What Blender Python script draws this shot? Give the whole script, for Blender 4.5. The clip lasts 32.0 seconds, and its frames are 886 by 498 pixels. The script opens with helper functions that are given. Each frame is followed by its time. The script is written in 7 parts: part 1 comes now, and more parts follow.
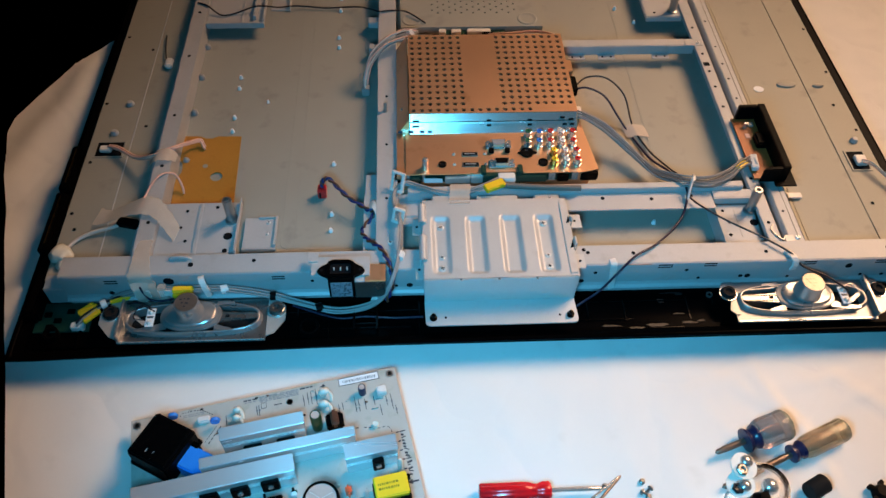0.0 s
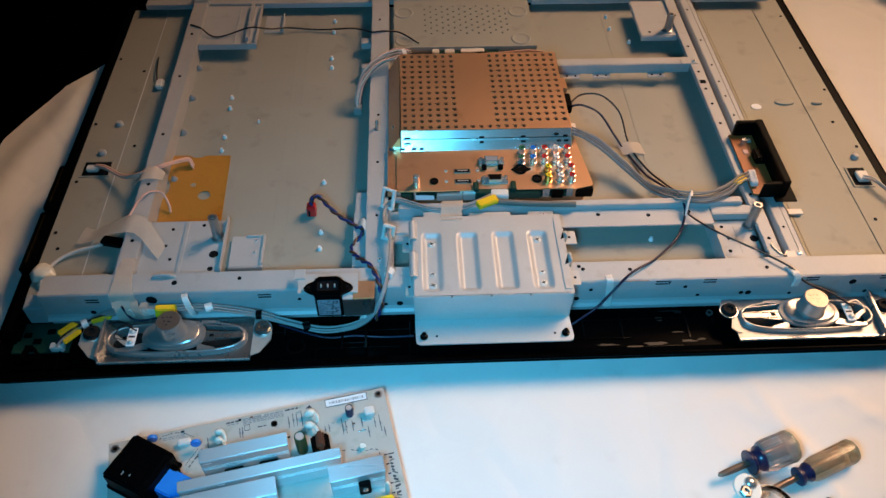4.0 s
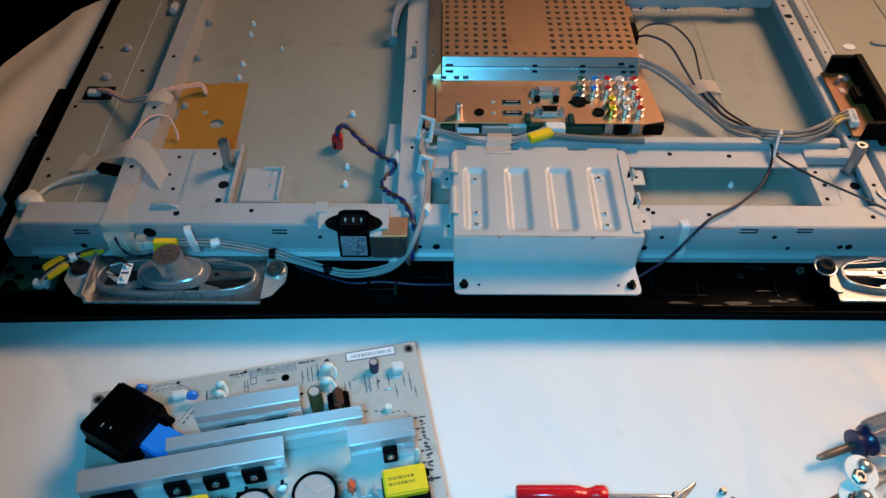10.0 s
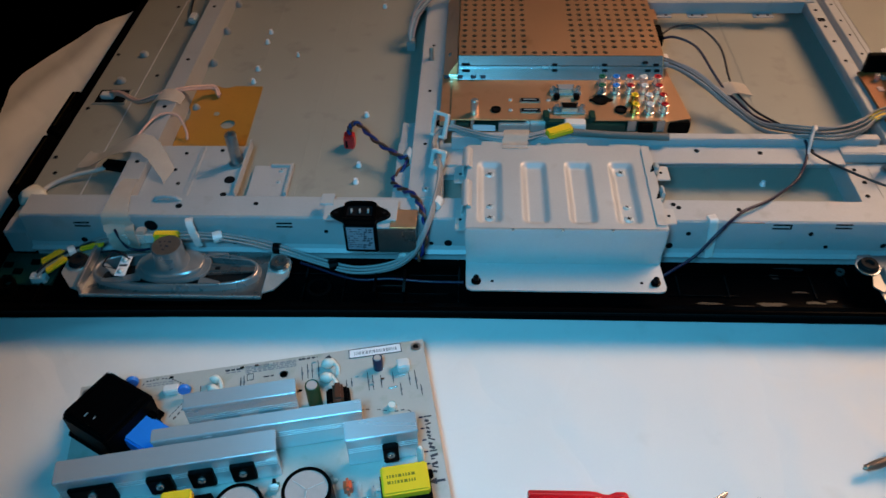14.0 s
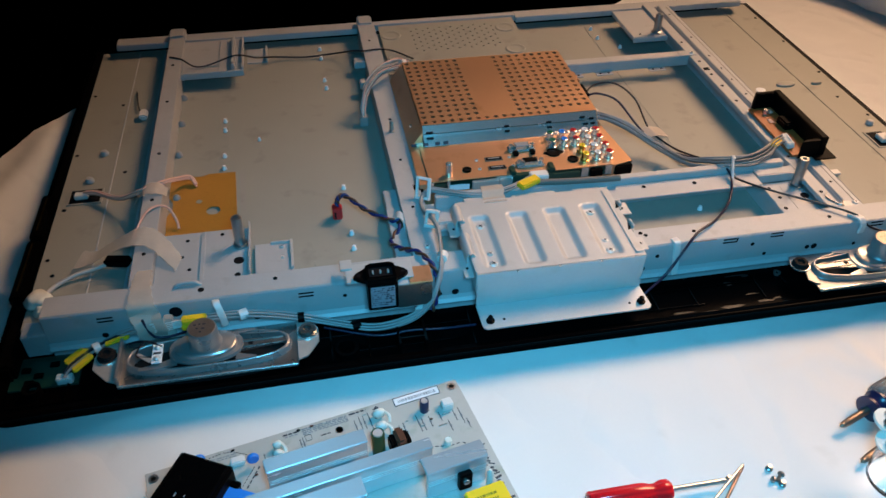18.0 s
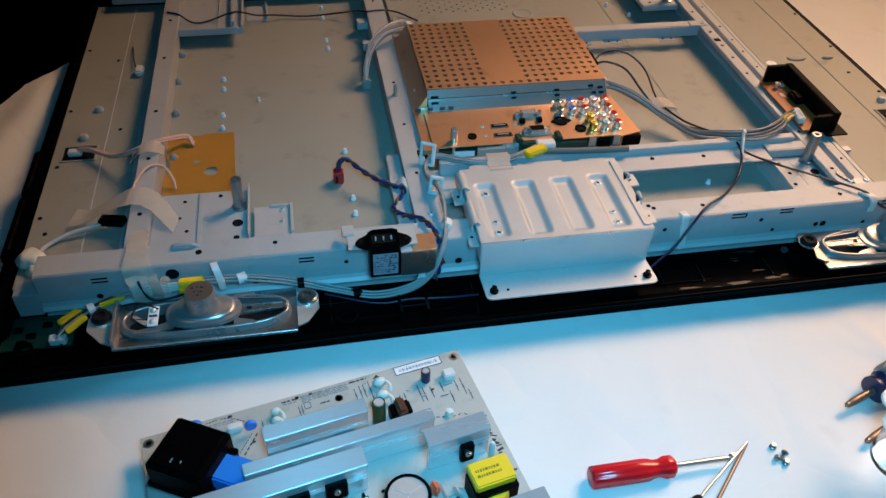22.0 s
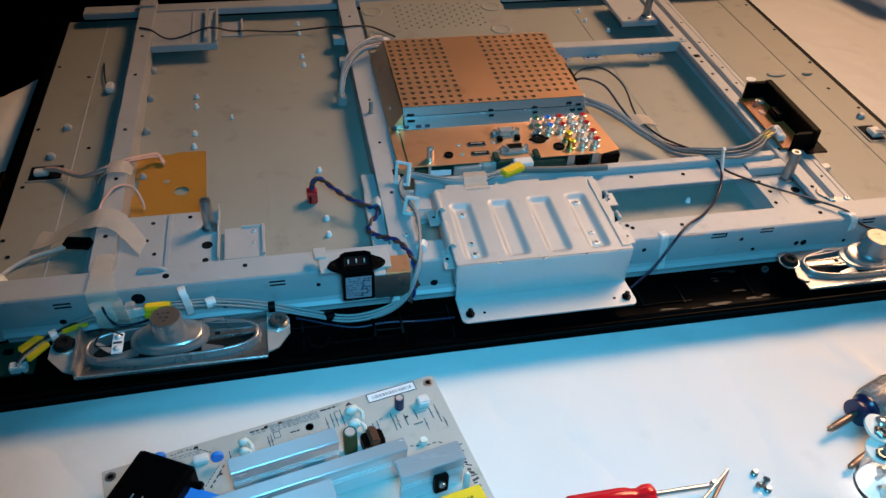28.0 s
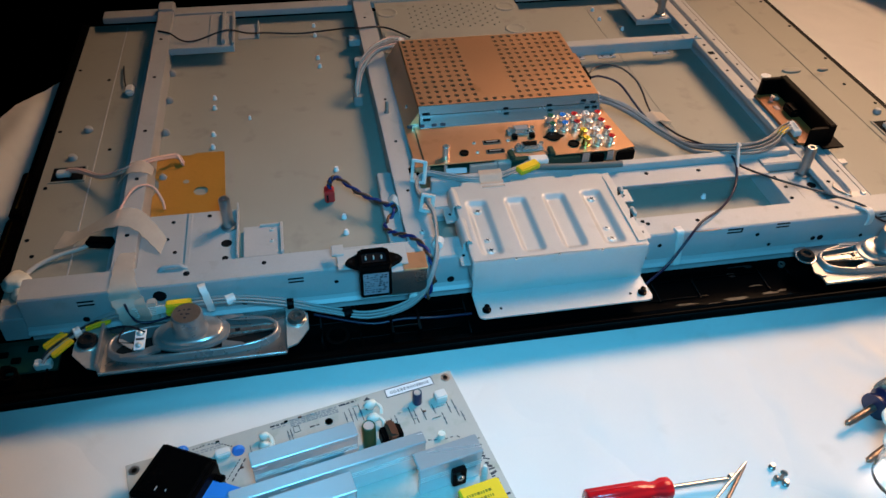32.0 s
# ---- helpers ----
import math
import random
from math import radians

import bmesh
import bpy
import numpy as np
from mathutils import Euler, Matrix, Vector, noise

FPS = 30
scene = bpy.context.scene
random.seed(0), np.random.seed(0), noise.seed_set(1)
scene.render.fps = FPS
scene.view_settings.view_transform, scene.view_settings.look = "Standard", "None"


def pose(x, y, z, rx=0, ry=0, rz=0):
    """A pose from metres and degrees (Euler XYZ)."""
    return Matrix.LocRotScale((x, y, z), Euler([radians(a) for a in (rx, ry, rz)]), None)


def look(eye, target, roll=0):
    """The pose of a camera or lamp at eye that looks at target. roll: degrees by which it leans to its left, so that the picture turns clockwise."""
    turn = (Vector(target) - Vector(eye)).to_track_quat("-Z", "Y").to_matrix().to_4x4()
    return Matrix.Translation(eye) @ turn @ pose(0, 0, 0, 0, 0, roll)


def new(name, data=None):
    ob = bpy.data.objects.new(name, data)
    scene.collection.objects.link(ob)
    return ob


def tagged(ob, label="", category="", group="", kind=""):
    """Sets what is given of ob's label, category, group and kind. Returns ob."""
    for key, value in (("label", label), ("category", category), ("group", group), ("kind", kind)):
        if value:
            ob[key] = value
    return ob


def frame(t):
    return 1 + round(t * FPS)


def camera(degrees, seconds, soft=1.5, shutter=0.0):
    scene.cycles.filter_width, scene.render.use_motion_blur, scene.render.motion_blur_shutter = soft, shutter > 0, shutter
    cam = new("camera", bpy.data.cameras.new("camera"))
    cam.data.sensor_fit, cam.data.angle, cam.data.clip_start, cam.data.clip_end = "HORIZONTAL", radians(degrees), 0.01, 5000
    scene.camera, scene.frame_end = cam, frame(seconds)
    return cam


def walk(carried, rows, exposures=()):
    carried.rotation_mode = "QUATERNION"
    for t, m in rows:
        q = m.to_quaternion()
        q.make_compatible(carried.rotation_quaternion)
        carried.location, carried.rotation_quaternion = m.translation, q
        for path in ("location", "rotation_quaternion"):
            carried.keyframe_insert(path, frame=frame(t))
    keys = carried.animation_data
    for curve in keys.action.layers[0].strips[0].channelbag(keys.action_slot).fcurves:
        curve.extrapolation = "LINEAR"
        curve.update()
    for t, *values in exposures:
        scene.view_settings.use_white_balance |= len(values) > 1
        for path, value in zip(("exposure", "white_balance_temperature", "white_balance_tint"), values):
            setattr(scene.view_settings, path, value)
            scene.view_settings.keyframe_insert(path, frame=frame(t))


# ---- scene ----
cam = camera(58.2, 32.0, soft=1.5, shutter=0.5)
METRES, EYE, TILT, LEAN, TURN = 0.73, 0.75, -48.0, 0.0, 0.0
PATH = [
    (0, (-0.098, -0.48, 0.761), (-0.017, 0.765, -0.802), 1.6),
    (0.5, (-0.093, -0.479, 0.764), (-0.014, 0.76, -0.804), 1.2),
    (1, (-0.088, -0.481, 0.768), (0.008, 0.787, -0.776), 1.8),
    (1.5, (-0.085, -0.483, 0.767), (0.02, 0.811, -0.754), 2.2),
    (2, (-0.089, -0.489, 0.762), (0.03, 0.824, -0.742), 2.4),
    (2.5, (-0.086, -0.49, 0.751), (0.002, 0.822, -0.755), 1.4),
    (4.5, (-0.083, -0.482, 0.721), (-0.011, 0.837, -0.78), 0.9),
    (5, (-0.091, -0.485, 0.715), (-0.012, 0.831, -0.789), 1.2),
    (5.5, (-0.086, -0.483, 0.716), (-0.019, 0.816, -0.803), 0.9),
    (6, (-0.082, -0.483, 0.715), (-0.068, 0.801, -0.817), -0.9),
    (6.5, (-0.082, -0.478, 0.703), (-0.087, 0.811, -0.826), -1.3),
    (7, (-0.077, -0.472, 0.699), (-0.079, 0.795, -0.849), -1.2),
    (7.5, (-0.086, -0.466, 0.657), (-0.017, 0.905, -0.798), 1.2),
    (8, (-0.09, -0.445, 0.638), (-0.003, 0.927, -0.815), 0.5),
    (8.5, (-0.092, -0.448, 0.623), (0.0, 0.947, -0.807), 0.8),
    (9, (-0.095, -0.444, 0.613), (-0.031, 0.917, -0.851), 0.1),
    (9.5, (-0.111, -0.448, 0.599), (-0.095, 0.903, -0.876), 0.2),
    (10, (-0.095, -0.446, 0.595), (-0.092, 0.873, -0.908), 0.4),
    (10.5, (-0.093, -0.445, 0.591), (-0.094, 0.87, -0.916), 0.7),
    (11, (-0.093, -0.459, 0.585), (-0.062, 0.84, -0.935), 2.5),
    (11.5, (-0.097, -0.457, 0.587), (-0.043, 0.842, -0.932), 2.6),
    (12, (-0.1, -0.463, 0.583), (-0.134, 0.891, -0.889), -2.3),
    (12.5, (-0.1, -0.468, 0.573), (-0.11, 0.85, -0.931), -0.8),
    (13, (-0.109, -0.456, 0.535), (-0.207, 0.834, -0.991), -3.4),
    (13.5, (-0.085, -0.452, 0.518), (-0.194, 0.835, -1.009), -0.6),
    (14, (-0.075, -0.459, 0.53), (-0.159, 0.961, -0.875), -1.7),
    (14.5, (-0.135, -0.472, 0.536), (-0.061, 0.95, -0.868), -1.7),
    (15, (-0.21, -0.477, 0.554), (0.05, 0.958, -0.814), -0.4),
    (15.5, (-0.233, -0.488, 0.549), (0.1, 0.954, -0.797), 1.4),
    (17.5, (-0.218, -0.505, 0.57), (0.11, 0.985, -0.723), 1.1),
    (18, (-0.221, -0.513, 0.573), (0.071, 0.99, -0.714), 0.6),
    (18.5, (-0.222, -0.515, 0.574), (0.03, 0.98, -0.731), 0.4),
    (19, (-0.223, -0.5, 0.574), (0.051, 0.92, -0.807), 3.6),
    (19.5, (-0.229, -0.507, 0.574), (0.093, 0.985, -0.719), 4.4),
    (20, (-0.23, -0.508, 0.573), (0.106, 0.985, -0.715), 4.0),
    (20.5, (-0.248, -0.508, 0.563), (0.092, 0.978, -0.732), 3.1),
    (21, (-0.24, -0.5, 0.565), (0.073, 0.954, -0.773), 2.6),
    (21.5, (-0.239, -0.501, 0.564), (0.094, 0.96, -0.761), 3.1),
    (22, (-0.231, -0.499, 0.561), (0.076, 0.949, -0.784), 2.7),
    (22.5, (-0.222, -0.501, 0.57), (0.082, 0.959, -0.763), 3.2),
    (23, (-0.218, -0.503, 0.57), (0.107, 0.963, -0.75), 3.2),
    (23.5, (-0.22, -0.503, 0.567), (0.111, 0.951, -0.765), 3.4),
    (24, (-0.218, -0.503, 0.567), (0.114, 0.959, -0.757), 3.5),
    (24.5, (-0.218, -0.503, 0.566), (0.101, 0.969, -0.75), 3.3),
    (25, (-0.215, -0.502, 0.562), (0.115, 0.981, -0.738), 2.9),
    (25.5, (-0.216, -0.494, 0.559), (0.117, 0.975, -0.757), 3.3),
    (27.5, (-0.216, -0.481, 0.561), (0.115, 0.975, -0.77), 3.1),
    (28, (-0.217, -0.482, 0.558), (0.126, 0.978, -0.766), 3.3),
    (28.5, (-0.216, -0.48, 0.556), (0.127, 0.977, -0.771), 3.1),
    (29, (-0.216, -0.479, 0.558), (0.111, 0.981, -0.769), 2.7),
    (29.5, (-0.219, -0.481, 0.556), (0.106, 0.981, -0.769), 2.8),
    (30, (-0.215, -0.483, 0.557), (0.102, 0.981, -0.768), 2.6),
    (30.5, (-0.215, -0.485, 0.557), (0.076, 0.991, -0.76), 2.0),
    (31, (-0.216, -0.489, 0.555), (0.076, 0.992, -0.757), 1.8),
    (31.5, (-0.218, -0.49, 0.56), (0.105, 0.987, -0.75), 2.4),
    (32, (-0.22, -0.49, 0.558), (0.087, 0.981, -0.762), 2.0),
]
EXPOSURES = [(0, 0.05), (2, 0.06), (5, 0.0), (7, -0.13), (8, -0.07), (9, -0.03), (10, -0.09), (11, -0.15), (12, -0.27), (13, -0.27), (14, -0.37), (15, -0.18), (17.5, 0.0), (32, 0.0)]
walk(cam, [(t, look(eye, target, roll)) for t, eye, target, roll in PATH], EXPOSURES)

# ---- light: a warm room lamp behind on the right, a small cool lamp fixed over the front for the camera's own LED, a dark room ----
world = bpy.data.worlds.new("room_dark")
scene.world = world
world.use_nodes = True
world.node_tree.nodes["Background"].inputs[0].default_value = (1.0, 0.82, 0.66, 1)
world.node_tree.nodes["Background"].inputs[1].default_value = 0.002


def shaded_lamp(name, pose_, watts, colour, radius, cone):
    data = bpy.data.lights.new(name, "SPOT")
    data.energy, data.color, data.shadow_soft_size = watts, colour, radius
    data.spot_size, data.spot_blend = radians(cone), 1.0
    new(name, data).matrix_world = pose_


shaded_lamp("warm_lamp", look((1.62, 1.00, 1.85), (0.25, 0.01, 0)), 610.0, (1.0, 0.60, 0.345), 0.85, 41)
shaded_lamp("cool_lamp", look((-0.16, -0.485, 0.615), (0.0, -0.03, 0.0)), 28.8, (0.075, 0.51, 0.87), 0.09, 86)

# ---- materials ----


def mat(name, colour, rough=0.5, metal=0.0, vary=0.12, fine=600.0, coarse=25.0, bump=0.0, per_piece=0.0, stretch=(1, 1, 1), stain=None, stain_at=0.62, rough_vary=0.1):
    m = bpy.data.materials.new(name)
    m.use_nodes = True
    nt = m.node_tree
    b = nt.nodes["Principled BSDF"]
    b.inputs["Metallic"].default_value = metal
    tc = nt.nodes.new("ShaderNodeTexCoord")
    mp = nt.nodes.new("ShaderNodeMapping")
    mp.inputs["Scale"].default_value = stretch
    nt.links.new(tc.outputs["Object"], mp.inputs["Vector"])

    def noise_of(scale, detail):
        n = nt.nodes.new("ShaderNodeTexNoise")
        n.inputs["Scale"].default_value, n.inputs["Detail"].default_value = scale, detail
        nt.links.new(mp.outputs[0], n.inputs["Vector"])
        return n.outputs["Fac"]

    def maths(op, a, c):
        n = nt.nodes.new("ShaderNodeMath")
        n.operation = op
        for k, v in enumerate((a, c)):
            if isinstance(v, (int, float)):
                n.inputs[k].default_value = v
            else:
                nt.links.new(v, n.inputs[k])
        return n.outputs[0]

    f, c = noise_of(fine, 3), noise_of(coarse, 4)
    mixed = maths("ADD", maths("MULTIPLY", f, 0.4), maths("MULTIPLY", c, 0.6))
    if per_piece:
        oi = nt.nodes.new("ShaderNodeObjectInfo")
        mixed = maths("ADD", mixed, maths("MULTIPLY", maths("SUBTRACT", oi.outputs["Random"], 0.5), per_piece))
    ramp = nt.nodes.new("ShaderNodeMix")
    ramp.data_type = "RGBA"
    dark = [max(0, v * (1 - vary * 2)) for v in colour]
    light = [min(1, v * (1 + vary * 2)) for v in colour]
    ramp.inputs["A"].default_value, ramp.inputs["B"].default_value = (*dark, 1), (*light, 1)
    nt.links.new(mixed, ramp.inputs["Factor"])
    out = ramp.outputs["Result"]
    if stain:
        s = noise_of(coarse * 2.3, 6)
        st = maths("MULTIPLY", maths("MAXIMUM", maths("SUBTRACT", s, stain_at), 0.0), 6.0)
        mx = nt.nodes.new("ShaderNodeMix")
        mx.data_type = "RGBA"
        mx.clamp_factor = True
        mx.inputs["B"].default_value = (*stain, 1)
        nt.links.new(st, mx.inputs["Factor"])
        nt.links.new(out, mx.inputs["A"])
        out = mx.outputs["Result"]
    nt.links.new(out, b.inputs["Base Color"])
    nt.links.new(maths("ADD", maths("MULTIPLY", c, rough_vary * 2), rough - rough_vary), b.inputs["Roughness"])
    if bump:
        bp = nt.nodes.new("ShaderNodeBump")
        bp.inputs["Strength"].default_value, bp.inputs["Distance"].default_value = bump, 0.001
        nt.links.new(f, bp.inputs["Height"])
        nt.links.new(bp.outputs[0], b.inputs["Normal"])
    return m


def creased(m, strength):
    """Adds soft hand-sized creases to a cloth's relief."""
    nt = m.node_tree
    b = nt.nodes["Principled BSDF"]
    tc = nt.nodes.new("ShaderNodeTexCoord")
    n = nt.nodes.new("ShaderNodeTexNoise")
    n.noise_type = "RIDGED_MULTIFRACTAL"
    n.inputs["Scale"].default_value, n.inputs["Detail"].default_value, n.inputs["Distortion"].default_value = 11.0, 4.0, 0.9
    bp = nt.nodes.new("ShaderNodeBump")
    bp.inputs["Strength"].default_value, bp.inputs["Distance"].default_value = strength, 0.004
    nt.links.new(tc.outputs["Object"], n.inputs["Vector"])
    nt.links.new(n.outputs["Fac"], bp.inputs["Height"])
    first = b.inputs["Normal"].links[0].from_socket
    nt.links.new(first, bp.inputs["Normal"])
    nt.links.new(bp.outputs[0], b.inputs["Normal"])


def clear(name, colour, rough=0.05, weight=1.0, ior=1.49):
    m = mat(name, colour, rough, 0, 0.05, rough_vary=0.02)
    m.node_tree.nodes["Principled BSDF"].inputs["Transmission Weight"].default_value = weight
    m.node_tree.nodes["Principled BSDF"].inputs["IOR"].default_value = ior
    return m


CLOTH = mat("white_bed_sheet", (0.78, 0.755, 0.725), 0.85, 0, 0.04, 1500, 9, 0.25, stain=(0.70, 0.67, 0.63), stain_at=0.64)
creased(CLOTH, 0.80)
SHEET = mat("dull_zinc_sheet", (0.345, 0.335, 0.29), 0.60, 0.14, 0.07, 900, 14, 0.04, stain=(0.28, 0.27, 0.235), stain_at=0.60)
RAIL = mat("galvanised_rail", (0.46, 0.46, 0.465), 0.52, 0.14, 0.09, 700, 20, 0.05, stain=(0.40, 0.39, 0.38), stain_at=0.60)
BRACKET = mat("pale_pressed_steel", (0.53, 0.52, 0.51), 0.45, 0.22, 0.07, 700, 20, 0.05, stain=(0.48, 0.46, 0.44), stain_at=0.60)
# Copper tint puts the warm room's reflection on bare metal tops; also tan parts.
COPPERTINT = mat("copper_tone_and_warm_reflection", (0.79, 0.44, 0.25), 0.36, 0.74, 0.05, 900, 14, 0.04, stain=(0.66, 0.33, 0.17), stain_at=0.60)
SILVER = mat("bright_tin_plate", (0.74, 0.68, 0.64), 0.20, 0.74, 0.03, 900, 30, 0.02, stretch=(1, 1, 8), rough_vary=0.03)
CHROME = mat("bright_nickel", (0.74, 0.72, 0.70), 0.24, 0.8, 0.05, 500, 60)
REFLECTIONDARK = mat("dark_reflection_steel", (0.20, 0.19, 0.19), 0.22, 0.9, 0.12, 500, 60)
DULLSTEEL = mat("dull_steel", (0.55, 0.53, 0.50), 0.38, 0.5, 0.12, 500, 60, 0.05)
# Dark base and pale specks paint the shade and glints below the cover.
INNER = mat("shaded_glinting_board", (0.05, 0.035, 0.022), 0.35, 0.2, 0.3, 700, 90, 0.1, stain=(0.55, 0.50, 0.44), stain_at=0.56)
BRONZE = mat("bronzed_steel", (0.26, 0.19, 0.15), 0.35, 0.7, 0.1, 500, 60)
# Darker for the right speaker, where the warm lamp glares on the same steel.
RIGHTSPEAKERSTEEL = mat("glare_toned_speaker_steel", (0.25, 0.255, 0.26), 0.36, 0.70, 0.12, 400, 40, 0.05)
BASKET = mat("bright_basket_steel", (0.385, 0.385, 0.385), 0.30, 0.70, 0.08, 400, 40)
POSTSTEEL = mat("plain_post_steel", (0.42, 0.42, 0.42), 0.34, 0.9, 0.1, 500, 60)
FILTERSTEEL = mat("dull_filter_can", (0.20, 0.20, 0.19), 0.28, 0.85, 0.15, 400, 60)
MAGNETTOP = mat("tarnished_magnet_steel", (0.31, 0.25, 0.21), 0.42, 0.8, 0.22, 500, 120)
LABELBLUE = mat("slate_rating_label", (0.22, 0.25, 0.29), 0.5, 0, 0.15, 300, 60)
ZINC = mat("bright_zinc_plate", (0.72, 0.71, 0.69), 0.34, 0.45, 0.06, 500, 60)
BRASS = mat("gilt_brass", (0.85, 0.62, 0.22), 0.2, 1.0, 0.05)
ALU = mat("brushed_aluminium", (0.80, 0.80, 0.82), 0.27, 0.62, 0.03, 500, 30, 0.0, stretch=(0.15, 4, 4), rough_vary=0.01)
# brushed lengthwise: the gloss spreads across the grain of the sinks, which lie turned by 11.4 degrees
grain_ = ALU.node_tree.nodes.new("ShaderNodeCombineXYZ")
grain_.inputs[0].default_value, grain_.inputs[1].default_value = -math.sin(radians(11.4)), math.cos(radians(11.4))
ALU.node_tree.links.new(grain_.outputs[0], ALU.node_tree.nodes["Principled BSDF"].inputs["Tangent"])
ALU.node_tree.nodes["Principled BSDF"].inputs["Anisotropic"].default_value = 0.95
BLACK = mat("black_plastic", (0.0012, 0.0012, 0.0014), 0.50, 0, 0.2, 900, 30, 0.1, stain=(0.004, 0.0037, 0.0034))
GLOSSBLACK = mat("gloss_black_plastic", (0.0014, 0.0014, 0.0016), 0.25, 0, 0.2, 500, 30)
LIPBLACK = mat("black_bezel_rim", (0.0011, 0.0010, 0.0011), 0.20, 0, 0.2, 500, 30)
RIBBLACK = mat("worn_black_plastic", (0.0010, 0.0010, 0.0011), 0.16, 0, 0.3, 500, 60, 0.1)
# Near black stands for the shade down holes and recesses.
HOLESHADE = mat("hole_shade", (0.003, 0.0035, 0.005), 0.8, 0, 0.2)
SMEAR = mat("faint_smear", (0.0075, 0.0065, 0.0062), 0.5, 0, 0.45, 500, 160, 0.2)
RUBBER = mat("black_rubber", (0.014, 0.013, 0.013), 0.6, 0, 0.2, 800, 60, 0.2)
OLIVEINK = mat("olive_print", (0.26, 0.19, 0.012), 0.5, 0, 0.15)
PCB = mat("pale_circuit_board", (0.47, 0.45, 0.41), 0.5, 0, 0.05, 800, 30, 0.05, stain=(0.36, 0.37, 0.31), stain_at=0.56)
GREEN = mat("green_circuit_board", (0.008, 0.045, 0.032), 0.35, 0, 0.3, 400, 90)
INK = mat("printed_ink", (0.03, 0.035, 0.05), 0.6, 0, 0.1)
PALEINK = mat("grey_ink", (0.25, 0.26, 0.28), 0.6, 0, 0.1)
PAPER = mat("white_label", (0.80, 0.81, 0.83), 0.6, 0, 0.03)
AMBER = mat("amber_insulation_film", (0.44, 0.20, 0.035), 0.36, 0, 0.13, 500, 30, 0.05, stain=(0.33, 0.15, 0.03))
TAPE = mat("frosted_adhesive_tape", (0.76, 0.65, 0.55), 0.45, 0, 0.08, 300, 60, 0.2)
TAPE.node_tree.nodes["Principled BSDF"].inputs["Alpha"].default_value = 0.42
WHITEPL = mat("white_nylon", (0.74, 0.71, 0.68), 0.4, 0, 0.06)
WHITEPL.node_tree.nodes["Principled BSDF"].inputs["Subsurface Weight"].default_value = 0.6
WHITEPL.node_tree.nodes["Principled BSDF"].inputs["Subsurface Radius"].default_value = (0.004, 0.004, 0.004)
WHITEPL.node_tree.nodes["Principled BSDF"].inputs["Subsurface Scale"].default_value = 1.0
YELLOW = mat("yellow_tape", (0.95, 0.56, 0.02), 0.4, 0, 0.05, 300, 60)
RED = mat("red_plastic", (0.62, 0.02, 0.02), 0.3, 0, 0.06)
REDCLEAR = clear("red_acetate", (0.85, 0.014, 0.02), 0.15, 0.22)
BLUE = mat("blue_plastic", (0.02, 0.22, 0.72), 0.35, 0, 0.08)
SKY = mat("pale_blue_sleeve", (0.16, 0.42, 0.72), 0.4, 0, 0.08)
WIREBLUE = mat("blue_wire", (0.010, 0.022, 0.13), 0.4, 0, 0.1)
WIREBROWN = mat("brown_wire", (0.10, 0.035, 0.02), 0.4, 0, 0.1)
WIREDIM = mat("dim_grey_wire", (0.19, 0.18, 0.175), 0.45, 0, 0.10)
WIREGREY = mat("grey_wire", (0.29, 0.28, 0.275), 0.45, 0, 0.08)
WIREBLACK = mat("black_wire", (0.012, 0.012, 0.018), 0.4, 0, 0.1)
WIREWHITE = mat("white_wire", (0.60, 0.56, 0.52), 0.45, 0, 0.06)
WIREPINK = mat("pink_wire", (0.72, 0.44, 0.36), 0.45, 0, 0.06)
FOAM = mat("grey_foam", (0.19, 0.165, 0.145), 0.9, 0, 0.15, 900, 60, 0.5)
ENAMEL = mat("copper_enamel_wire", (0.65, 0.20, 0.05), 0.3, 0.5, 0.2, 300, 200)
ORANGE = mat("red_orange_lacquer", (0.75, 0.11, 0.04), 0.35, 0, 0.1)
GREENFILM = mat("green_film_part", (0.02, 0.14, 0.07), 0.35, 0, 0.1)
DARKGREEN = mat("dark_green_sleeve", (0.015, 0.06, 0.025), 0.3, 0, 0.1)
CREAM = mat("cream_hot_glue", (0.74, 0.72, 0.64), 0.4, 0, 0.1, 200, 90, 0.3)
CAPTOP = mat("greyish_can_top", (0.56, 0.45, 0.41), 0.40, 0.15, 0.10, 300, 60)
CLEARPL = clear("clear_smoky_acetate", (0.88, 0.73, 0.68), 0.10, 0.80)
CAPSMOKE = clear("greenish_smoky_acetate", (0.62, 0.62, 0.48), 0.12, 0.75)
CLEARYEL = clear("clear_amber_acetate", (0.92, 0.66, 0.40), 0.10, 0.78)
GLASS = clear("clear_glass", (0.97, 0.97, 0.96), 0.03, 1.0)
AMBERBOARD = mat("amber_board", (0.40, 0.115, 0.03), 0.45, 0, 0.12, 300, 80)
DARKSTEEL = mat("dark_bright_steel", (0.33, 0.32, 0.31), 0.29, 0.86, 0.1, 500, 60)
WIRENAVY = mat("navy_wire", (0.007, 0.007, 0.032), 0.4, 0, 0.1)
NAVY = mat("navy_plastic", (0.012, 0.016, 0.06), 0.3, 0, 0.1)
GOLDEN = mat("amber_handle", (0.75, 0.33, 0.02), 0.25, 0, 0.1)
PADWHITE = mat("white_felt_washer", (0.82, 0.79, 0.72), 0.7, 0, 0.05)
# Near-black floor colour stands for the missing light of the room.
UNLITFLOOR = mat("unlit_floorboards", (0.0015, 0.0012, 0.001), 0.8, 0, 0.3, 60, 3)
DARKWALL = mat("dim_wall_paint", (0.30, 0.27, 0.24), 0.9, 0, 0.1, 60, 2)
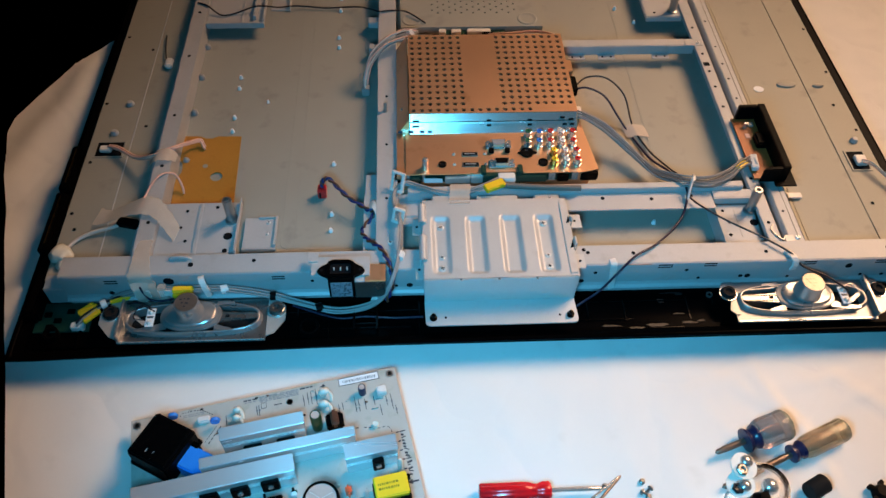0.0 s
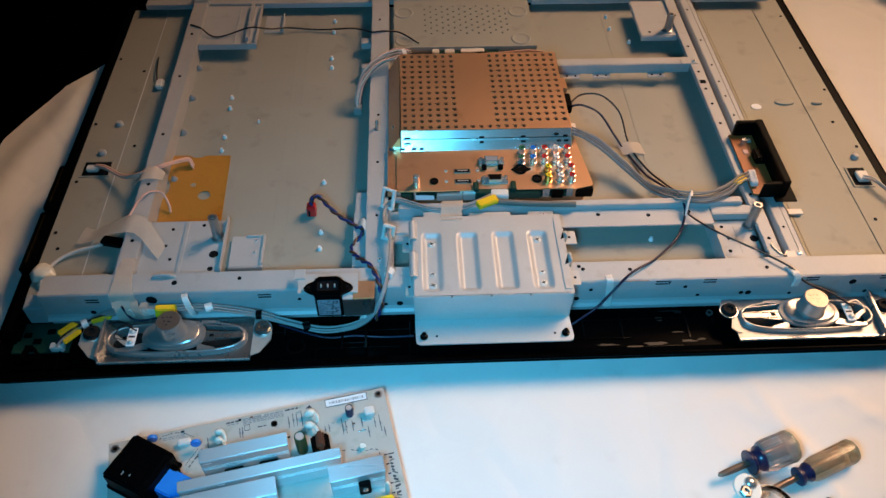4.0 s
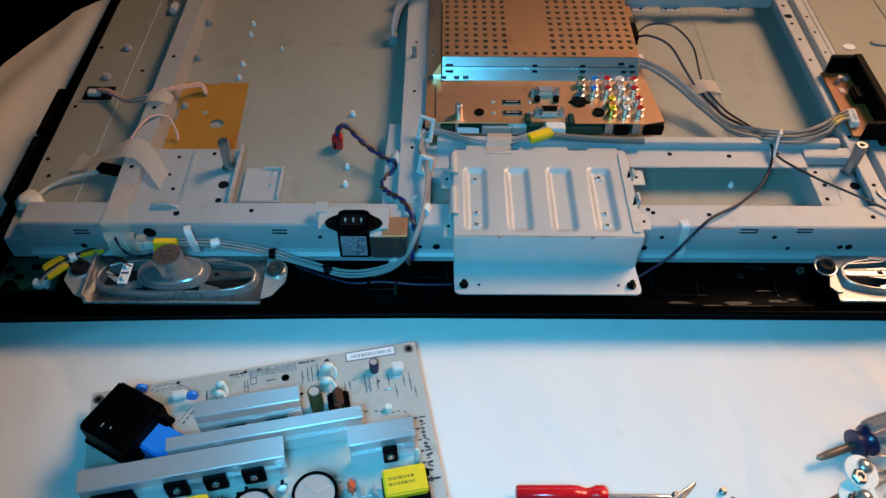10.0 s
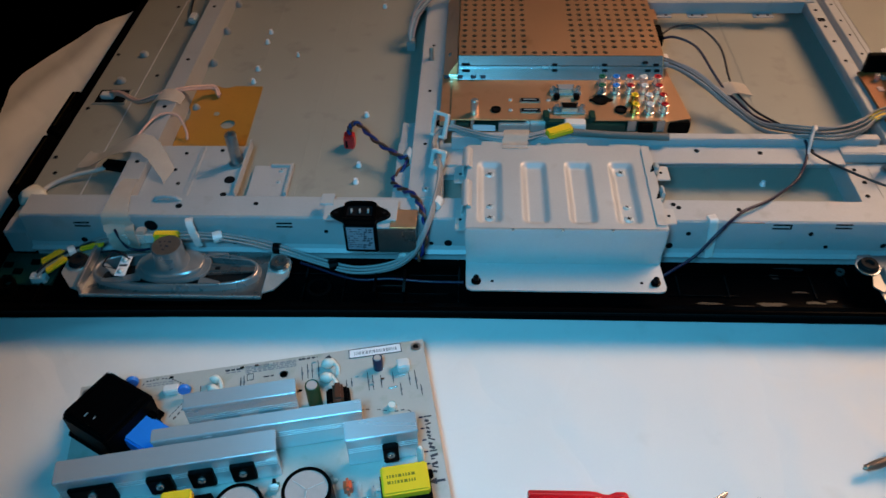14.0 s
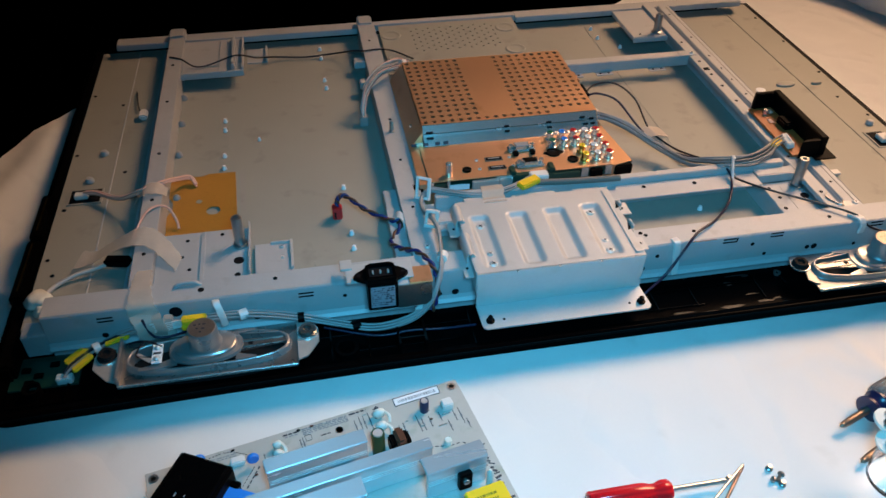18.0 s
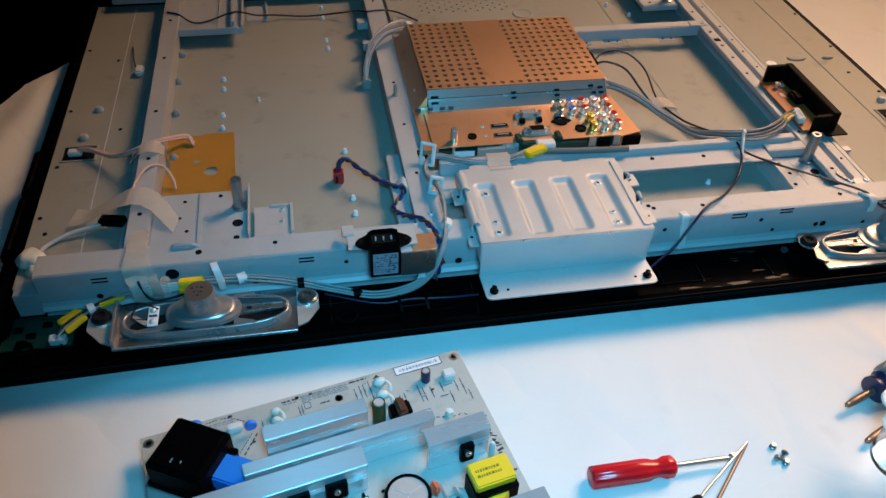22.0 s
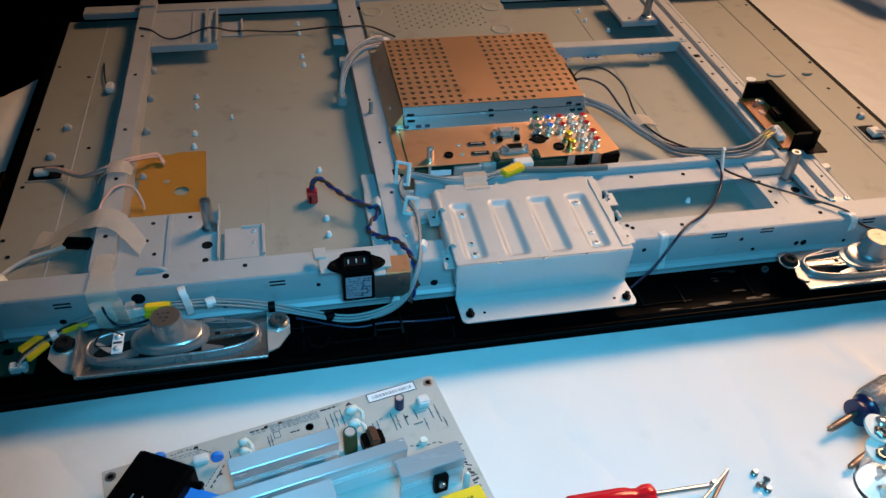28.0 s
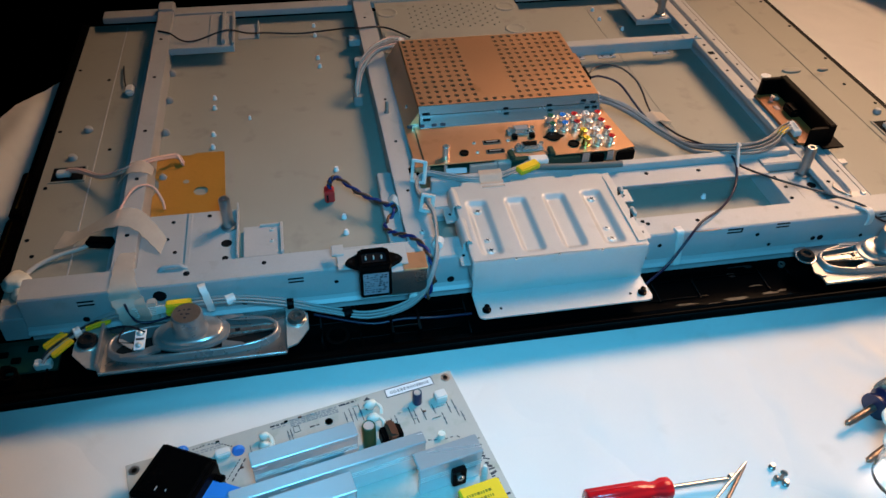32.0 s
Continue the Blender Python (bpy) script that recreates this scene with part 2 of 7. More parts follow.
for m_ in (BLACK, GLOSSBLACK, HOLESHADE, RUBBER, UNLITFLOOR, DARKWALL):
    m_.node_tree.nodes["Principled BSDF"].inputs["Specular IOR Level"].default_value = 0.15
for m_ in (BLACK, RUBBER, GLOSSBLACK, RIBBLACK):
    m_.node_tree.nodes["Principled BSDF"].inputs["Specular IOR Level"].default_value = 0.06
LIPBLACK.node_tree.nodes["Principled BSDF"].inputs["Specular IOR Level"].default_value = 0.01
RIBBLACK.node_tree.nodes["Principled BSDF"].inputs["Specular IOR Level"].default_value = 0.12
for m_ in (UNLITFLOOR, DARKWALL):
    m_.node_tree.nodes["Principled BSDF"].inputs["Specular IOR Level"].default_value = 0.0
for m_ in (RAIL, SHEET):
    m_.node_tree.nodes["Principled BSDF"].inputs["Specular IOR Level"].default_value = 0.3
# long creases in the cloth
nt_ = CLOTH.node_tree
tc_, wob_, mixv_, vor_, clip_, bmp_ = (nt_.nodes.new(k) for k in ("ShaderNodeTexCoord", "ShaderNodeTexNoise", "ShaderNodeMix", "ShaderNodeTexVoronoi", "ShaderNodeMapRange", "ShaderNodeBump"))
mixv_.data_type = "VECTOR"
mixv_.inputs["Factor"].default_value = 0.12
wob_.inputs["Scale"].default_value, wob_.inputs["Detail"].default_value = 6.0, 3.0
vor_.feature = "DISTANCE_TO_EDGE"
vor_.inputs["Scale"].default_value = 8.5
clip_.inputs["From Max"].default_value = 0.10
bmp_.inputs["Strength"].default_value, bmp_.inputs["Distance"].default_value = 0.11, 0.005
nt_.links.new(tc_.outputs["Object"], wob_.inputs["Vector"])
nt_.links.new(tc_.outputs["Object"], mixv_.inputs["A"])
nt_.links.new(wob_.outputs["Color"], mixv_.inputs["B"])
nt_.links.new(mixv_.outputs["Result"], vor_.inputs["Vector"])
nt_.links.new(vor_.outputs["Distance"], clip_.inputs["Value"])
nt_.links.new(clip_.outputs["Result"], bmp_.inputs["Height"])
fine_ = next(n for n in nt_.nodes if n.bl_idname == "ShaderNodeBump" and n is not bmp_ and n.outputs[0].links)
nt_.links.new(fine_.outputs[0], bmp_.inputs["Normal"])
nt_.links.new(bmp_.outputs[0], nt_.nodes["Principled BSDF"].inputs["Normal"])
WOOD = mat("brown_table_wood", (0.16, 0.08, 0.04), 0.45, 0, 0.2, 90, 6, stretch=(1, 8, 8))

# ---- builders ----


def part(name, bm, material, parent=None, label="", smooth=None):
    me = bpy.data.meshes.new(name)
    bmesh.ops.recalc_face_normals(bm, faces=bm.faces)
    bm.to_mesh(me)
    bm.free()
    me.materials.append(material)
    ob = new(name, me)
    if smooth:
        for p in me.polygons:
            p.use_smooth = True
        me.set_sharp_from_angle(angle=radians(smooth))
    if parent:
        ob.parent = parent
        top = parent
        while top.parent:
            top = top.parent
        ob.matrix_parent_inverse = Matrix.Translation(top["base"]).inverted() if not parent.parent and parent.type == "EMPTY" else Matrix()
    if label:
        ob["label"] = label
    return ob


def thing(name, base, label, category, group="", kind=""):
    ob = new(name)
    ob.empty_display_size = 0.02
    ob.location = base
    ob["base"] = base
    return tagged(ob, label, category, group, kind)


def box(x0, x1, y0, y1, z0, z1, bev=0.0, bm=None, m=None):
    own = bm is None
    bm = bm or bmesh.new()
    r = bmesh.ops.create_cube(bm, size=1, matrix=Matrix.LocRotScale(((x0 + x1) / 2, (y0 + y1) / 2, (z0 + z1) / 2), None, (x1 - x0, y1 - y0, z1 - z0)))
    if bev:
        es = {e for v in r["verts"] for e in v.link_edges}
        out = bmesh.ops.bevel(bm, geom=list(es), offset=bev, segments=2, affect="EDGES")
        vs = out["verts"] + r["verts"]
    else:
        vs = r["verts"]
    if m is not None:
        bmesh.ops.transform(bm, matrix=m, verts=[v for v in set(vs) if v.is_valid])
    return bm


def cyl(c, r, h, axis=(0, 0, 1), seg=16, r2=None, bm=None, bev=0.0):
    bm = bm or bmesh.new()
    q = Vector((0, 0, 1)).rotation_difference(Vector(axis).normalized()).to_matrix().to_4x4()
    m = Matrix.Translation(c) @ q @ Matrix.Translation((0, 0, h / 2))
    out = bmesh.ops.create_cone(bm, cap_ends=True, segments=seg, radius1=r, radius2=r if r2 is None else r2, depth=h, matrix=m)
    if bev:
        top = [e for e in {e for v in out["verts"] for e in v.link_edges} if not e.is_manifold or e.calc_face_angle(0) > 1.0]
        bmesh.ops.bevel(bm, geom=top, offset=bev, segments=2, affect="EDGES")
    return bm


def lathe(profile, seg=24, m=Matrix(), bm=None):
    """Profile of (radius, height) turned round z, then placed by m."""
    bm = bm or bmesh.new()
    rings = []
    for r, z in profile:
        if r < 1e-6:
            rings.append([bm.verts.new(m @ Vector((0, 0, z)))])
        else:
            rings.append([bm.verts.new(m @ Vector((r * math.cos(2 * math.pi * k / seg), r * math.sin(2 * math.pi * k / seg), z))) for k in range(seg)])
    for a, b in zip(rings, rings[1:]):
        for k in range(seg):
            f = [a[k % len(a)], a[(k + 1) % len(a)], b[(k + 1) % len(b)], b[k % len(b)]]
            f = list(dict.fromkeys(f))
            if len(f) > 2:
                bm.faces.new(f)
    for r in (rings[0], rings[-1]):
        if len(r) > 1:
            bm.faces.new(r)
    return bm


def prism(poly, z0, z1, bm=None, m=Matrix()):
    bm = bm or bmesh.new()
    lo = [bm.verts.new(m @ Vector((x, y, z0))) for x, y in poly]
    hi = [bm.verts.new(m @ Vector((x, y, z1))) for x, y in poly]
    bm.faces.new(lo)
    bm.faces.new(hi)
    n = len(poly)
    for k in range(n):
        bm.faces.new((lo[k], lo[(k + 1) % n], hi[(k + 1) % n], hi[k]))
    return bm


def oval(cx, cy, a, b, n=28, power=2.0, turn=0.0):
    pts = []
    for k in range(n):
        t = 2 * math.pi * k / n
        c, s = math.cos(t), math.sin(t)
        x = a * math.copysign(abs(c) ** (2 / power), c)
        y = b * math.copysign(abs(s) ** (2 / power), s)
        pts.append((cx + x * math.cos(turn) - y * math.sin(turn), cy + x * math.sin(turn) + y * math.cos(turn)))
    return pts


def ring_plate(outer, inner, z0, z1, bm=None, m=Matrix()):
    """A flat ring between two outlines of equal count."""
    bm = bm or bmesh.new()
    n = len(outer)
    v = [[bm.verts.new(m @ Vector((x, y, z))) for x, y in loop] for z in (z0, z1) for loop in (outer, inner)]
    for k in range(n):
        j = (k + 1) % n
        bm.faces.new((v[2][k], v[2][j], v[3][j], v[3][k]))
        bm.faces.new((v[0][k], v[0][j], v[1][j], v[1][k]))
        bm.faces.new((v[0][k], v[0][j], v[2][j], v[2][k]))
        bm.faces.new((v[1][k], v[1][j], v[3][j], v[3][k]))
    return bm


def spline(pts, steps=6):
    p = [Vector(q) for q in pts]
    p = [2 * p[0] - p[1]] + p + [2 * p[-1] - p[-2]]
    out = []
    for i in range(1, len(p) - 2):
        a, b, c, d = p[i - 1:i + 3]
        for s in range(steps):
            t = s / steps
            out.append(0.5 * (2 * b + (c - a) * t + (2 * a - 5 * b + 4 * c - d) * t * t + (3 * b - 3 * c + d - a) * t ** 3))
    out.append(p[-2])
    return out


def tube(pts, r, seg=8, steps=6, bm=None):
    bm = bm or bmesh.new()
    path = spline(pts, steps) if steps else [Vector(q) for q in pts]
    rings = []
    for i, c in enumerate(path):
        d = (path[min(i + 1, len(path) - 1)] - path[max(i - 1, 0)]).normalized()
        side = d.cross(Vector((0, 0, 1)))
        side = side.normalized() if side.length > 1e-4 else Vector((1, 0, 0))
        up = side.cross(d)
        rings.append([bm.verts.new(c + r * (math.cos(2 * math.pi * k / seg) * side + math.sin(2 * math.pi * k / seg) * up)) for k in range(seg)])
    for a, b in zip(rings, rings[1:]):
        for k in range(seg):
            bm.faces.new((a[k], a[(k + 1) % seg], b[(k + 1) % seg], b[k]))
    bm.faces.new(rings[0])
    bm.faces.new(rings[-1])
    return bm


def ribbon(pts, width, thick=0.0006, steps=6, across=(0, 1, 0), bm=None, widths=None):
    """A strip of tape along a path; across is the direction of its width."""
    bm = bm or bmesh.new()
    path = spline(pts, steps)
    a = Vector(across).normalized()
    rows = []
    for i, c in enumerate(path):
        w = width if widths is None else np.interp(i / (len(path) - 1), np.linspace(0, 1, len(widths)), widths)
        d = (path[min(i + 1, len(path) - 1)] - path[max(i - 1, 0)]).normalized()
        n = a.cross(d).normalized() * thick
        wob = 0.03 * w * math.sin(i * 1.7)
        rows.append([bm.verts.new(c + a * (s * w / 2 + wob) + n * h) for s, h in ((-1, 0), (0, 0), (1, 0), (1, 1), (0, 1), (-1, 1))])
    for p, q in zip(rows, rows[1:]):
        for k in range(6):
            bm.faces.new((p[k], p[(k + 1) % 6], q[(k + 1) % 6], q[k]))
    bm.faces.new(rows[0])
    bm.faces.new(rows[-1])
    return bm


def perforated(x0, x1, y0, y1, z, thick, nx, ny, r, has):
    """A sheet of nx by ny cells with a round hole in each cell that has() keeps."""
    bm = bmesh.new()
    dx, dy = (x1 - x0) / nx, (y1 - y0) / ny
    sq = [(1, 0), (1, 1), (0, 1), (-1, 1), (-1, 0), (-1, -1), (0, -1), (1, -1)]
    for i in range(nx):
        for j in range(ny):
            cx, cy = x0 + (i + 0.5) * dx, y0 + (j + 0.5) * dy
            if not has(i, j):
                bm.faces.new([bm.verts.new((cx + sx * dx / 2, cy + sy * dy / 2, z)) for sx, sy in ((1, 1), (-1, 1), (-1, -1), (1, -1))])
                continue
            out = [bm.verts.new((cx + sx * dx / 2, cy + sy * dy / 2, z)) for sx, sy in sq]
            ins = [bm.verts.new((cx + r * math.cos(k * math.pi / 4), cy + r * math.sin(k * math.pi / 4), z)) for k in range(8)]
            low = [bm.verts.new((v.co.x, v.co.y, z - thick)) for v in ins]
            for k in range(8):
                n = (k + 1) % 8
                bm.faces.new((out[k], out[n], ins[n], ins[k]))
                bm.faces.new((ins[k], ins[n], low[n], low[k]))
    bmesh.ops.remove_doubles(bm, verts=bm.verts, dist=1e-5)
    return bm


def pressed(x0, x1, y0, y1, z, slots, ya, yb, depth, slope):
    """A plate with soft sunken troughs: slots of (xa, xb) from ya to yb, walls falling over a width of slope."""
    nx, ny, rad = 112, 56, 0.006
    bm = bmesh.new()

    def sunk(x, y):
        d = 0.0
        for xa, xb in slots:
            qx, qy = abs(x - (xa + xb) / 2) - (xb - xa) / 2 + rad, abs(y - (ya + yb) / 2) - (yb - ya) / 2 + rad
            e = math.hypot(max(qx, 0), max(qy, 0)) + min(max(qx, qy), 0) - rad
            k = max(0.0, min(1.0, -e / slope))
            d = max(d, k * k * (3 - 2 * k))
        return depth * d
    grid = [[bm.verts.new((x, y, z - sunk(x, y))) for y in (y0 + (y1 - y0) * j / ny for j in range(ny + 1))] for x in (x0 + (x1 - x0) * i / nx for i in range(nx + 1))]
    for p, q in zip(grid, grid[1:]):
        for j in range(ny):
            bm.faces.new((p[j], q[j], q[j + 1], p[j + 1]))
    return bm


def screw(c, r, parent, material=None, h=0.0018, name="screw"):
    """A cross-head pan screw, head up."""
    bm = lathe([(r, 0), (r, h * 0.4), (r * 0.75, h * 0.9), (0, h)], 12, Matrix.Translation(c))
    ob = part(name, bm, material or ZINC, parent, smooth=40)
    x = bmesh.new()
    for a in (0.4, 0.4 + math.pi / 2):
        box(-r * 0.5, r * 0.5, -r * 0.09, r * 0.09, h * 0.8, h * 1.06, 0, x, Matrix.Translation(c) @ Matrix.Rotation(a, 4, "Z"))
    part("cross_recess", x, HOLESHADE, ob)
    return ob


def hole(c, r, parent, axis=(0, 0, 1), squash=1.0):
    """A punched hole as a shade-dark disc lying a hair proud of its sheet."""
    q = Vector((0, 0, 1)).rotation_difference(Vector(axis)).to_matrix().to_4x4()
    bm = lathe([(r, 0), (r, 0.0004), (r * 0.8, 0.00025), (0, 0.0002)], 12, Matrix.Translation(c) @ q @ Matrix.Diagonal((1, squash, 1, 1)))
    return part("hole", bm, HOLESHADE, parent)


# ---- the room, the table and its sheet ----
FLOOR_Z = -0.75
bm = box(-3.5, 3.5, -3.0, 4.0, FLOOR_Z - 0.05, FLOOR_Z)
tagged(part("floor", bm, UNLITFLOOR), "floorboards coloured near black for the unlit room", "floor", kind="structure")
for nm, b in (("wall_north", (-3.5, 3.5, 4.0, 4.12)), ("wall_south", (-3.5, 3.5, -3.12, -3.0)), ("wall_west", (-3.62, -3.5, -3.12, 4.12)), ("wall_east", (3.5, 3.62, -3.12, 4.12))):
    tagged(part(nm, box(*b, FLOOR_Z, 2.3), DARKWALL), "plain dim painted wall", "wall", kind="structure")
tagged(part("ceiling", box(-3.62, 3.62, -3.12, 4.12, 2.3, 2.4), DARKWALL), "plain dim painted ceiling", "ceiling", kind="structure")

OUTLINE = [(-0.345, -0.70), (-0.645, 0.347), (-0.643, 0.378), (-0.606, 0.453), (-0.549, 0.543), (-0.46, 0.645), (0.20, 0.66), (0.50, 0.90), (0.80, 1.45), (1.45, 1.45), (1.45, -0.70)]
table = thing("table", (0.3, 0.3, FLOOR_Z), "brown wooden table under a white sheet", "table")
part("tabletop", prism([(x * 0.985 + 0.004, y * 0.985) for x, y in OUTLINE], -0.035, -0.0045), WOOD, table)
for x, y in ((-0.25, -0.60), (-0.52, 0.36), (1.35, -0.6), (1.35, 1.35)):
    part("leg", box(x - 0.03, x + 0.03, y - 0.03, y + 0.03, FLOOR_Z, -0.035, 0.004), WOOD, table)


def inside(x, y, poly):
    odd = False
    for (xa, ya), (xb, yb) in zip(poly, poly[1:] + poly[:1]):
        if (ya > y) != (yb > y) and x < (xb - xa) * (y - ya) / (yb - ya) + xa:
            odd = not odd
    return odd


def sheet_height(x, y):
    h = 0.0012 * noise.noise((x * 5, y * 5, 0.3)) + 0.0005 * noise.noise((x * 17, y * 17, 2.0)) + 0.00025 * noise.noise((x * 48, y * 48, 5.0))
    bent = 0.035 * noise.noise((x * 6, y * 6, 9.0))
    h += 0.0008 * max(0.0, 1 - 5 * abs(noise.noise(((x + bent) * 9, (y - bent) * 7, 4.0)))) ** 2
    h += 0.0006 * max(0.0, 1 - 6 * abs(noise.noise(((x - bent) * 15, (y + bent) * 19, 6.5)))) ** 2
    for xa, ya, ang, ln, amp, wd in ((0.27, -0.03, -72, 0.20, 0.0034, 0.008), (0.33, -0.10, 15, 0.26, 0.0020, 0.007), (0.36, -0.06, -38, 0.20, 0.0018, 0.006), (0.24, -0.05, -50, 0.16, 0.0016, 0.006), (-0.548, 0.525, -105, 0.36, 0.008, 0.022), (-0.60, 0.20, -70, 0.24, 0.006, 0.016),
                                     (-0.48, -0.035, 8, 0.20, 0.0025, 0.010), (0.30, 0.00, -25, 0.25, 0.0014, 0.008), (0.20, -0.08, 24, 0.22, 0.0012, 0.010),
                                     (0.205, -0.075, -62, 0.14, 0.0016, 0.006), (0.345, -0.045, -48, 0.14, 0.0022, 0.006), (0.285, -0.075, 8, 0.13, 0.0018, 0.005), (0.300, -0.110, 38, 0.12, 0.0014, 0.005),
                                     (0.070, -0.060, -104, 0.12, 0.0012, 0.006), (0.70, 0.45, 65, 0.5, 0.004, 0.02), (0.62, 0.10, 80, 0.4, 0.003, 0.014)):
        c, s = math.cos(radians(ang)), math.sin(radians(ang))
        u, v = (x - xa) * c + (y - ya) * s, -(x - xa) * s + (y - ya) * c
        v += 0.004 * math.sin(u * 40)
        h += amp * math.exp(-(v / wd) ** 2) * max(0.0, min(1.0, min(u, ln - u) / 0.05))
    flat = -0.516 < x < 0.52 and -0.02 < y < 0.65
    return min(h, 0.0) if flat else h


def bed_sheet():
    bm = bmesh.new()
    step = 0.006
    grid = {}
    for i in range(int(2.15 / step)):
        for j in range(int(2.15 / step)):
            x, y = -0.68 + i * step, -0.70 + j * step
            if inside(x, y, OUTLINE):
                grid[i, j] = bm.verts.new((x, y, sheet_height(x, y)))
    for (i, j), v in list(grid.items()):
        q = [grid.get(k) for k in ((i, j), (i + 1, j), (i + 1, j + 1), (i, j + 1))]
        if all(q):
            bm.faces.new(q)
    # the hem follows the table's edge and hangs over it
    rim = [e for e in bm.edges if e.is_boundary]
    lines = list(zip(OUTLINE, OUTLINE[1:] + OUTLINE[:1]))

    def nearest(x, y):
        best = None
        for (xa, ya), (xb, yb) in lines:
            t = max(0, min(1, ((x - xa) * (xb - xa) + (y - ya) * (yb - ya)) / ((xb - xa) ** 2 + (yb - ya) ** 2)))
            p = (xa + t * (xb - xa), ya + t * (yb - ya))
            d = (p[0] - x) ** 2 + (p[1] - y) ** 2
            if best is None or d < best[0]:
                best = (d, p)
        return best[1]
    vs = {v for e in rim for v in e.verts}
    for v in vs:
        v.co.x, v.co.y = nearest(v.co.x, v.co.y)
    ext = bmesh.ops.extrude_edge_only(bm, edges=rim)
    for v in ext["geom"]:
        if isinstance(v, bmesh.types.BMVert):
            w = 0.012 * noise.noise((v.co.x * 8, v.co.y * 8, 7.0))
            v.co += Vector((w - 0.004, w, -0.22 - 0.05 * noise.noise((v.co.x * 3, v.co.y * 3, 1))))
    return bm


tagged(part("bed_sheet", bed_sheet(), CLOTH, smooth=60), "creased white cotton sheet spread over the table", "sheet")

# ---- the television, face down: bezel ----
BZ = 0.527
bezel = thing("front_bezel", (0, 0.32, 0), "gloss black plastic television bezel lying face down", "bezel")


def lip(path, inward, lo=0.0, hi=0.0):
    """A flared bezel edge along a path: its outer rim stands clear of the sheet, inward points to the screen; its ends are mitred."""
    bm = bmesh.new()
    n = Vector((*inward, 0))
    d = Vector((*path[-1], 0)) - Vector((*path[0], 0))
    d.normalize()
    prof = [(0.016, 0.0015), (0.0145, 0.0230), (0.0022, 0.0262), (0.0006, 0.0275), (0.0004, 0.0290), (0.0018, 0.0300), (0.0046, 0.0300), (0.0064, 0.0280), (0.0080, 0.0160), (0.018, 0.0150), (0.018, 0.0015)]
    rows = []
    for k, c in enumerate(path):
        mitre = 1 if k == 0 else -1 if k == len(path) - 1 else 0
        rows.append([bm.verts.new(Vector((*c, 0)) + n * a + d * (a * mitre) + Vector((0, 0, h))) for a, h in prof])
    for p, q in zip(rows, rows[1:]):
        for k in range(len(prof)):
            bm.faces.new((p[k], p[(k + 1) % len(prof)], q[(k + 1) % len(prof)], q[k]))
    bm.faces.new(rows[0])
    bm.faces.new(rows[-1])
    return bm


BL, BR = -0.0345, -0.0245
part("bottom_lip", lip([(-BZ, BL), (-0.45, -0.0327), (-0.33, -0.0295), (-0.2, -0.0272), (0, -0.0252), (BZ, BR)], (0, 1)), LIPBLACK, bezel, smooth=50)
part("bottom_tray", box(-BZ + 0.012, BZ - 0.012, -0.0110, 0.060, 0.0015, 0.016, 0.001), LIPBLACK, bezel)
part("top_lip", lip([(-BZ, 0.668), (BZ, 0.668)], (0, -1)), LIPBLACK, bezel, smooth=50)
part("side_lip", lip([(-BZ, BL), (-BZ, 0.668)], (1, 0)), LIPBLACK, bezel, smooth=50)
part("side_lip", lip([(BZ, BR), (BZ, 0.668)], (-1, 0)), LIPBLACK, bezel, smooth=50)
part("side_band", box(-0.5205, -0.5065, 0.02, 0.650, 0.0015, 0.036, 0.003), BLACK, bezel)
part("side_band", box(0.5055, 0.5205, 0.02, 0.650, 0.0015, 0.036, 0.003), BLACK, bezel)
# moulded ribs of the tray
for x in (-0.46, -0.225, -0.19, -0.09, 0.10, 0.142, 0.215, 0.245, 0.45, 0.49):
    part("rib", box(x - 0.0008, x + 0.0008, -0.015 if x < 0 else 0.004, 0.042, 0.0155, 0.0205 if x < 0 else 0.0175, 0.0003), RIBBLACK, bezel)
for xa, xb, y in ((-0.245, -0.09, 0.026), (-0.205, -0.10, 0.004), (0.090, 0.150, 0.006), (0.100, 0.215, 0.030), (0.165, 0.205, -0.006)):
    part("rib", box(xa, xb, y - 0.0006, y + 0.0006, 0.0155, 0.0175, 0.0003), RIBBLACK, bezel)
for x, y, r in ((-0.211, 0.004, 0.011), (0.244, 0.036, 0.0036), (-0.49, 0.004, 0.008), (0.465, 0.014, 0.004)):
    part("screw_boss", ring_plate(oval(x, y, r, r, 20), oval(x, y, r * 0.72, r * 0.72, 20), 0.0155, 0.024 if x < 0 else 0.0190, ), BLACK if r > 0.005 else DARKSTEEL, bezel, smooth=40)
clip = part("cable_clip", box(-0.163, -0.1605, -0.006, 0.022, 0.0155, 0.030, 0.0006), GLOSSBLACK, bezel)
part("clip_arm", box(-0.138, -0.1355, -0.006, 0.022, 0.0155, 0.030, 0.0006), GLOSSBLACK, clip)
for y in (0.002, 0.014):
    part("clip_bar", box(-0.1605, -0.138, y - 0.001, y + 0.001, 0.026, 0.029, 0.0004), GLOSSBLACK, clip)
for y0, y1 in ((0.10, 0.19), (0.195, 0.27)):
    latch = part("side_latch", box(-0.5225, -0.5095, y0, y1, 0.035, 0.047, 0.002), GLOSSBLACK, bezel)
    part("latch_slot", box(-0.5170, -0.5150, y0 + 0.01, y1 - 0.006, 0.0465, 0.0475), BRASS, latch, "worn gilt edge")
# Slightly paler smears on the tray floor.
rng = random.Random(21)
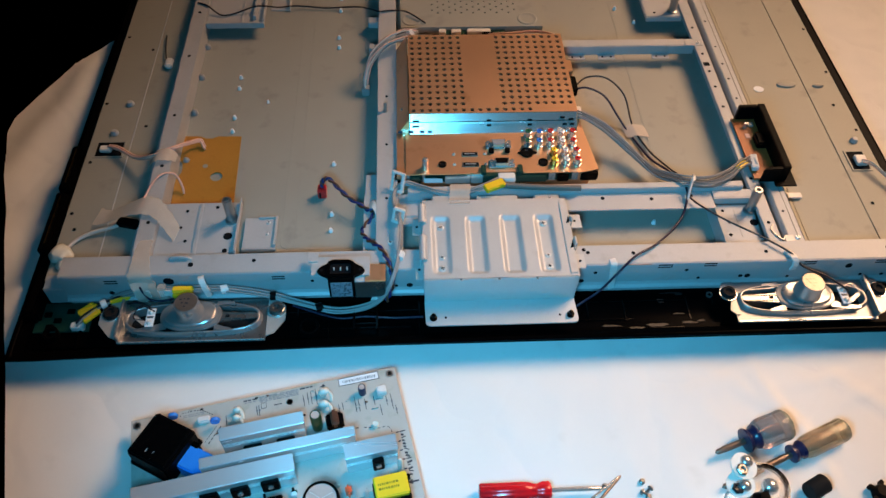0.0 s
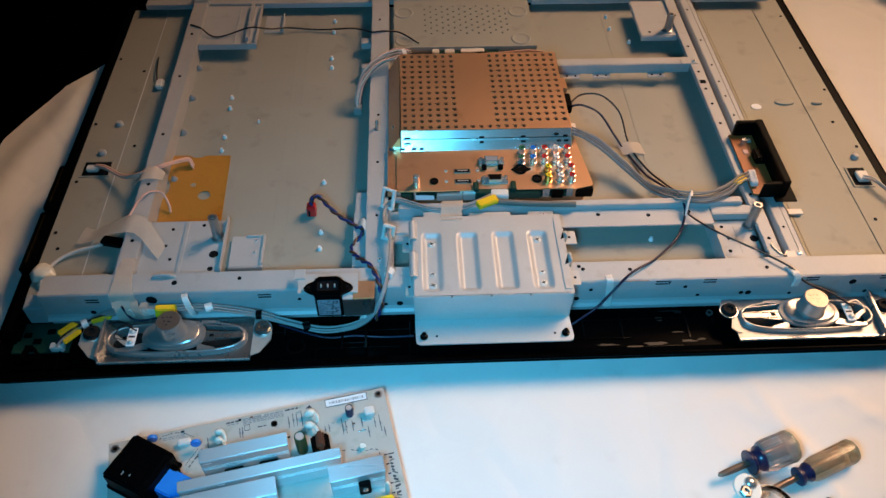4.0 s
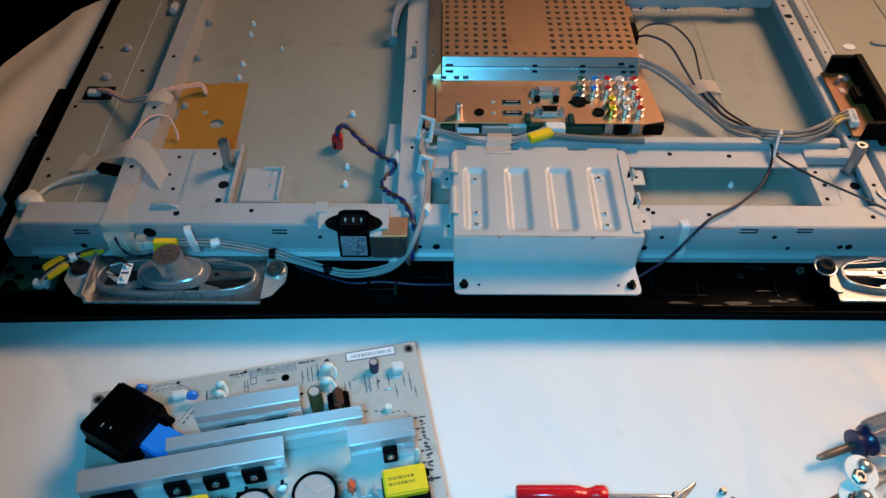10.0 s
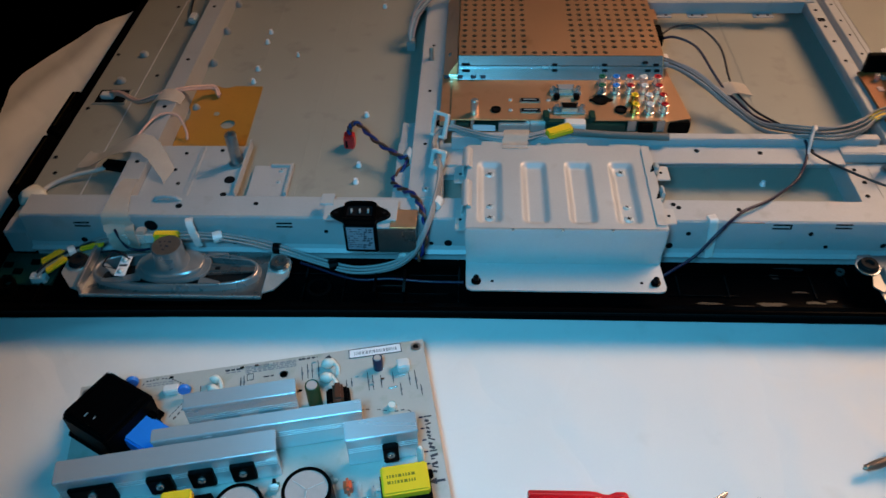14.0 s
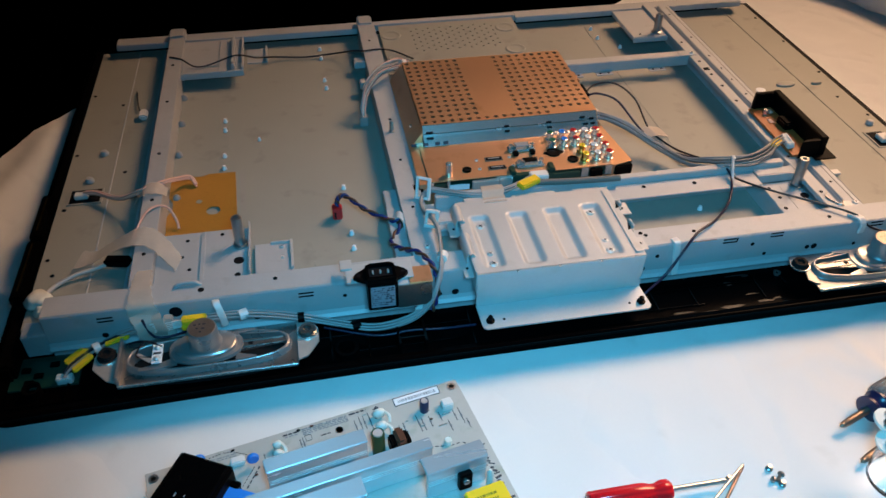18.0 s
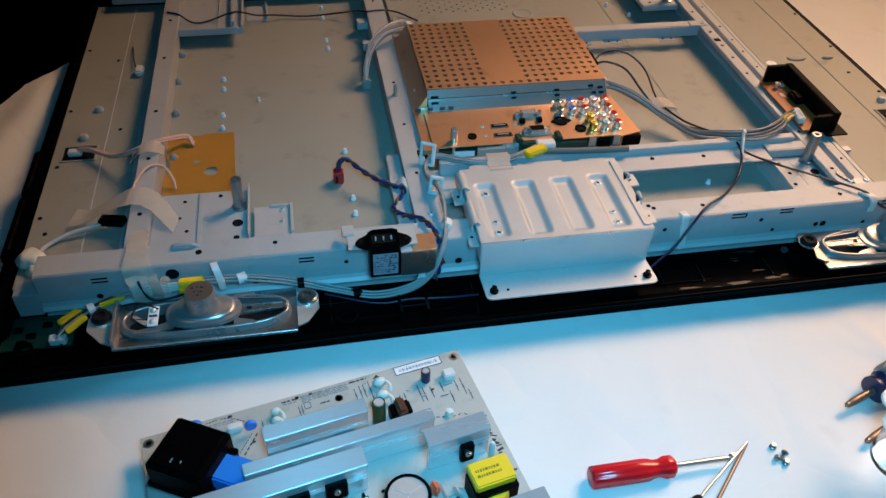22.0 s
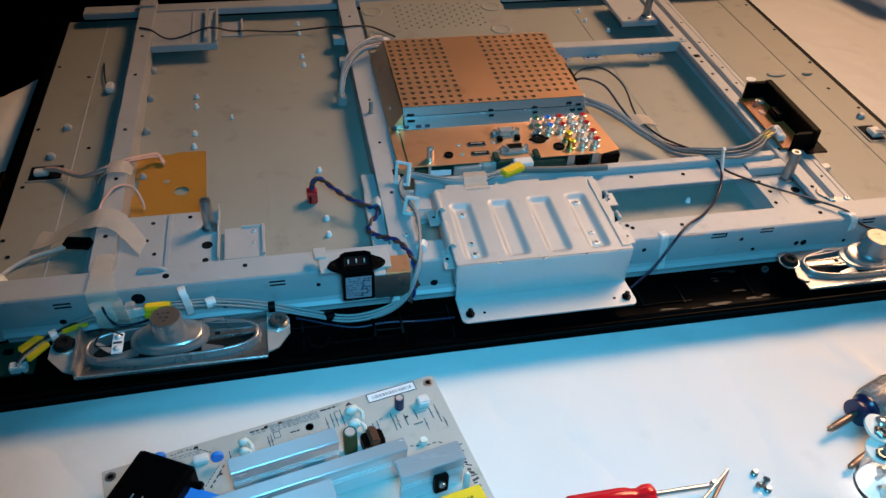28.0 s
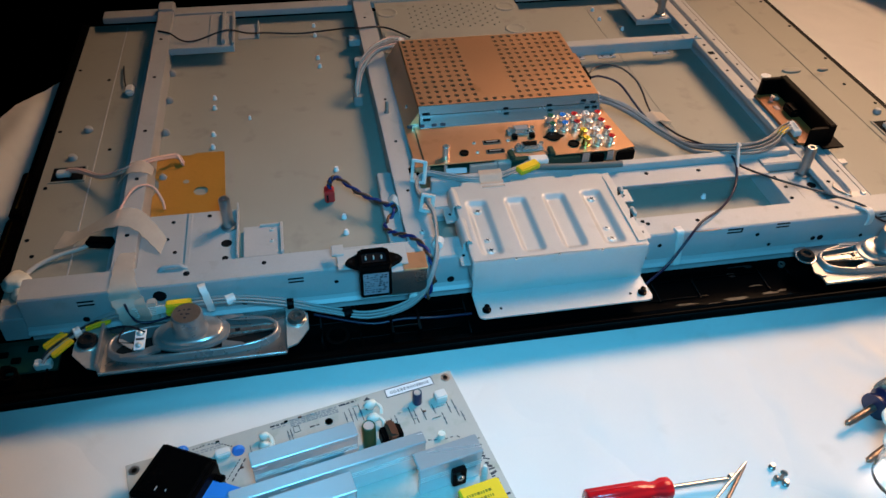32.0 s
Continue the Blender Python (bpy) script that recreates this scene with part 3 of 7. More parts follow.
for x, y, a_, b_ in ((0.186, 0.0300, 0.0050, 0.0035), (0.199, 0.0408, 0.0150, 0.0008), (0.209, 0.0395, 0.0050, 0.0020), (0.203, 0.0122, 0.0080, 0.0010), (0.176, -0.0022, 0.0160, 0.0024), (0.153, -0.0060, 0.0100, 0.0022), (0.212, 0.0002, 0.0100, 0.0018), (0.227, 0.0022, 0.0050, 0.0014), (0.282, -0.0105, 0.0140, 0.0012), (0.124, -0.0020, 0.0140, 0.0016)):
    part("glue_smear", prism([(x + (u - x) * k, y + (v - y) * k) for (u, v), k in ((q, rng.uniform(0.55, 1.1)) for q in oval(x, y, a_, b_, 16, 2.2))], 0.0158, 0.0164), SMEAR, bezel)

# ---- display panel ----
PZ = 0.041
panel = thing("display_panel", (0, 0.34, 0.0015), "dull zinc-coated steel back of a display panel", "panel")
part("centre_sheet", box(-0.412, 0.372, 0.05, 0.628, 0.018, PZ, 0.001), SHEET, panel)
part("side_sheet", prism([(-0.505, 0.062), (-0.412, 0.062), (-0.412, 0.628), (-0.505, 0.628)], 0.018, PZ - 0.0005), SHEET, panel)
part("side_sheet", prism([(0.372, 0.062), (0.457, 0.062), (0.457, 0.628), (0.372, 0.628)], 0.018, PZ - 0.0005), SHEET, panel)
part("outer_sheet", prism([(0.4585, 0.062), (0.504, 0.062), (0.504, 0.640), (0.4585, 0.640)], 0.018, PZ - 0.0005), SHEET, panel)
part("crease", box(-0.4535, -0.4522, 0.07, 0.62, PZ - 0.001, PZ + 0.0006, 0.0003), RAIL, panel)
for x in (-0.248, -0.2325):
    part("crease", box(x - 0.0004, x + 0.0004, 0.105, 0.60, PZ - 0.0015, PZ + 0.0004), SHEET, panel)
part("crease", tube([(-0.248, 0.108, PZ), (-0.2465, 0.102, PZ), (-0.240, 0.0985, PZ), (-0.234, 0.102, PZ), (-0.2325, 0.108, PZ)], 0.0005, 6), SHEET, panel)
for x in (0.214, 0.2155):
    part("crease", box(x - 0.0003, x + 0.0003, 0.17, 0.60, PZ - 0.0015, PZ + 0.0003), SHEET, panel)
for x in (-0.322,):
    part("crease", box(x - 0.0004, x + 0.0004, 0.30, 0.49, PZ - 0.0015, PZ + 0.0003), SHEET, panel)


def stud(x, y, r=0.0022, h=0.005):
    part("stud", lathe([(r * 1.25, 0), (r * 1.25, h * 0.3), (r, h * 0.45), (r * 0.85, h), (0, h * 1.1)], 12, Matrix.Translation((x, y, PZ))), PAPER, panel, smooth=40)


for x, y in ((-0.327, 0.404), (-0.3265, 0.381), (-0.326, 0.322), (-0.326, 0.296), (-0.192, 0.233), (-0.191, 0.149), (-0.191, 0.124), (-0.195, 0.491), (-0.194, 0.468),
             (-0.195, 0.587), (-0.195, 0.557), (0.1925, 0.1255), (0.222, 0.587), (0.222, 0.555), (0.245, 0.520), (-0.285, 0.352)):
    stud(x, y, 0.0022 if x != -0.285 else 0.0014)
for x, y in ((-0.381, 0.405), (-0.380, 0.333), (-0.382, 0.472), (-0.3765, 0.243)):
    part("clip", lathe([(0.0045, 0), (0.0045, 0.002), (0.0036, 0.005), (0.002, 0.0070), (0, 0.0073)], 14, Matrix.Translation((x, y, PZ))), WIREGREY, panel, smooth=50)
for x, y in ((-0.477, 0.297), (-0.468, 0.353), (0.487, 0.259)):
    b = part("button_clip", lathe([(0.005, 0), (0.005, 0.002), (0.0034, 0.005), (0.0, 0.0058)], 16, Matrix.Translation((x, y, PZ))), RAIL, panel, smooth=40)
for x, y, a, b2 in ((0.433, 0.374, 0.014, 0.007), (0.477, 0.370, 0.008, 0.0035)):
    part("embossed_tab", lathe([(1, 0), (0.95, 0.0022), (0.75, 0.003), (0, 0.003)], 20, Matrix.Translation((x, y, PZ - 0.0005)) @ Matrix.Diagonal((a, b2, 1, 1))), SHEET, panel, smooth=50)
part("white_sticker", prism(oval(0.391, 0.365, 0.007, 0.006, 18), PZ, PZ + 0.0006), PAPER, panel)
for xa, xb, ya, yb in ((-0.494, -0.461, 0.255, 0.280), (0.468, 0.490, 0.207, 0.239)):
    s = part("socket", ring_plate([(xa - .002, ya - .002), (xb + .002, ya - .002), (xb + .002, yb + .002), (xa - .002, yb + .002)], [(xa, ya), (xb, ya), (xb, yb), (xa, yb)], PZ - 0.002, PZ + 0.0008), SHEET, panel)
    part("socket_floor", box(xa, xb, ya, yb, PZ - 0.003, PZ + 0.0003), HOLESHADE, s)
    part("connector", box(xa + 0.006, xa + 0.020, ya + 0.006, yb - 0.010, PZ, PZ + 0.006, 0.001), WHITEPL, s)
for x, y in ((-0.499, 0.50), (-0.5, 0.355), (-0.497, 0.245), (-0.499, 0.16), (0.499, 0.50), (0.499, 0.40), (0.498, 0.28), (-0.46, 0.47), (-0.49, 0.135), (-0.44, 0.31), (0.497, 0.585), (0.485, 0.33), (0.47, 0.15)):
    hole((x, y, PZ), 0.0022, panel)
part("cold_cable_clip", box(-0.435, -0.425, 0.425, 0.443, PZ, PZ + 0.008, 0.002), WHITEPL, panel)
part("lead", tube([(-0.436, 0.445, PZ + 0.004), (-0.44, 0.465, PZ + 0.004), (-0.445, 0.50, PZ + 0.002)], 0.001), WIREBLACK, panel)

# ---- support frame ----
RZ = 0.068
frame_ = thing("support_frame", (0, 0.3, 0.03), "galvanised steel rails and columns riveted over the panel", "frame")
part("bottom_rail", box(-0.478, 0.482, 0.0455, 0.0725, RZ - 0.0016, RZ, 0.0006), RAIL, frame_)
part("rail_face", box(-0.478, 0.482, 0.0445, 0.0462, 0.0355, RZ - 0.0005, 0.0006), RAIL, frame_)
part("rail_foot", prism([(0.0446, 0.0358), (0.0432, 0.0322), (0.0400, 0.0298), (0.0402, 0.0286), (0.0440, 0.0305), (0.0460, 0.0356)], -0.478, 0.482, None, Matrix(((0, 0, 1, 0), (1, 0, 0, 0), (0, 1, 0, 0), (0, 0, 0, 1)))), RAIL, frame_)
part("rail_base", box(-0.478, 0.482, 0.0461, 0.0474, 0.0170, 0.0356), RAIL, frame_)
part("rail_back", box(-0.478, 0.482, 0.0712, 0.0725, 0.040, RZ - 0.0015), RAIL, frame_)
part("rail_end", box(-0.50, -0.4785, 0.044, 0.064, 0.022, 0.048, 0.001), RAIL, frame_)
for x, z in ((-0.424, 0.0595), (-0.243, 0.0610), (0.183, 0.0650), (0.235, 0.0660), (0.348, 0.0650), (0.43, 0.0650)):
    for dz in (0.0, -0.004):
        part("slot", box(x - 0.007, x + 0.007, 0.0441, 0.0449, z - 0.0008 + dz, z + 0.0008 + dz), HOLESHADE, frame_)
part("slot", box(0.1905, 0.1920, 0.0441, 0.0449, 0.0602, 0.0658), HOLESHADE, frame_)
part("scuff_line", box(0.140, 0.168, 0.0442, 0.0449, 0.0668, 0.0674), BRONZE, frame_)
for x, z, r in ((-0.291, 0.0385, .0032), (-0.283, 0.0385, .0026), (-0.207, 0.052, .002), (-0.10, 0.0395, .0036), (-0.115, 0.039, .002), (0.093, 0.0395, .0032), (0.107, 0.054, .0022), (0.210, 0.055, .0022), (0.227, 0.040, .0020), (0.275, 0.042, .0026), (0.283, 0.042, .0034), (-0.362, 0.057, .0060),
                (-0.428, 0.0385, .003), (0.395, 0.056, .004), (0.415, 0.039, .0022), (0.44, 0.039, .0022), (0.463, 0.0395, .003), (0.33, 0.039, .002)):
    hole((x, 0.0445, z), r, frame_, (0, -1, 0))
for x, y in ((-0.338, 0.058), (-0.27, 0.062), (0.15, 0.060), (0.30, 0.058), (0.44, 0.06), (0.095, 0.066), (0.099, 0.062)):
    hole((x, y, RZ), 0.0022 if x > -0.3 else 0.003, frame_)
for xa, xb, ya in ((-0.405, -0.385, 0.0725), (-0.137, -0.112, 0.0725)):
    col = part("column", box(xa, xb, ya, 0.606, RZ - 0.0016, RZ, 0.0006), RAIL, frame_)
    part("column_side", box(xa, xa + 0.0014, ya, 0.606, PZ, RZ - 0.0008), RAIL, col)
    part("column_side", box(xb - 0.0014, xb, ya, 0.606, PZ, RZ - 0.0008), RAIL, col)
part("column_flange", box(-0.4175, -0.405, 0.0725, 0.606, PZ, PZ + 0.004, 0.001), RAIL, frame_)
part("column_flange", box(-0.151, -0.137, 0.0725, 0.20, PZ, PZ + 0.016, 0.001), RAIL, frame_)
part("foot_plate", box(-0.152, -0.1060, 0.0725, 0.165, 0.0565, 0.058, 0.0005), RAIL, frame_)
part("foot_plate", box(-0.1060, -0.085, 0.117, 0.165, 0.0565, 0.058, 0.0005), RAIL, frame_)
part("foot_plate", box(-0.1060, -0.085, 0.0725, 0.0810, 0.0565, 0.058, 0.0005), RAIL, frame_)
part("foot_wall", box(-0.152, -0.1505, 0.0725, 0.165, PZ, 0.0565), RAIL, frame_)
part("foot_wall", box(-0.1075, -0.1062, 0.0810, 0.117, PZ, 0.0564), RAIL, frame_)
hole((-0.1180, 0.106, 0.0580), 0.0042, frame_)
col = part("column", box(0.309, 0.3225, 0.0725, 0.606, RZ - 0.0016, RZ, 0.0006), RAIL, frame_)
part("column_side", prism([(0.3211, PZ), (0.3225, RZ - 0.0008), (0.3239, RZ - 0.0008), (0.3300, PZ + 0.012), (0.3300, PZ)], -0.606, -0.0725, None, Matrix.Rotation(radians(90), 4, "X")), RAIL, col)
part("column_edge", box(0.3090, 0.3102, 0.085, 0.606, RZ - 0.0055, RZ - 0.0008), RAIL, col)
part("column_groove", box(0.3300, 0.3345, 0.0725, 0.606, PZ, PZ + 0.009), RAIL, col)
oc = part("outer_column", box(0.3345, 0.3520, 0.066, 0.606, RZ - 0.0065, RZ - 0.0035, 0.0008), RAIL, frame_)
part("outer_wall", box(0.3345, 0.3359, 0.0725, 0.606, PZ, RZ - 0.0066), RAIL, oc)
part("outer_slope", prism([(0.3520, RZ - 0.0035), (0.3520, RZ - 0.0065), (0.3585, PZ + 0.0005), (0.3610, PZ + 0.0005)], -0.606, -0.0728, None, Matrix.Rotation(radians(90), 4, "X")), RAIL, oc)
part("score_line", box(0.3455, 0.3461, 0.080, 0.60, RZ - 0.0036, RZ - 0.0030), SHEET, oc)
part("end_tab", box(0.3290, 0.3400, 0.0735, 0.0830, RZ - 0.0035, RZ - 0.0022, 0.0004), BRACKET, oc)
part("latch_wire", tube([(0.3190, 0.096, RZ + 0.001), (0.3150, 0.088, RZ + 0.001), (0.3235, 0.074, RZ + 0.001), (0.3290, 0.080, RZ + 0.001)], 0.0009, 6), DARKSTEEL, oc)
part("recess_shelf", box(0.2620, 0.3090, 0.1405, 0.1535, RZ - 0.0016, RZ, 0.0006), RAIL, frame_)
part("recess_wall", box(0.2620, 0.3090, 0.1390, 0.1403, 0.0580, RZ - 0.0002), RAIL, frame_)
for y in (0.10, 0.17, 0.30, 0.34, 0.372, 0.41, 0.47, 0.55):
    hole((0.3155, y, RZ), 0.0020, frame_)
    hole((0.3400, y + 0.02, RZ - 0.0035), 0.0015, frame_)
part("square_hole", box(0.3115, 0.3195, 0.384, 0.391, RZ, RZ + 0.0005), HOLESHADE, frame_)
for y in (0.12, 0.21, 0.30, 0.42, 0.52):
    hole((-0.395, y, RZ), 0.0022, frame_)
    hole((-0.125, y + 0.03, RZ), 0.0018, frame_)
screw((-0.117, 0.090, 0.058), 0.003, frame_)
screw((-0.121, 0.083, RZ), 0.003, frame_)
screw((0.3450, 0.080, RZ - 0.0035), 0.0032, frame_)
# top
part("top_bar", box(-0.482, -0.112, 0.6125, 0.636, 0.050, 0.0585, 0.001), RAIL, frame_)
part("top_bar", box(-0.112, 0.108, 0.618, 0.631, 0.050, 0.060, 0.001), RAIL, frame_)
part("top_bar", box(0.108, 0.482, 0.6125, 0.636, 0.050, 0.0585, 0.001), RAIL, frame_)
for x in (-0.395, -0.125):
    part("bar_cap", box(x - 0.011, x + 0.011, 0.603, 0.632, 0.0585, 0.0705, 0.002), RAIL, frame_)
# upper bar and its lip, right half
UB = 0.126
part("upper_bar", box(0.080, 0.2620, UB, 0.1535, 0.0644, 0.0660, 0.0006), RAIL, frame_)
part("upper_bar_back", box(0.080, 0.2600, 0.1515, 0.1528, PZ, 0.0643), RAIL, frame_)
part("upper_lip", box(-0.10, 0.300, 0.153, 0.1625, 0.052, 0.0735, 0.0008), RAIL, frame_)
part("upper_bar", box(-0.112, 0.080, 0.128, 0.153, PZ, 0.060, 0.001), RAIL, frame_)
for x, y in ((0.130, 0.1446), (0.188, 0.142), (0.236, 0.146)):
    hole((x, y, 0.0660), 0.0024, frame_)
for x in (0.125, 0.165, 0.235):
    part("lip_tab", box(x - 0.006, x + 0.006, 0.1625, 0.176, PZ + 0.008, PZ + 0.0095, 0.0004), RAIL, frame_)
for x in (0.115, 0.125, 0.155, 0.20):
    part("peg", cyl((x, 0.167, 0.05), 0.0025, 0.012, seg=10), WHITEPL, frame_)
# cross bar
cb = part("cross_bar", box(0.112, 0.309, 0.4305, 0.445, RZ - 0.0016, RZ, 0.0006), RAIL, frame_)
part("bar_face", box(0.112, 0.309, 0.4295, 0.4309, 0.0535, RZ - 0.0005), RAIL, cb)
part("bar_end", box(0.296, 0.3205, 0.4275, 0.4400, RZ, RZ + 0.0013, 0.0004), RAIL, cb)
screw((0.314, 0.433, RZ + 0.0013), 0.003, frame_)
for x in (0.142, 0.185, 0.262):
    part("hanging_tab", box(x - 0.012, x + 0.012, 0.4190, 0.4305, 0.0530, 0.0545, 0.0004), RAIL, frame_)
    hole((x - 0.006, 0.4235, 0.0545), 0.0016, frame_)
    hole((x + 0.006, 0.4235, 0.0545), 0.0016, frame_)


def post(x, y, z0, z1, r=0.0054):
    p = part("standoff_post", lathe([(r * 1.4, z0), (r * 1.4, z0 + 0.002), (r, z0 + 0.003), (r, z1 - 0.001), (r * 0.9, z1), (r * 0.5, z1), (r * 0.45, z1 - 0.004), (0, z1 - 0.004)], 18, Matrix.Translation((x, y, 0))), POSTSTEEL, frame_, "bright steel standoff post", smooth=40)


# corner plates with their posts
cp = part("corner_plate", box(-0.385, -0.2935, 0.072, 0.156, 0.058, 0.060, 0.0008), RAIL, frame_)
part("plate_rib", box(-0.3425, -0.3375, 0.075, 0.153, 0.060, 0.0622, 0.0008), RAIL, cp)
part("plate_lip", box(-0.2950, -0.2935, 0.078, 0.156, 0.060, 0.068, 0.0004), RAIL, cp)
post(-0.303, 0.128, 0.060, 0.095)
for x, y, r in ((-0.305, 0.104, 0.0052), (-0.36, 0.118, .002), (-0.356, 0.143, .002), (-0.322, 0.148, .0022), (-0.352, 0.098, .002), (-0.306, 0.083, 0.003), (-0.372, 0.132, .0018)):
    hole((x, y, 0.0600), r, frame_)
tab = part("angle_tab", box(-0.2915, -0.2530, 0.097, 0.143, PZ + 0.0036, PZ + 0.0050, 0.0005), RAIL, frame_)
part("tab_lip", box(-0.2560, -0.2530, 0.099, 0.143, PZ + 0.0050, PZ + 0.0085, 0.0005), BRACKET, tab)
part("tab_lip", box(-0.2750, -0.2560, 0.1405, 0.1430, PZ + 0.0050, PZ + 0.0075, 0.0005), BRACKET, tab)
part("tab_skirt", box(-0.2915, -0.2530, 0.0955, 0.0970, PZ, PZ + 0.0049), RAIL, tab)
screw((-0.2640, 0.135, PZ + 0.0050), 0.0026, frame_)
screw((-0.2640, 0.118, PZ + 0.0050), 0.0020, frame_)
hook = part("cable_loop", tube([(-0.362, 0.066, RZ - 0.001), (-0.358, 0.066, RZ + 0.003), (-0.345, 0.066, RZ + 0.0035), (-0.338, 0.066, RZ - 0.001)], 0.0020, 8), RAIL, frame_)
part("hook_washer", ring_plate(oval(-0.3215, 0.075, 0.005, 0.005, 18), oval(-0.3215, 0.075, 0.002, 0.002, 18), 0.060, 0.0625), RAIL, frame_)
cp = part("corner_plate", box(0.262, 0.309, 0.072, 0.138, 0.056, 0.058, 0.0008), RAIL, frame_)
part("plate_lip", box(0.2605, 0.262, 0.0735, 0.1525, PZ, RZ - 0.004, 0.0004), RAIL, cp)
post(0.304, 0.128, 0.058, 0.094)
part("plate_crease", box(0.2850, 0.2854, 0.088, 0.130, 0.0578, 0.0583), SHEET, cp)
for x, y, r in ((0.3045, 0.109, 0.005), (0.272, 0.128, .0020), (0.272, 0.091, .0022), (0.2755, 0.110, .0022)):
    hole((x, y, 0.058), r, frame_)
# top corner plates
cp = part("corner_plate", box(-0.385, -0.302, 0.5005, 0.606, 0.058, 0.060, 0.0008), RAIL, frame_)
part("plate_edge", box(-0.385, -0.302, 0.4990, 0.5030, 0.0545, 0.0635, 0.0008), RAIL, cp)
part("plate_wall", box(-0.3050, -0.302, 0.503, 0.600, 0.060, 0.0665, 0.0008), RAIL, cp)
part("plate_wall", box(-0.3185, -0.3140, 0.510, 0.600, 0.060, 0.0680, 0.0008), RAIL, cp)
part("plate_rib", box(-0.336, -0.333, 0.50, 0.60, 0.060, 0.062, 0.0008), RAIL, cp)
cp = part("corner_plate", box(0.256, 0.309, 0.503, 0.597, 0.058, 0.064, 0.0012), RAIL, frame_)
part("plate_edge", box(0.256, 0.309, 0.5015, 0.503, 0.0565, 0.0635, 0.0004), RAIL, cp)
post(0.297, 0.516, 0.064, 0.092)
hole((0.27, 0.513, 0.064), 0.002, frame_)
part("small_tab", box(-0.300, -0.271, 0.560, 0.604, PZ, PZ + 0.0015, 0.0005), RAIL, frame_)
part("small_tab_lip", box(-0.2735, -0.2710, 0.562, 0.604, PZ + 0.0015, PZ + 0.0070, 0.0005), BRACKET, frame_)
part("small_tab", box(-0.152, -0.137, 0.50, 0.515, PZ + 0.01, PZ + 0.02, 0.001), RAIL, frame_)
part("small_tab", box(-0.150, -0.137, 0.44, 0.452, PZ + 0.01, PZ + 0.02, 0.001), RAIL, frame_)
part("column_pin", lathe([(0.0036, 0), (0.0036, 0.0012), (0.0022, 0.0016), (0.0022, 0.0130), (0.0014, 0.0140), (0, 0.0140)], 12, Matrix.Translation((-0.1265, 0.302, RZ))), POSTSTEEL, frame_, smooth=40)
for y in (0.20, 0.235, 0.27, 0.30, 0.33, 0.36, 0.395):
    part("edge_slot", box(-0.1125, -0.1075, y - 0.003, y + 0.003, 0.056, 0.0585), HOLESHADE, frame_)
part("side_strip", box(-0.112, -0.1085, 0.165, 0.41, PZ, 0.056, 0.0006), RAIL, frame_)

# ---- mounting bracket ----
BT = 0.078
brk = thing("stand_bracket", (0, 0.03, 0.036), "pale pressed steel stand bracket with four sunken ribs", "bracket")
SLOTS = [(-0.0755, -0.0525), (-0.0365, -0.0125), (0.0025, 0.0275), (0.0415, 0.0645)]
part("top_plate", pressed(-0.084, 0.082, 0.0235, 0.136, BT, SLOTS, 0.029, 0.112, 0.0043, 0.0062), BRACKET, brk, smooth=60)
part("front_face", box(-0.084, 0.082, 0.0220, 0.0236, 0.0375, BT - 0.0003, 0.0005), BRACKET, brk)
f = [(-0.084, 0.0236), (-0.084, 0.019), (-0.0835, -0.004), (-0.0825, -0.0075), (-0.079, -0.0095), (0.079, -0.0095), (0.0825, -0.0075), (0.0835, -0.004), (0.082, 0.019), (0.082, 0.0236)]
part("foot_plate", prism(f, 0.0363, 0.0378), BRACKET, brk)
for x in (-0.0848, 0.0820):
    part("side_wall", box(x, x + 0.0012, 0.0236, 0.128, 0.055, BT - 0.0008), BRACKET, brk)
for x0, x1, y0, y1 in ((-0.096, -0.0848, 0.092, 0.116), (-0.0935, -0.0848, 0.030, 0.056), (0.0832, 0.098, 0.098, 0.118), (0.0832, 0.094, 0.040, 0.060)):
    t_ = part("side_tab", box(x0, x1, y0, y1, 0.0675, 0.069, 0.0005), BRACKET, brk)
    part("tab_hole", cyl(((x0 + x1) / 2, (y0 + y1) / 2, 0.069), 0.0015, 0.0004, seg=10), HOLESHADE, t_)
for y0, y1 in ((0.048, 0.082), (0.101, 0.128)):
    m_ = (y0 + y1) / 2
    part("curled_lug", ribbon([(-0.0885, m_, 0.067), (-0.0887, m_, 0.077), (-0.0872, m_, 0.0812), (-0.0838, m_, 0.0822), (-0.0808, m_, 0.0802), (-0.0795, m_, 0.0782)], y1 - y0, 0.0013, 4, (0, 1, 0)), BRACKET, brk, smooth=50)
for y0, y1 in ((0.064, 0.076), (0.100, 0.108)):
    part("edge_lug", box(0.0832, 0.0862, y0, y1, 0.066, BT + 0.004, 0.001), BRACKET, brk)
for x0, x1 in ((0.0735, 0.0818),):
    part("edge_strip", box(x0, x1, 0.027, 0.130, BT + 0.0002, BT + 0.0014, 0.0005), BRACKET, brk)
for y in (0.066, 0.102):
    part("punched_notch", prism([(0.0778, y - 0.006), (0.0817, y - 0.004), (0.0817, y + 0.006)], BT + 0.0014, BT + 0.0019), HOLESHADE, brk)
for y in (0.062, 0.098):
    part("edge_nick", box(0.0822, 0.0838, y - 0.003, y + 0.003, BT - 0.003, BT + 0.0012, 0.0004), DULLSTEEL, brk)
part("back_tab", box(-0.072, -0.040, 0.136, 0.148, 0.066, 0.074, 0.001), BRACKET, brk)
part("back_tab", box(-0.020, 0.028, 0.136, 0.147, 0.066, 0.073, 0.001), BRACKET, brk)
part("back_tab", box(0.048, 0.078, 0.134, 0.150, 0.064, 0.070, 0.001), BRACKET, brk)
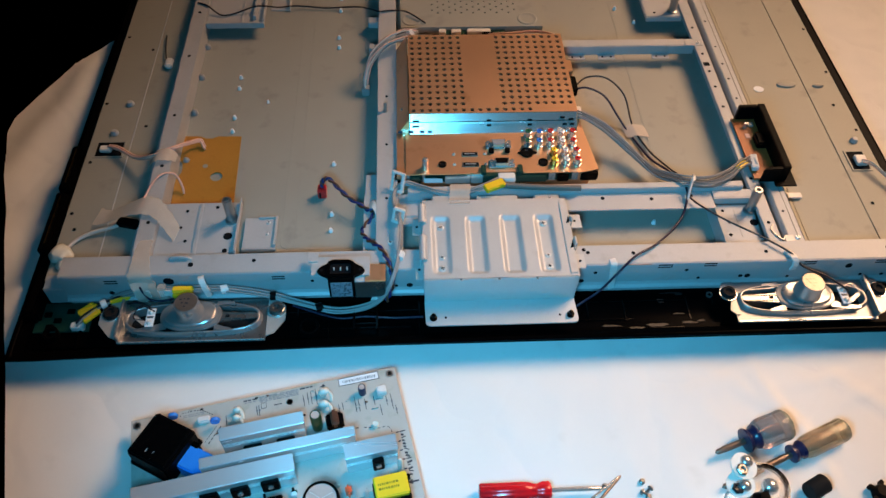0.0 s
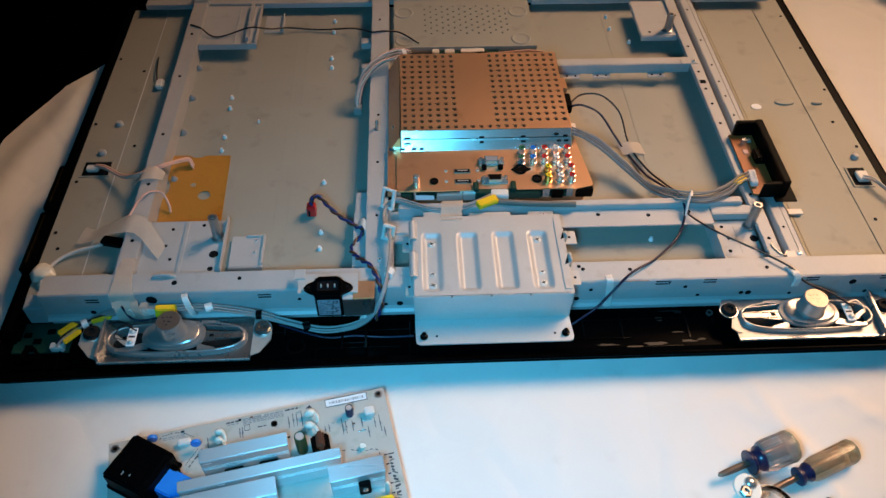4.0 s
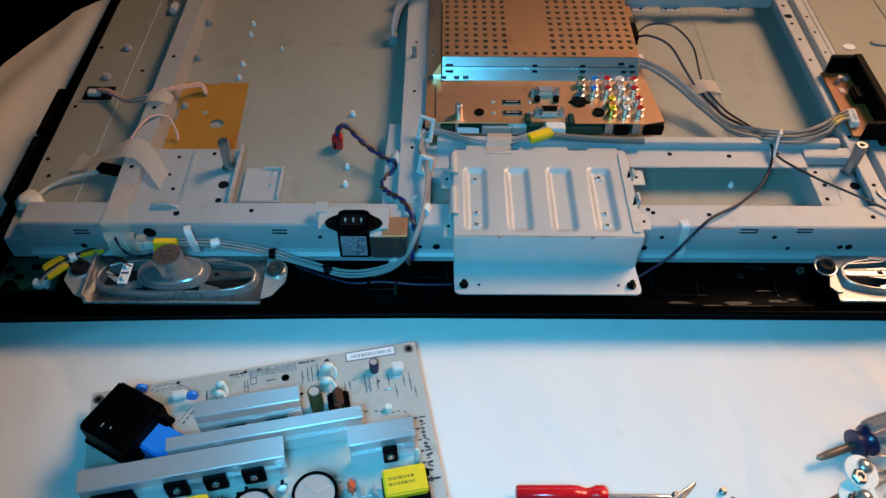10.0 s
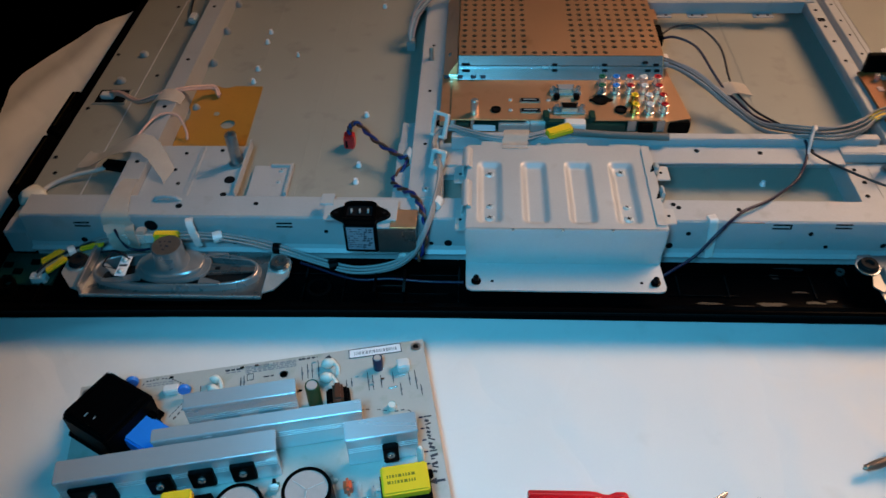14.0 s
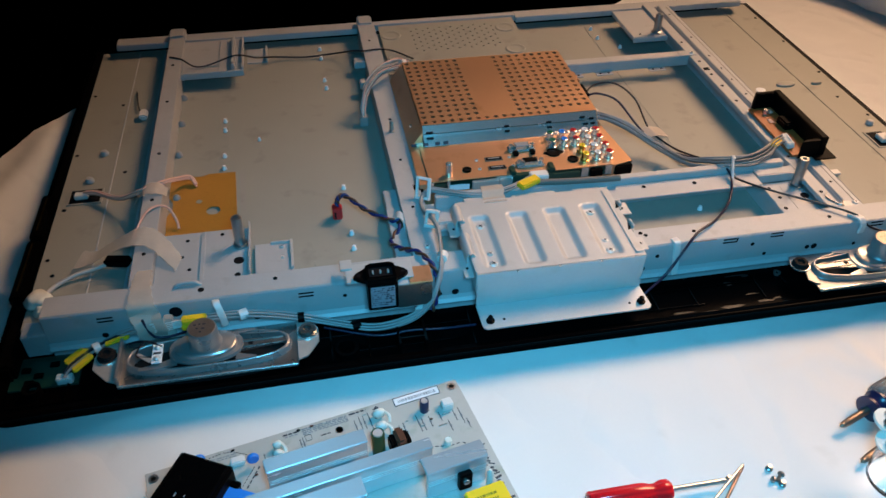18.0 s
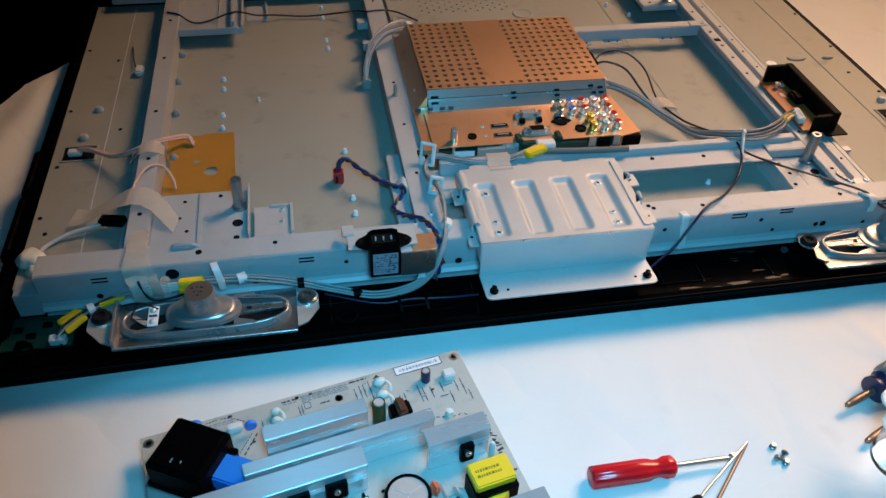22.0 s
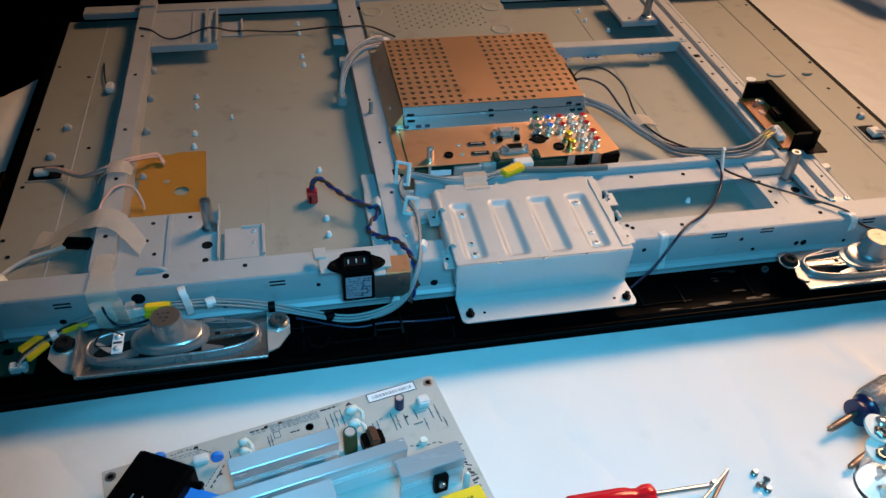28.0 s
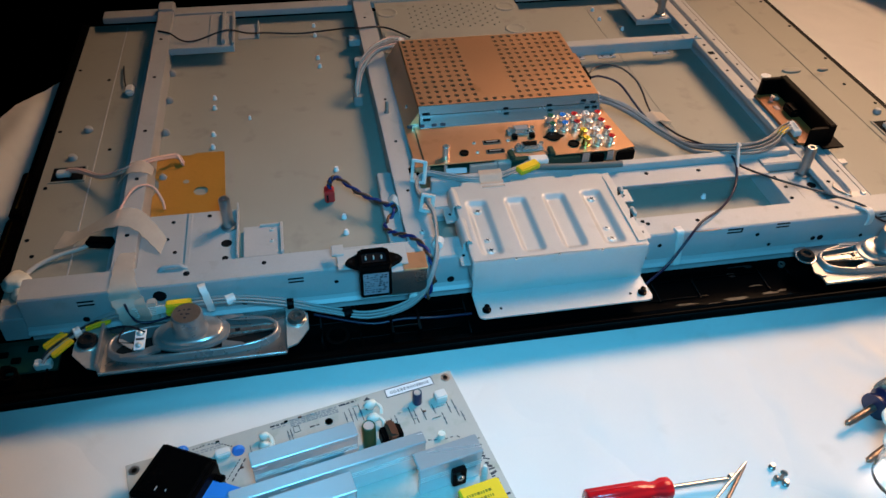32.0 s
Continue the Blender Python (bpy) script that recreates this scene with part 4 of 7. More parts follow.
screw((0.066, 0.142, 0.070), 0.0035, brk)
for x, y in ((-0.064, 0.098), (-0.064, 0.055), (-0.064, 0.040), (0.053, 0.101), (0.053, 0.055), (0.053, 0.040)):
    screw((x, y, BT - 0.0055), 0.0044 if y != 0.055 else 0.0034, brk, h=0.0026)
for x, y in ((-0.0245, 0.058), (0.015, 0.058)):
    part("pin_hole", cyl((x, y, BT - 0.0055), 0.0012, 0.0004, seg=10), HOLESHADE, brk)
for x in (-0.075, 0.075):
    s_ = part("foot_screw", lathe([(0.0042, 0), (0.0042, 0.0016), (0.0026, 0.002), (0.0024, 0.0062), (0, 0.0068)], 14, Matrix.Translation((x, 0, 0.0378))), GLOSSBLACK, brk, "black screw and washer", smooth=40)
for x in (-0.0615, 0.0635):
    part("pin_hole", cyl((x, 0.0005, 0.0378), 0.0014, 0.0004, seg=10), HOLESHADE, brk)
for x in (-0.045, -0.004, 0.037):
    part("bend_nick", box(x - 0.0012, x + 0.0012, 0.0214, 0.0226, BT - 0.0016, BT + 0.0002), CHROME, brk)

# ---- main board enclosure ----
JZ, TZ, WY, CY0, CY1 = 0.0755, 0.094, 0.2505, 0.2665, 0.424
enc = thing("main_board_enclosure", (0, 0.29, 0.041), "bare metal board enclosure tinted copper for the warm room it reflects, with perforated cover and sockets", "enclosure")
part("base_tray", box(-0.110, 0.122, 0.186, 0.428, PZ, 0.060, 0.001), COPPERTINT, enc)
part("board", box(-0.106, 0.112, 0.1815, 0.30, 0.0605, 0.0625), GREEN, enc, "green circuit board edge")
part("jack_plate", box(-0.102, 0.1055, 0.1795, WY + 0.004, JZ - 0.0012, JZ, 0.0004), COPPERTINT, enc)
for xa, xb in ((-0.102, -0.097), (-0.082, -0.079), (-0.028, -0.010), (0.028, 0.033), (0.070, 0.078), (0.098, 0.1055)):
    part("front_leg", box(xa, xb, 0.1795, 0.1807, 0.0625, JZ - 0.0010), SILVER, enc)
part("front_tab", prism([(-0.080, 0.1775), (-0.058, 0.1775), (-0.066, 0.1790), (-0.080, 0.1790)], 0.0635, 0.0700), PAPER, enc)
for x, w, m_ in ((-0.09, 0.012, GREEN), (-0.040, 0.030, DULLSTEEL), (-0.017, 0.014, DULLSTEEL), (0.050, 0.034, GREEN), (0.087, 0.014, BLACK)):
    part("board_part", box(x - w / 2, x + w / 2, 0.176, 0.1810, 0.0625, 0.0725, 0.0008), m_, enc)
part("side_flange", prism([(-0.1125, 0.180), (-0.1022, 0.180), (-0.1022, 0.245), (-0.0965, 0.252), (-0.0965, 0.262), (-0.1125, 0.262)], 0.060, JZ - 0.0020), COPPERTINT, enc)
part("side_skirt", prism([(-0.0968, TZ - 0.0006), (-0.1120, 0.0700), (-0.1125, 0.0600), (-0.0968, 0.0600)], -CY1, -0.2550, None, Matrix.Rotation(radians(90), 4, "X")), COPPERTINT, enc)
part("side_flange", prism([(0.1057, 0.180), (0.131, 0.186), (0.121, 0.268), (0.120, CY1), (0.1145, CY1), (0.1145, 0.255), (0.1057, 0.250)], 0.060, JZ - 0.0020), COPPERTINT, enc)
cover = part("cover", perforated(-0.0955, 0.113, CY0, CY1, TZ, 0.0012, 20, 14, 0.0026, lambda i, j: (i < 7 or i > 10 or (j == 0 and i < 11)) and not (j == 0 and i > 14)), COPPERTINT, enc)
# Silver crescents put the light caught by each hole's rim into the colour.
burrs = bmesh.new()
for i in range(20):
    for j in range(14):
        if (i < 7 or i > 10 or (j == 0 and i < 11)) and not (j == 0 and i > 14):
            bx, by = -0.0955 + (i + 0.5) * 0.2085 / 20, CY0 + (j + 0.5) * (CY1 - CY0) / 14
            k0 = 0.9 + 0.5 * noise.noise((i * 0.7, j * 0.7, 3.0))
            for k in range(5):
                q = [(bx + r_ * math.cos(k0 + a_ * 0.42), by + r_ * math.sin(k0 + a_ * 0.42), TZ + h_) for a_, r_, h_ in ((k, 0.0026, 0.0006), (k + 1, 0.0026, 0.0006), (k + 1, 0.0034, 0.0001), (k, 0.0034, 0.0001))]
                burrs.faces.new([burrs.verts.new(c_) for c_ in q])
part("punch_burrs", burrs, SILVER, cover, "burrs round the punched holes, silvered for the light on their rims")
part("cover_floor", box(-0.093, 0.111, CY0 + 0.002, CY1 - 0.002, 0.0875, 0.0885), INNER, enc, "board under the holes, its shade and glints put into the colour")


def front_band(z0, z1, lift, name, m_):
    """A band of the sloping front wall between two heights."""
    y0, y1 = (WY + (CY0 - WY) * (z - JZ) / (TZ - JZ) for z in (z0, z1))
    bm = bmesh.new()
    lo = [bm.verts.new((x, y - lift, z)) for x, y, z in ((-0.0955, y0, z0), (0.113, y0, z0), (0.113, y1, z1), (-0.0955, y1, z1))]
    hi = [bm.verts.new((v.co.x, v.co.y + 0.0014, v.co.z - 0.0012)) for v in lo]
    bm.faces.new(lo)
    bm.faces.new(hi)
    for k in range(4):
        bm.faces.new((lo[k], lo[(k + 1) % 4], hi[(k + 1) % 4], hi[k]))
    return part(name, bm, m_, enc, "bright tin front wall")


front_band(0.0862, TZ - 0.0003, 0.0, "cover_front", SILVER)
front_band(JZ, 0.0850, 0.0010, "cover_front", SILVER)
front_band(0.0847, 0.0864, 0.0018, "front_seam", CHROME)
for x in (0.1130,):
    sd = bmesh.new()
    prof = [(WY, JZ - 0.002), (CY0, TZ - 0.0003), (CY1, TZ - 0.0003), (CY1, JZ - 0.002)]
    q = [[sd.verts.new((x + dx, y, z)) for y, z in prof] for dx in (0, 0.0012)]
    sd.faces.new(q[0])
    sd.faces.new(q[1])
    for k in range(4):
        sd.faces.new((q[0][k], q[0][(k + 1) % 4], q[1][(k + 1) % 4], q[1][k]))
    part("cover_side", sd, COPPERTINT, enc)
part("cover_back", box(-0.0955, 0.113, CY1, CY1 + 0.0012, 0.060, TZ - 0.0002), COPPERTINT, enc)
for x, z in ((-0.088, 0.0875), (-0.088, 0.0825), (0.003, 0.0872), (0.003, 0.0828), (0.054, 0.0872), (0.054, 0.0828), (0.095, 0.0890), (0.106, 0.0872), (0.098, 0.0828), (0.107, 0.0828)):
    y = WY + (CY0 - WY) * (z - JZ) / (TZ - JZ)
    w = 0.004 if x < -0.05 else 0.0026
    part("vent_slot", box(-w, w, -0.0012, 0.0012, -0.0008, 0.0012, 0, None, Matrix.Translation((x, y - 0.0011, z)) @ Matrix.Rotation(radians(46), 4, "X")), HOLESHADE, enc)
part("cover_ledge", box(-0.106, -0.0967, 0.2535, 0.2575, 0.0735, 0.0785, 0.0008), SILVER, enc)
for x in (-0.055, -0.048, -0.041, -0.036):
    part("punched_mark", box(x - 0.0028, x + 0.0028, -0.0016, 0.0016, -0.0008, 0.0008, 0, None, Matrix.Translation((x * 0.96, 0.2504, 0.0785)) @ Matrix.Rotation(radians(46), 4, "X")), INK, enc)
part("hex_post", cyl((-0.0785, 0.1905, JZ - 0.004), 0.0038, 0.0195, seg=12, bev=0.0008), CHROME, enc, "bright hollow pillar", smooth=40)


def rca(x, y, ring):
    b_ = part("phono_socket", lathe([(0.0050, 0), (0.0050, 0.0015), (0.0042, 0.0018), (0.0042, 0.0095), (0.0032, 0.0098), (0.0030, 0.004), (0, 0.004)], 14, Matrix.Translation((x, y, JZ))), CHROME if ring is not YELLOW else BRASS, enc, smooth=40)
    part("colour_ring", ring_plate(oval(x, y, 0.0035, 0.0035, 12), oval(x, y, 0.0014, 0.0018, 12), JZ + 0.0086, JZ + 0.0104), ring, b_)


for k, ring in enumerate((GREENFILM, BLUE, RED, WHITEPL, RED)):
    rca(0.0505 + 0.0138 * k, 0.2415, ring)
    rca(0.0485 + 0.0140 * k, 0.2255, ring)
for k, ring in enumerate((YELLOW, WHITEPL, RED)):
    rca(0.0785 + 0.0138 * k, 0.2090, ring)
    rca(0.0772 + 0.0140 * k, 0.1930, ring)


def dsub(x, y, z):
    s_ = part("monitor_socket", box(x - 0.0155, x + 0.0155, y - 0.0062, y + 0.0062, z, z + 0.002, 0.0008), CHROME, enc)
    part("shell", prism([(x - 0.0088, y + 0.0048), (x + 0.0088, y + 0.0048), (x + 0.0074, y - 0.0048), (x - 0.0074, y - 0.0048)], z + 0.002, z + 0.0068), CHROME, s_)
    part("pin_block", prism([(x - 0.0078, y + 0.0039), (x + 0.0078, y + 0.0039), (x + 0.0066, y - 0.0039), (x - 0.0066, y - 0.0039)], z + 0.0068, z + 0.0073), BLACK if y < 0.21 else PALEINK, s_)
    for sx in (-1, 1):
        part("hex_nut", cyl((x + sx * 0.0125, y, z + 0.002), 0.0026, 0.005, seg=6), CHROME, s_)


dsub(0.0125, 0.2265, JZ)
dsub(0.0140, 0.1945, JZ)
part("socket_shroud", box(-0.010, 0.036, 0.1735, 0.1815, 0.0625, 0.0765, 0.001), GREEN, enc)
part("shroud_label", box(0.003, 0.024, 0.1725, 0.1736, 0.0635, 0.0735, 0.0003), PAPER, enc)
for x in (-0.009, 0.035):
    part("shroud_post", box(x - 0.003, x + 0.003, 0.176, 0.190, JZ, JZ + 0.005, 0.001), GREEN, enc)
for y in (0.2120, 0.1945):
    s_ = part("digital_socket", box(-0.0335, -0.0135, y - 0.0036, y + 0.0036, JZ, JZ + 0.0012, 0.0004), DARKSTEEL, enc)
    part("opening", box(-0.0322, -0.0148, y - 0.0027, y + 0.0027, JZ + 0.0012, JZ + 0.0015), HOLESHADE, s_)
    part("tongue", box(-0.030, -0.017, y - 0.0005, y + 0.0009, JZ + 0.0015, JZ + 0.0019), DULLSTEEL, s_)
    for x in (-0.043, -0.005):
        screw((x, y + 0.001, JZ), 0.0021, enc, h=0.0014)
for x, y, r in ((-0.0575, 0.1955, 0.0050), (0.0465, 0.2130, 0.0081), (0.0645, 0.1960, 0.0062)):
    s_ = part("round_socket", ring_plate(oval(x, y, r, r, 18), oval(x, y, r * 0.62, r * 0.62, 18), JZ, JZ + 0.0018), BLACK, enc)
    part("socket_core", cyl((x, y, JZ), r * 0.58, 0.001, seg=14), PALEINK if r > 0.008 else HOLESHADE, s_)
part("socket_ears", prism(oval(0.0470, 0.2130, 0.0120, 0.0040, 18, 1.6), JZ, JZ + 0.0012), BLACK, enc)
for x in (0.0030, 0.0225):
    part("black_peg", box(x - 0.0030, x + 0.0030, 0.2125, 0.2190, JZ, JZ + 0.005, 0.0008), BLACK, enc)
part("corner_block", box(0.1090, 0.1300, 0.179, 0.198, 0.060, 0.0725, 0.0012), BLACK, enc, "black plastic corner block")
part("edge_connector", box(0.1145, 0.124, 0.318, 0.345, 0.0735, 0.086, 0.001), BLACK, enc)
part("edge_connector", box(0.1145, 0.122, 0.352, 0.376, 0.0735, 0.088, 0.001), COPPERTINT, enc)
part("side_post", cyl((-0.1045, 0.290, 0.0735), 0.0025, 0.008, seg=10), CHROME, enc)
part("side_block", box(-0.120, -0.108, 0.178, 0.190, 0.058, 0.068, 0.001), BLACK, enc)

# ---- shield plate above ----
sh = thing("shield_plate", (0, 0.55, 0.041), "perforated zinc shield plate with four pressed dishes", "shield plate")
part("plate", perforated(-0.063, 0.068, 0.516, 0.602, 0.058, 0.0012, 15, 12, 0.0017, lambda i, j: (i + j) % 2 == 0 and j > 0), SHEET, sh)
for b_ in ((-0.105, -0.063, 0.494, 0.617), (0.068, 0.102, 0.494, 0.617), (-0.063, 0.068, 0.602, 0.617), (-0.063, 0.068, 0.494, 0.516)):
    part("plate_border", box(*b_, 0.0565, 0.058), SHEET, sh)
# Black slab paints the shade seen through the shield's holes.
part("plate_floor", box(-0.10, 0.10, 0.50, 0.615, PZ, PZ + 0.003), HOLESHADE, sh)
part("plate_edge", box(-0.105, 0.102, 0.4925, 0.494, PZ, 0.058), SHEET, sh)
part("edge_lip", box(-0.105, -0.060, 0.482, 0.4925, 0.0465, 0.048, 0.0004), SHEET, sh)
part("edge_lip", box(0.048, 0.100, 0.484, 0.4925, 0.0465, 0.048, 0.0004), SHEET, sh)
for x, y in ((-0.090, 0.582), (0.083, 0.582), (-0.089, 0.510), (0.081, 0.510)):
    part("pressed_dish", lathe([(0.0150, 0.0), (0.0140, 0.0014), (0.0126, 0.0016), (0.0112, 0.0008), (0.0070, 0.0003), (0, 0.0003)], 24, Matrix.Translation((x, y, 0.0579))), SHEET, sh, smooth=60)
part("board_strip", box(-0.050, 0.046, 0.482, 0.4925, 0.050, 0.0525), GREEN, sh, "green circuit board strip")
for x, w in ((-0.045, 0.01), (-0.025, 0.014), (0.008, 0.034)):
    part("connector", box(x - w / 2, x + w / 2, 0.480, 0.489, 0.0525, 0.058, 0.0008), WHITEPL, sh)
part("connector", box(0.012, 0.03, 0.474, 0.481, 0.050, 0.058, 0.001), BLACK, sh)

# ---- power inlet ----
DZ = 0.009
inl = thing("power_inlet", (-0.172, 0.036, 0.024), "black mains inlet with a label on a metal bracket", "mains inlet")
part("bracket", box(-0.205, -0.1425, 0.030, 0.056, 0.0690, 0.0705, 0.0004), BRACKET, inl)
part("bracket_tab", box(-0.209, -0.198, 0.048, 0.062, 0.0695, 0.072, 0.0005), BRACKET, inl)
fl = [(-0.1985, 0.034), (-0.1955, 0.0305), (-0.188, 0.0265), (-0.186, 0.0235), (-0.160, 0.0235), (-0.158, 0.0265), (-0.1505, 0.0305), (-0.1475, 0.034), (-0.1505, 0.0385), (-0.158, 0.0430), (-0.160, 0.0455), (-0.186, 0.0455), (-0.188, 0.0430), (-0.1955, 0.0385)]
part("flange", prism(fl, 0.0705, 0.0745), BLACK, inl)
fr = part("socket_wall", ring_plate([(-0.1865, 0.0245), (-0.1595, 0.0245), (-0.1595, 0.0425), (-0.1640, 0.0452), (-0.182, 0.0452), (-0.1865, 0.0425)],
                                    [(-0.1840, 0.0265), (-0.1620, 0.0265), (-0.1620, 0.0405), (-0.1655, 0.0428), (-0.1805, 0.0428), (-0.1840, 0.0405)], 0.0745, 0.0785), GLOSSBLACK, inl)
part("socket_floor", box(-0.184, -0.162, 0.0265, 0.0425, 0.0745, 0.0752), HOLESHADE, inl)
for x in (-0.180, -0.173, -0.166):
    part("pin", box(x - 0.0006, x + 0.0006, 0.0330, 0.0360, 0.0750, 0.0782, 0.0003), ZINC, inl)
for x in (-0.1935, -0.1525):
    part("ear_hole", cyl((x, 0.0345, 0.0745), 0.0017, 0.0004, seg=12), HOLESHADE, inl)
part("body", box(-0.1865, -0.1585, 0.0215, 0.0445, 0.0405, 0.0708, 0.001), BLACK, inl)
lb = part("rating_label", box(-0.1840, -0.1615, 0.0210, 0.0216, 0.0445, 0.0695), LABELBLUE, inl, "slate blue rating label with unreadable print")
rnd = random.Random(21)
for k in range(9):
    z, x = 0.0680 - k * 0.0025, -0.1832
    while x < -0.1632:
        w = rnd.choice((0.0010, 0.0016, 0.0026)) if x < -0.172 else rnd.choice((0.0016, 0.0028))
        h = 0.0006 if x < -0.172 else 0.0013
        if rnd.random() < 0.78 and x + w < -0.1622:
            part("print_mark", box(x, x + w, 0.0206, 0.0211, z - h, z), INK, lb)
        x += w + 0.0009
fb = part("filter_box", box(-0.1585, -0.1265, 0.0235, 0.0445, 0.038, 0.0665, 0.0008), FILTERSTEEL, inl)
part("filter_edge", box(-0.1585, -0.1478, 0.0232, 0.0450, 0.0665, 0.0680, 0.0004), BRACKET, inl)
part("filter_top", box(-0.1475, -0.1255, 0.023, 0.046, 0.0665, 0.0685, 0.0004), COPPERTINT, inl, "tan board on top")

for o in inl.children_recursive:
    for v in o.data.vertices:
        v.co.z += DZ

# ---- loudspeakers ----


def speaker(s):
    """A long oval loudspeaker on its plate; s = -1 or 1 mirrors it."""
    cx, cy, z = (-0.3335, 0.008, 0.0355) if s < 0 else (0.338, 0.0140, 0.0355)
    sp = thing("loudspeaker", (cx, cy, 0.016), "bare oval loudspeaker on a bright steel plate", "loudspeaker", "loudspeakers along the bezel")
    X = lambda u: cx + s * u

    def poly(pts):
        return [(X(u), cy + v) for u, v in pts]
    # plate with upturned edges and pointed ears; u grows outwards
    n = 32
    hole_ = oval(cx, cy - 0.001, 0.0696, 0.0180, n, 2.7)
    outer = [(cx + 0.0785 * max(-1, min(1, 1.6 * math.cos(2 * math.pi * k / n))), cy - 0.0005 + 0.0255 * max(-1, min(1, 1.6 * math.sin(2 * math.pi * k / n)))) for k in range(n)]
    # Left and right plates are one steel, toned for the light on each.
    part("plate", ring_plate(outer, hole_, z - 0.0012, z), DARKSTEEL if s < 0 else RIGHTSPEAKERSTEEL, sp)
    part("plate_edge", box(cx - 0.078, cx + 0.078, cy - 0.0275, cy - 0.0255, z - 0.003, z + 0.0005, 0.0006), CHROME, sp)
    for e in (-1, 1):
        u0, u1 = (0.0785, 0.101) if e > 0 else (-0.0785, -0.098)
        outline = [(u0, -0.024), (u0 + e * 0.009, -0.020), (u1, -0.004), (u1, 0.010), (u0 + e * 0.010, 0.026), (u0, 0.024)]
        if s > 0 and e < 0:
            outline = [(-0.0785, -0.019), (-0.084, -0.013), (-0.080, 0.000), (-0.079, 0.013), (-0.089, 0.0165), (-0.0855, 0.0235), (-0.0740, 0.0245), (-0.0740, -0.019)]
        ear = part("mounting_ear", prism(poly(outline), z + 0.0005, z + 0.0018), DULLSTEEL if s < 0 else RIGHTSPEAKERSTEEL, sp)
        gx = X(-0.0815) if s > 0 and e < 0 else X((u0 + u1) / 2)
        part("rubber_grommet", lathe([(0.0088, 0), (0.0088, 0.0020), (0.0066, 0.0030), (0.0076, 0.0042), (0.0068, 0.0056), (0.0040, 0.0056), (0.0034, 0.0030), (0, 0.0030)], 18, Matrix.Translation((gx, cy + 0.009, z + 0.0018))), RUBBER if s > 0 or e > 0 else FILTERSTEEL, ear, smooth=40)
        part("grommet_washer", ring_plate(oval(gx, cy + 0.009, 0.0100, 0.0100, 18), oval(gx, cy + 0.009, 0.007, 0.007, 18), z + 0.0016, z + 0.0030), CHROME, ear)
    bend = part("bent_fin", box(min(X(0.076), X(0.079)), max(X(0.076), X(0.079)), cy - 0.025, cy + 0.026, z - 0.001, z + 0.009, 0.0006), BASKET, sp)
    # basket: a raised oval ring on legs, one long spoke inwards, the black cone below
    def loop(a_, b_, n_=44):
        return oval(cx, cy - 0.001, a_, b_, n_, 2.7)
    part("cone", prism(loop(0.0712, 0.0196), z - 0.014, z - 0.0065), RUBBER, sp)
    wall = bmesh.new()
    prof = [(0.0735, 0.0212, 0.0000), (0.0726, 0.0204, 0.0012), (0.0722, 0.0200, 0.0050), (0.0715, 0.0194, 0.0060), (0.0702, 0.0184, 0.0063), (0.0690, 0.0176, 0.0058), (0.0686, 0.0172, 0.0048), (0.0684, 0.0170, -0.0066)]
    rings = [[wall.verts.new((x, y, z + h)) for x, y in loop(a_, b_)] for a_, b_, h in prof]
    for p, q in zip(rings, rings[1:]):
        for k in range(44):
            wall.faces.new((p[k], p[(k + 1) % 44], q[(k + 1) % 44], q[k]))
    part("basket_ring", wall, BASKET, sp, smooth=50)
    arm = part("basket_spoke", prism(poly([(-0.0690, -0.0036), (-0.0690, 0.0022), (-0.0500, 0.0034), (-0.0290, 0.0052), (-0.0290, -0.0078), (-0.0500, -0.0056)]), z + 0.0050, z + 0.0070), DARKSTEEL, sp)
    for v0, v1 in ((-0.0052, -0.0040), (0.0016, 0.0028)):
        part("spoke_flange", box(min(X(-0.066), X(-0.030)), max(X(-0.066), X(-0.030)), cy + v0, cy + v1, z + 0.0068, z + 0.0080, 0.0004), DARKSTEEL, arm)
    part("spoke_hole", box(X(-0.037) - 0.0022, X(-0.037) + 0.0022, cy - 0.0026, cy + 0.0006, z + 0.0070, z + 0.0074), HOLESHADE, arm)
    part("spoke_pin", tube([(X(-0.064), cy + 0.0095, z + 0.0062), (X(-0.045), cy + 0.0105, z + 0.0070), (X(-0.030), cy + 0.0118, z + 0.0074)], 0.0008, 6), BASKET, sp, smooth=50)
    part("basket_arm", prism(poly([(0.0270, -0.0060), (0.0270, -0.0150), (0.0450, -0.0185), (0.0600, -0.0178), (0.0600, -0.0150), (0.0440, -0.0120)]), z + 0.0050, z + 0.0070), BASKET, sp)
    part("basket_arm", prism(poly([(-0.0240, -0.0105), (-0.0240, -0.0180), (-0.0420, -0.0190), (-0.0420, -0.0160)]), z + 0.0050, z + 0.0068), BASKET, sp)
    part("basket_arm", prism(poly([(-0.0240, 0.0130), (-0.0240, 0.0190), (-0.0420, 0.0180), (-0.0420, 0.0158)]), z + 0.0050, z + 0.0068), BASKET, sp)
    mx, my = cx + s * 0.002, cy + 0.001
    mp_ = bmesh.new()
    prof = [(0.0322, 0.0185, 0.0045), (0.0330, 0.0192, 0.0062), (0.0318, 0.0183, 0.0085), (0.0275, 0.0164, 0.0092), (0.0268, 0.0160, 0.0118), (0.0250, 0.0150, 0.0128)]
    rings = [[mp_.verts.new((x, y, z + h)) for x, y in oval(mx, my, a_, b_, 40, 2.4)] for a_, b_, h in prof]
    for p, q in zip(rings, rings[1:]):
        for k in range(40):
            mp_.faces.new((p[k], p[(k + 1) % 40], q[(k + 1) % 40], q[k]))
    mp_.faces.new(rings[-1])
    part("magnet_plate", mp_, BASKET, sp, smooth=35)
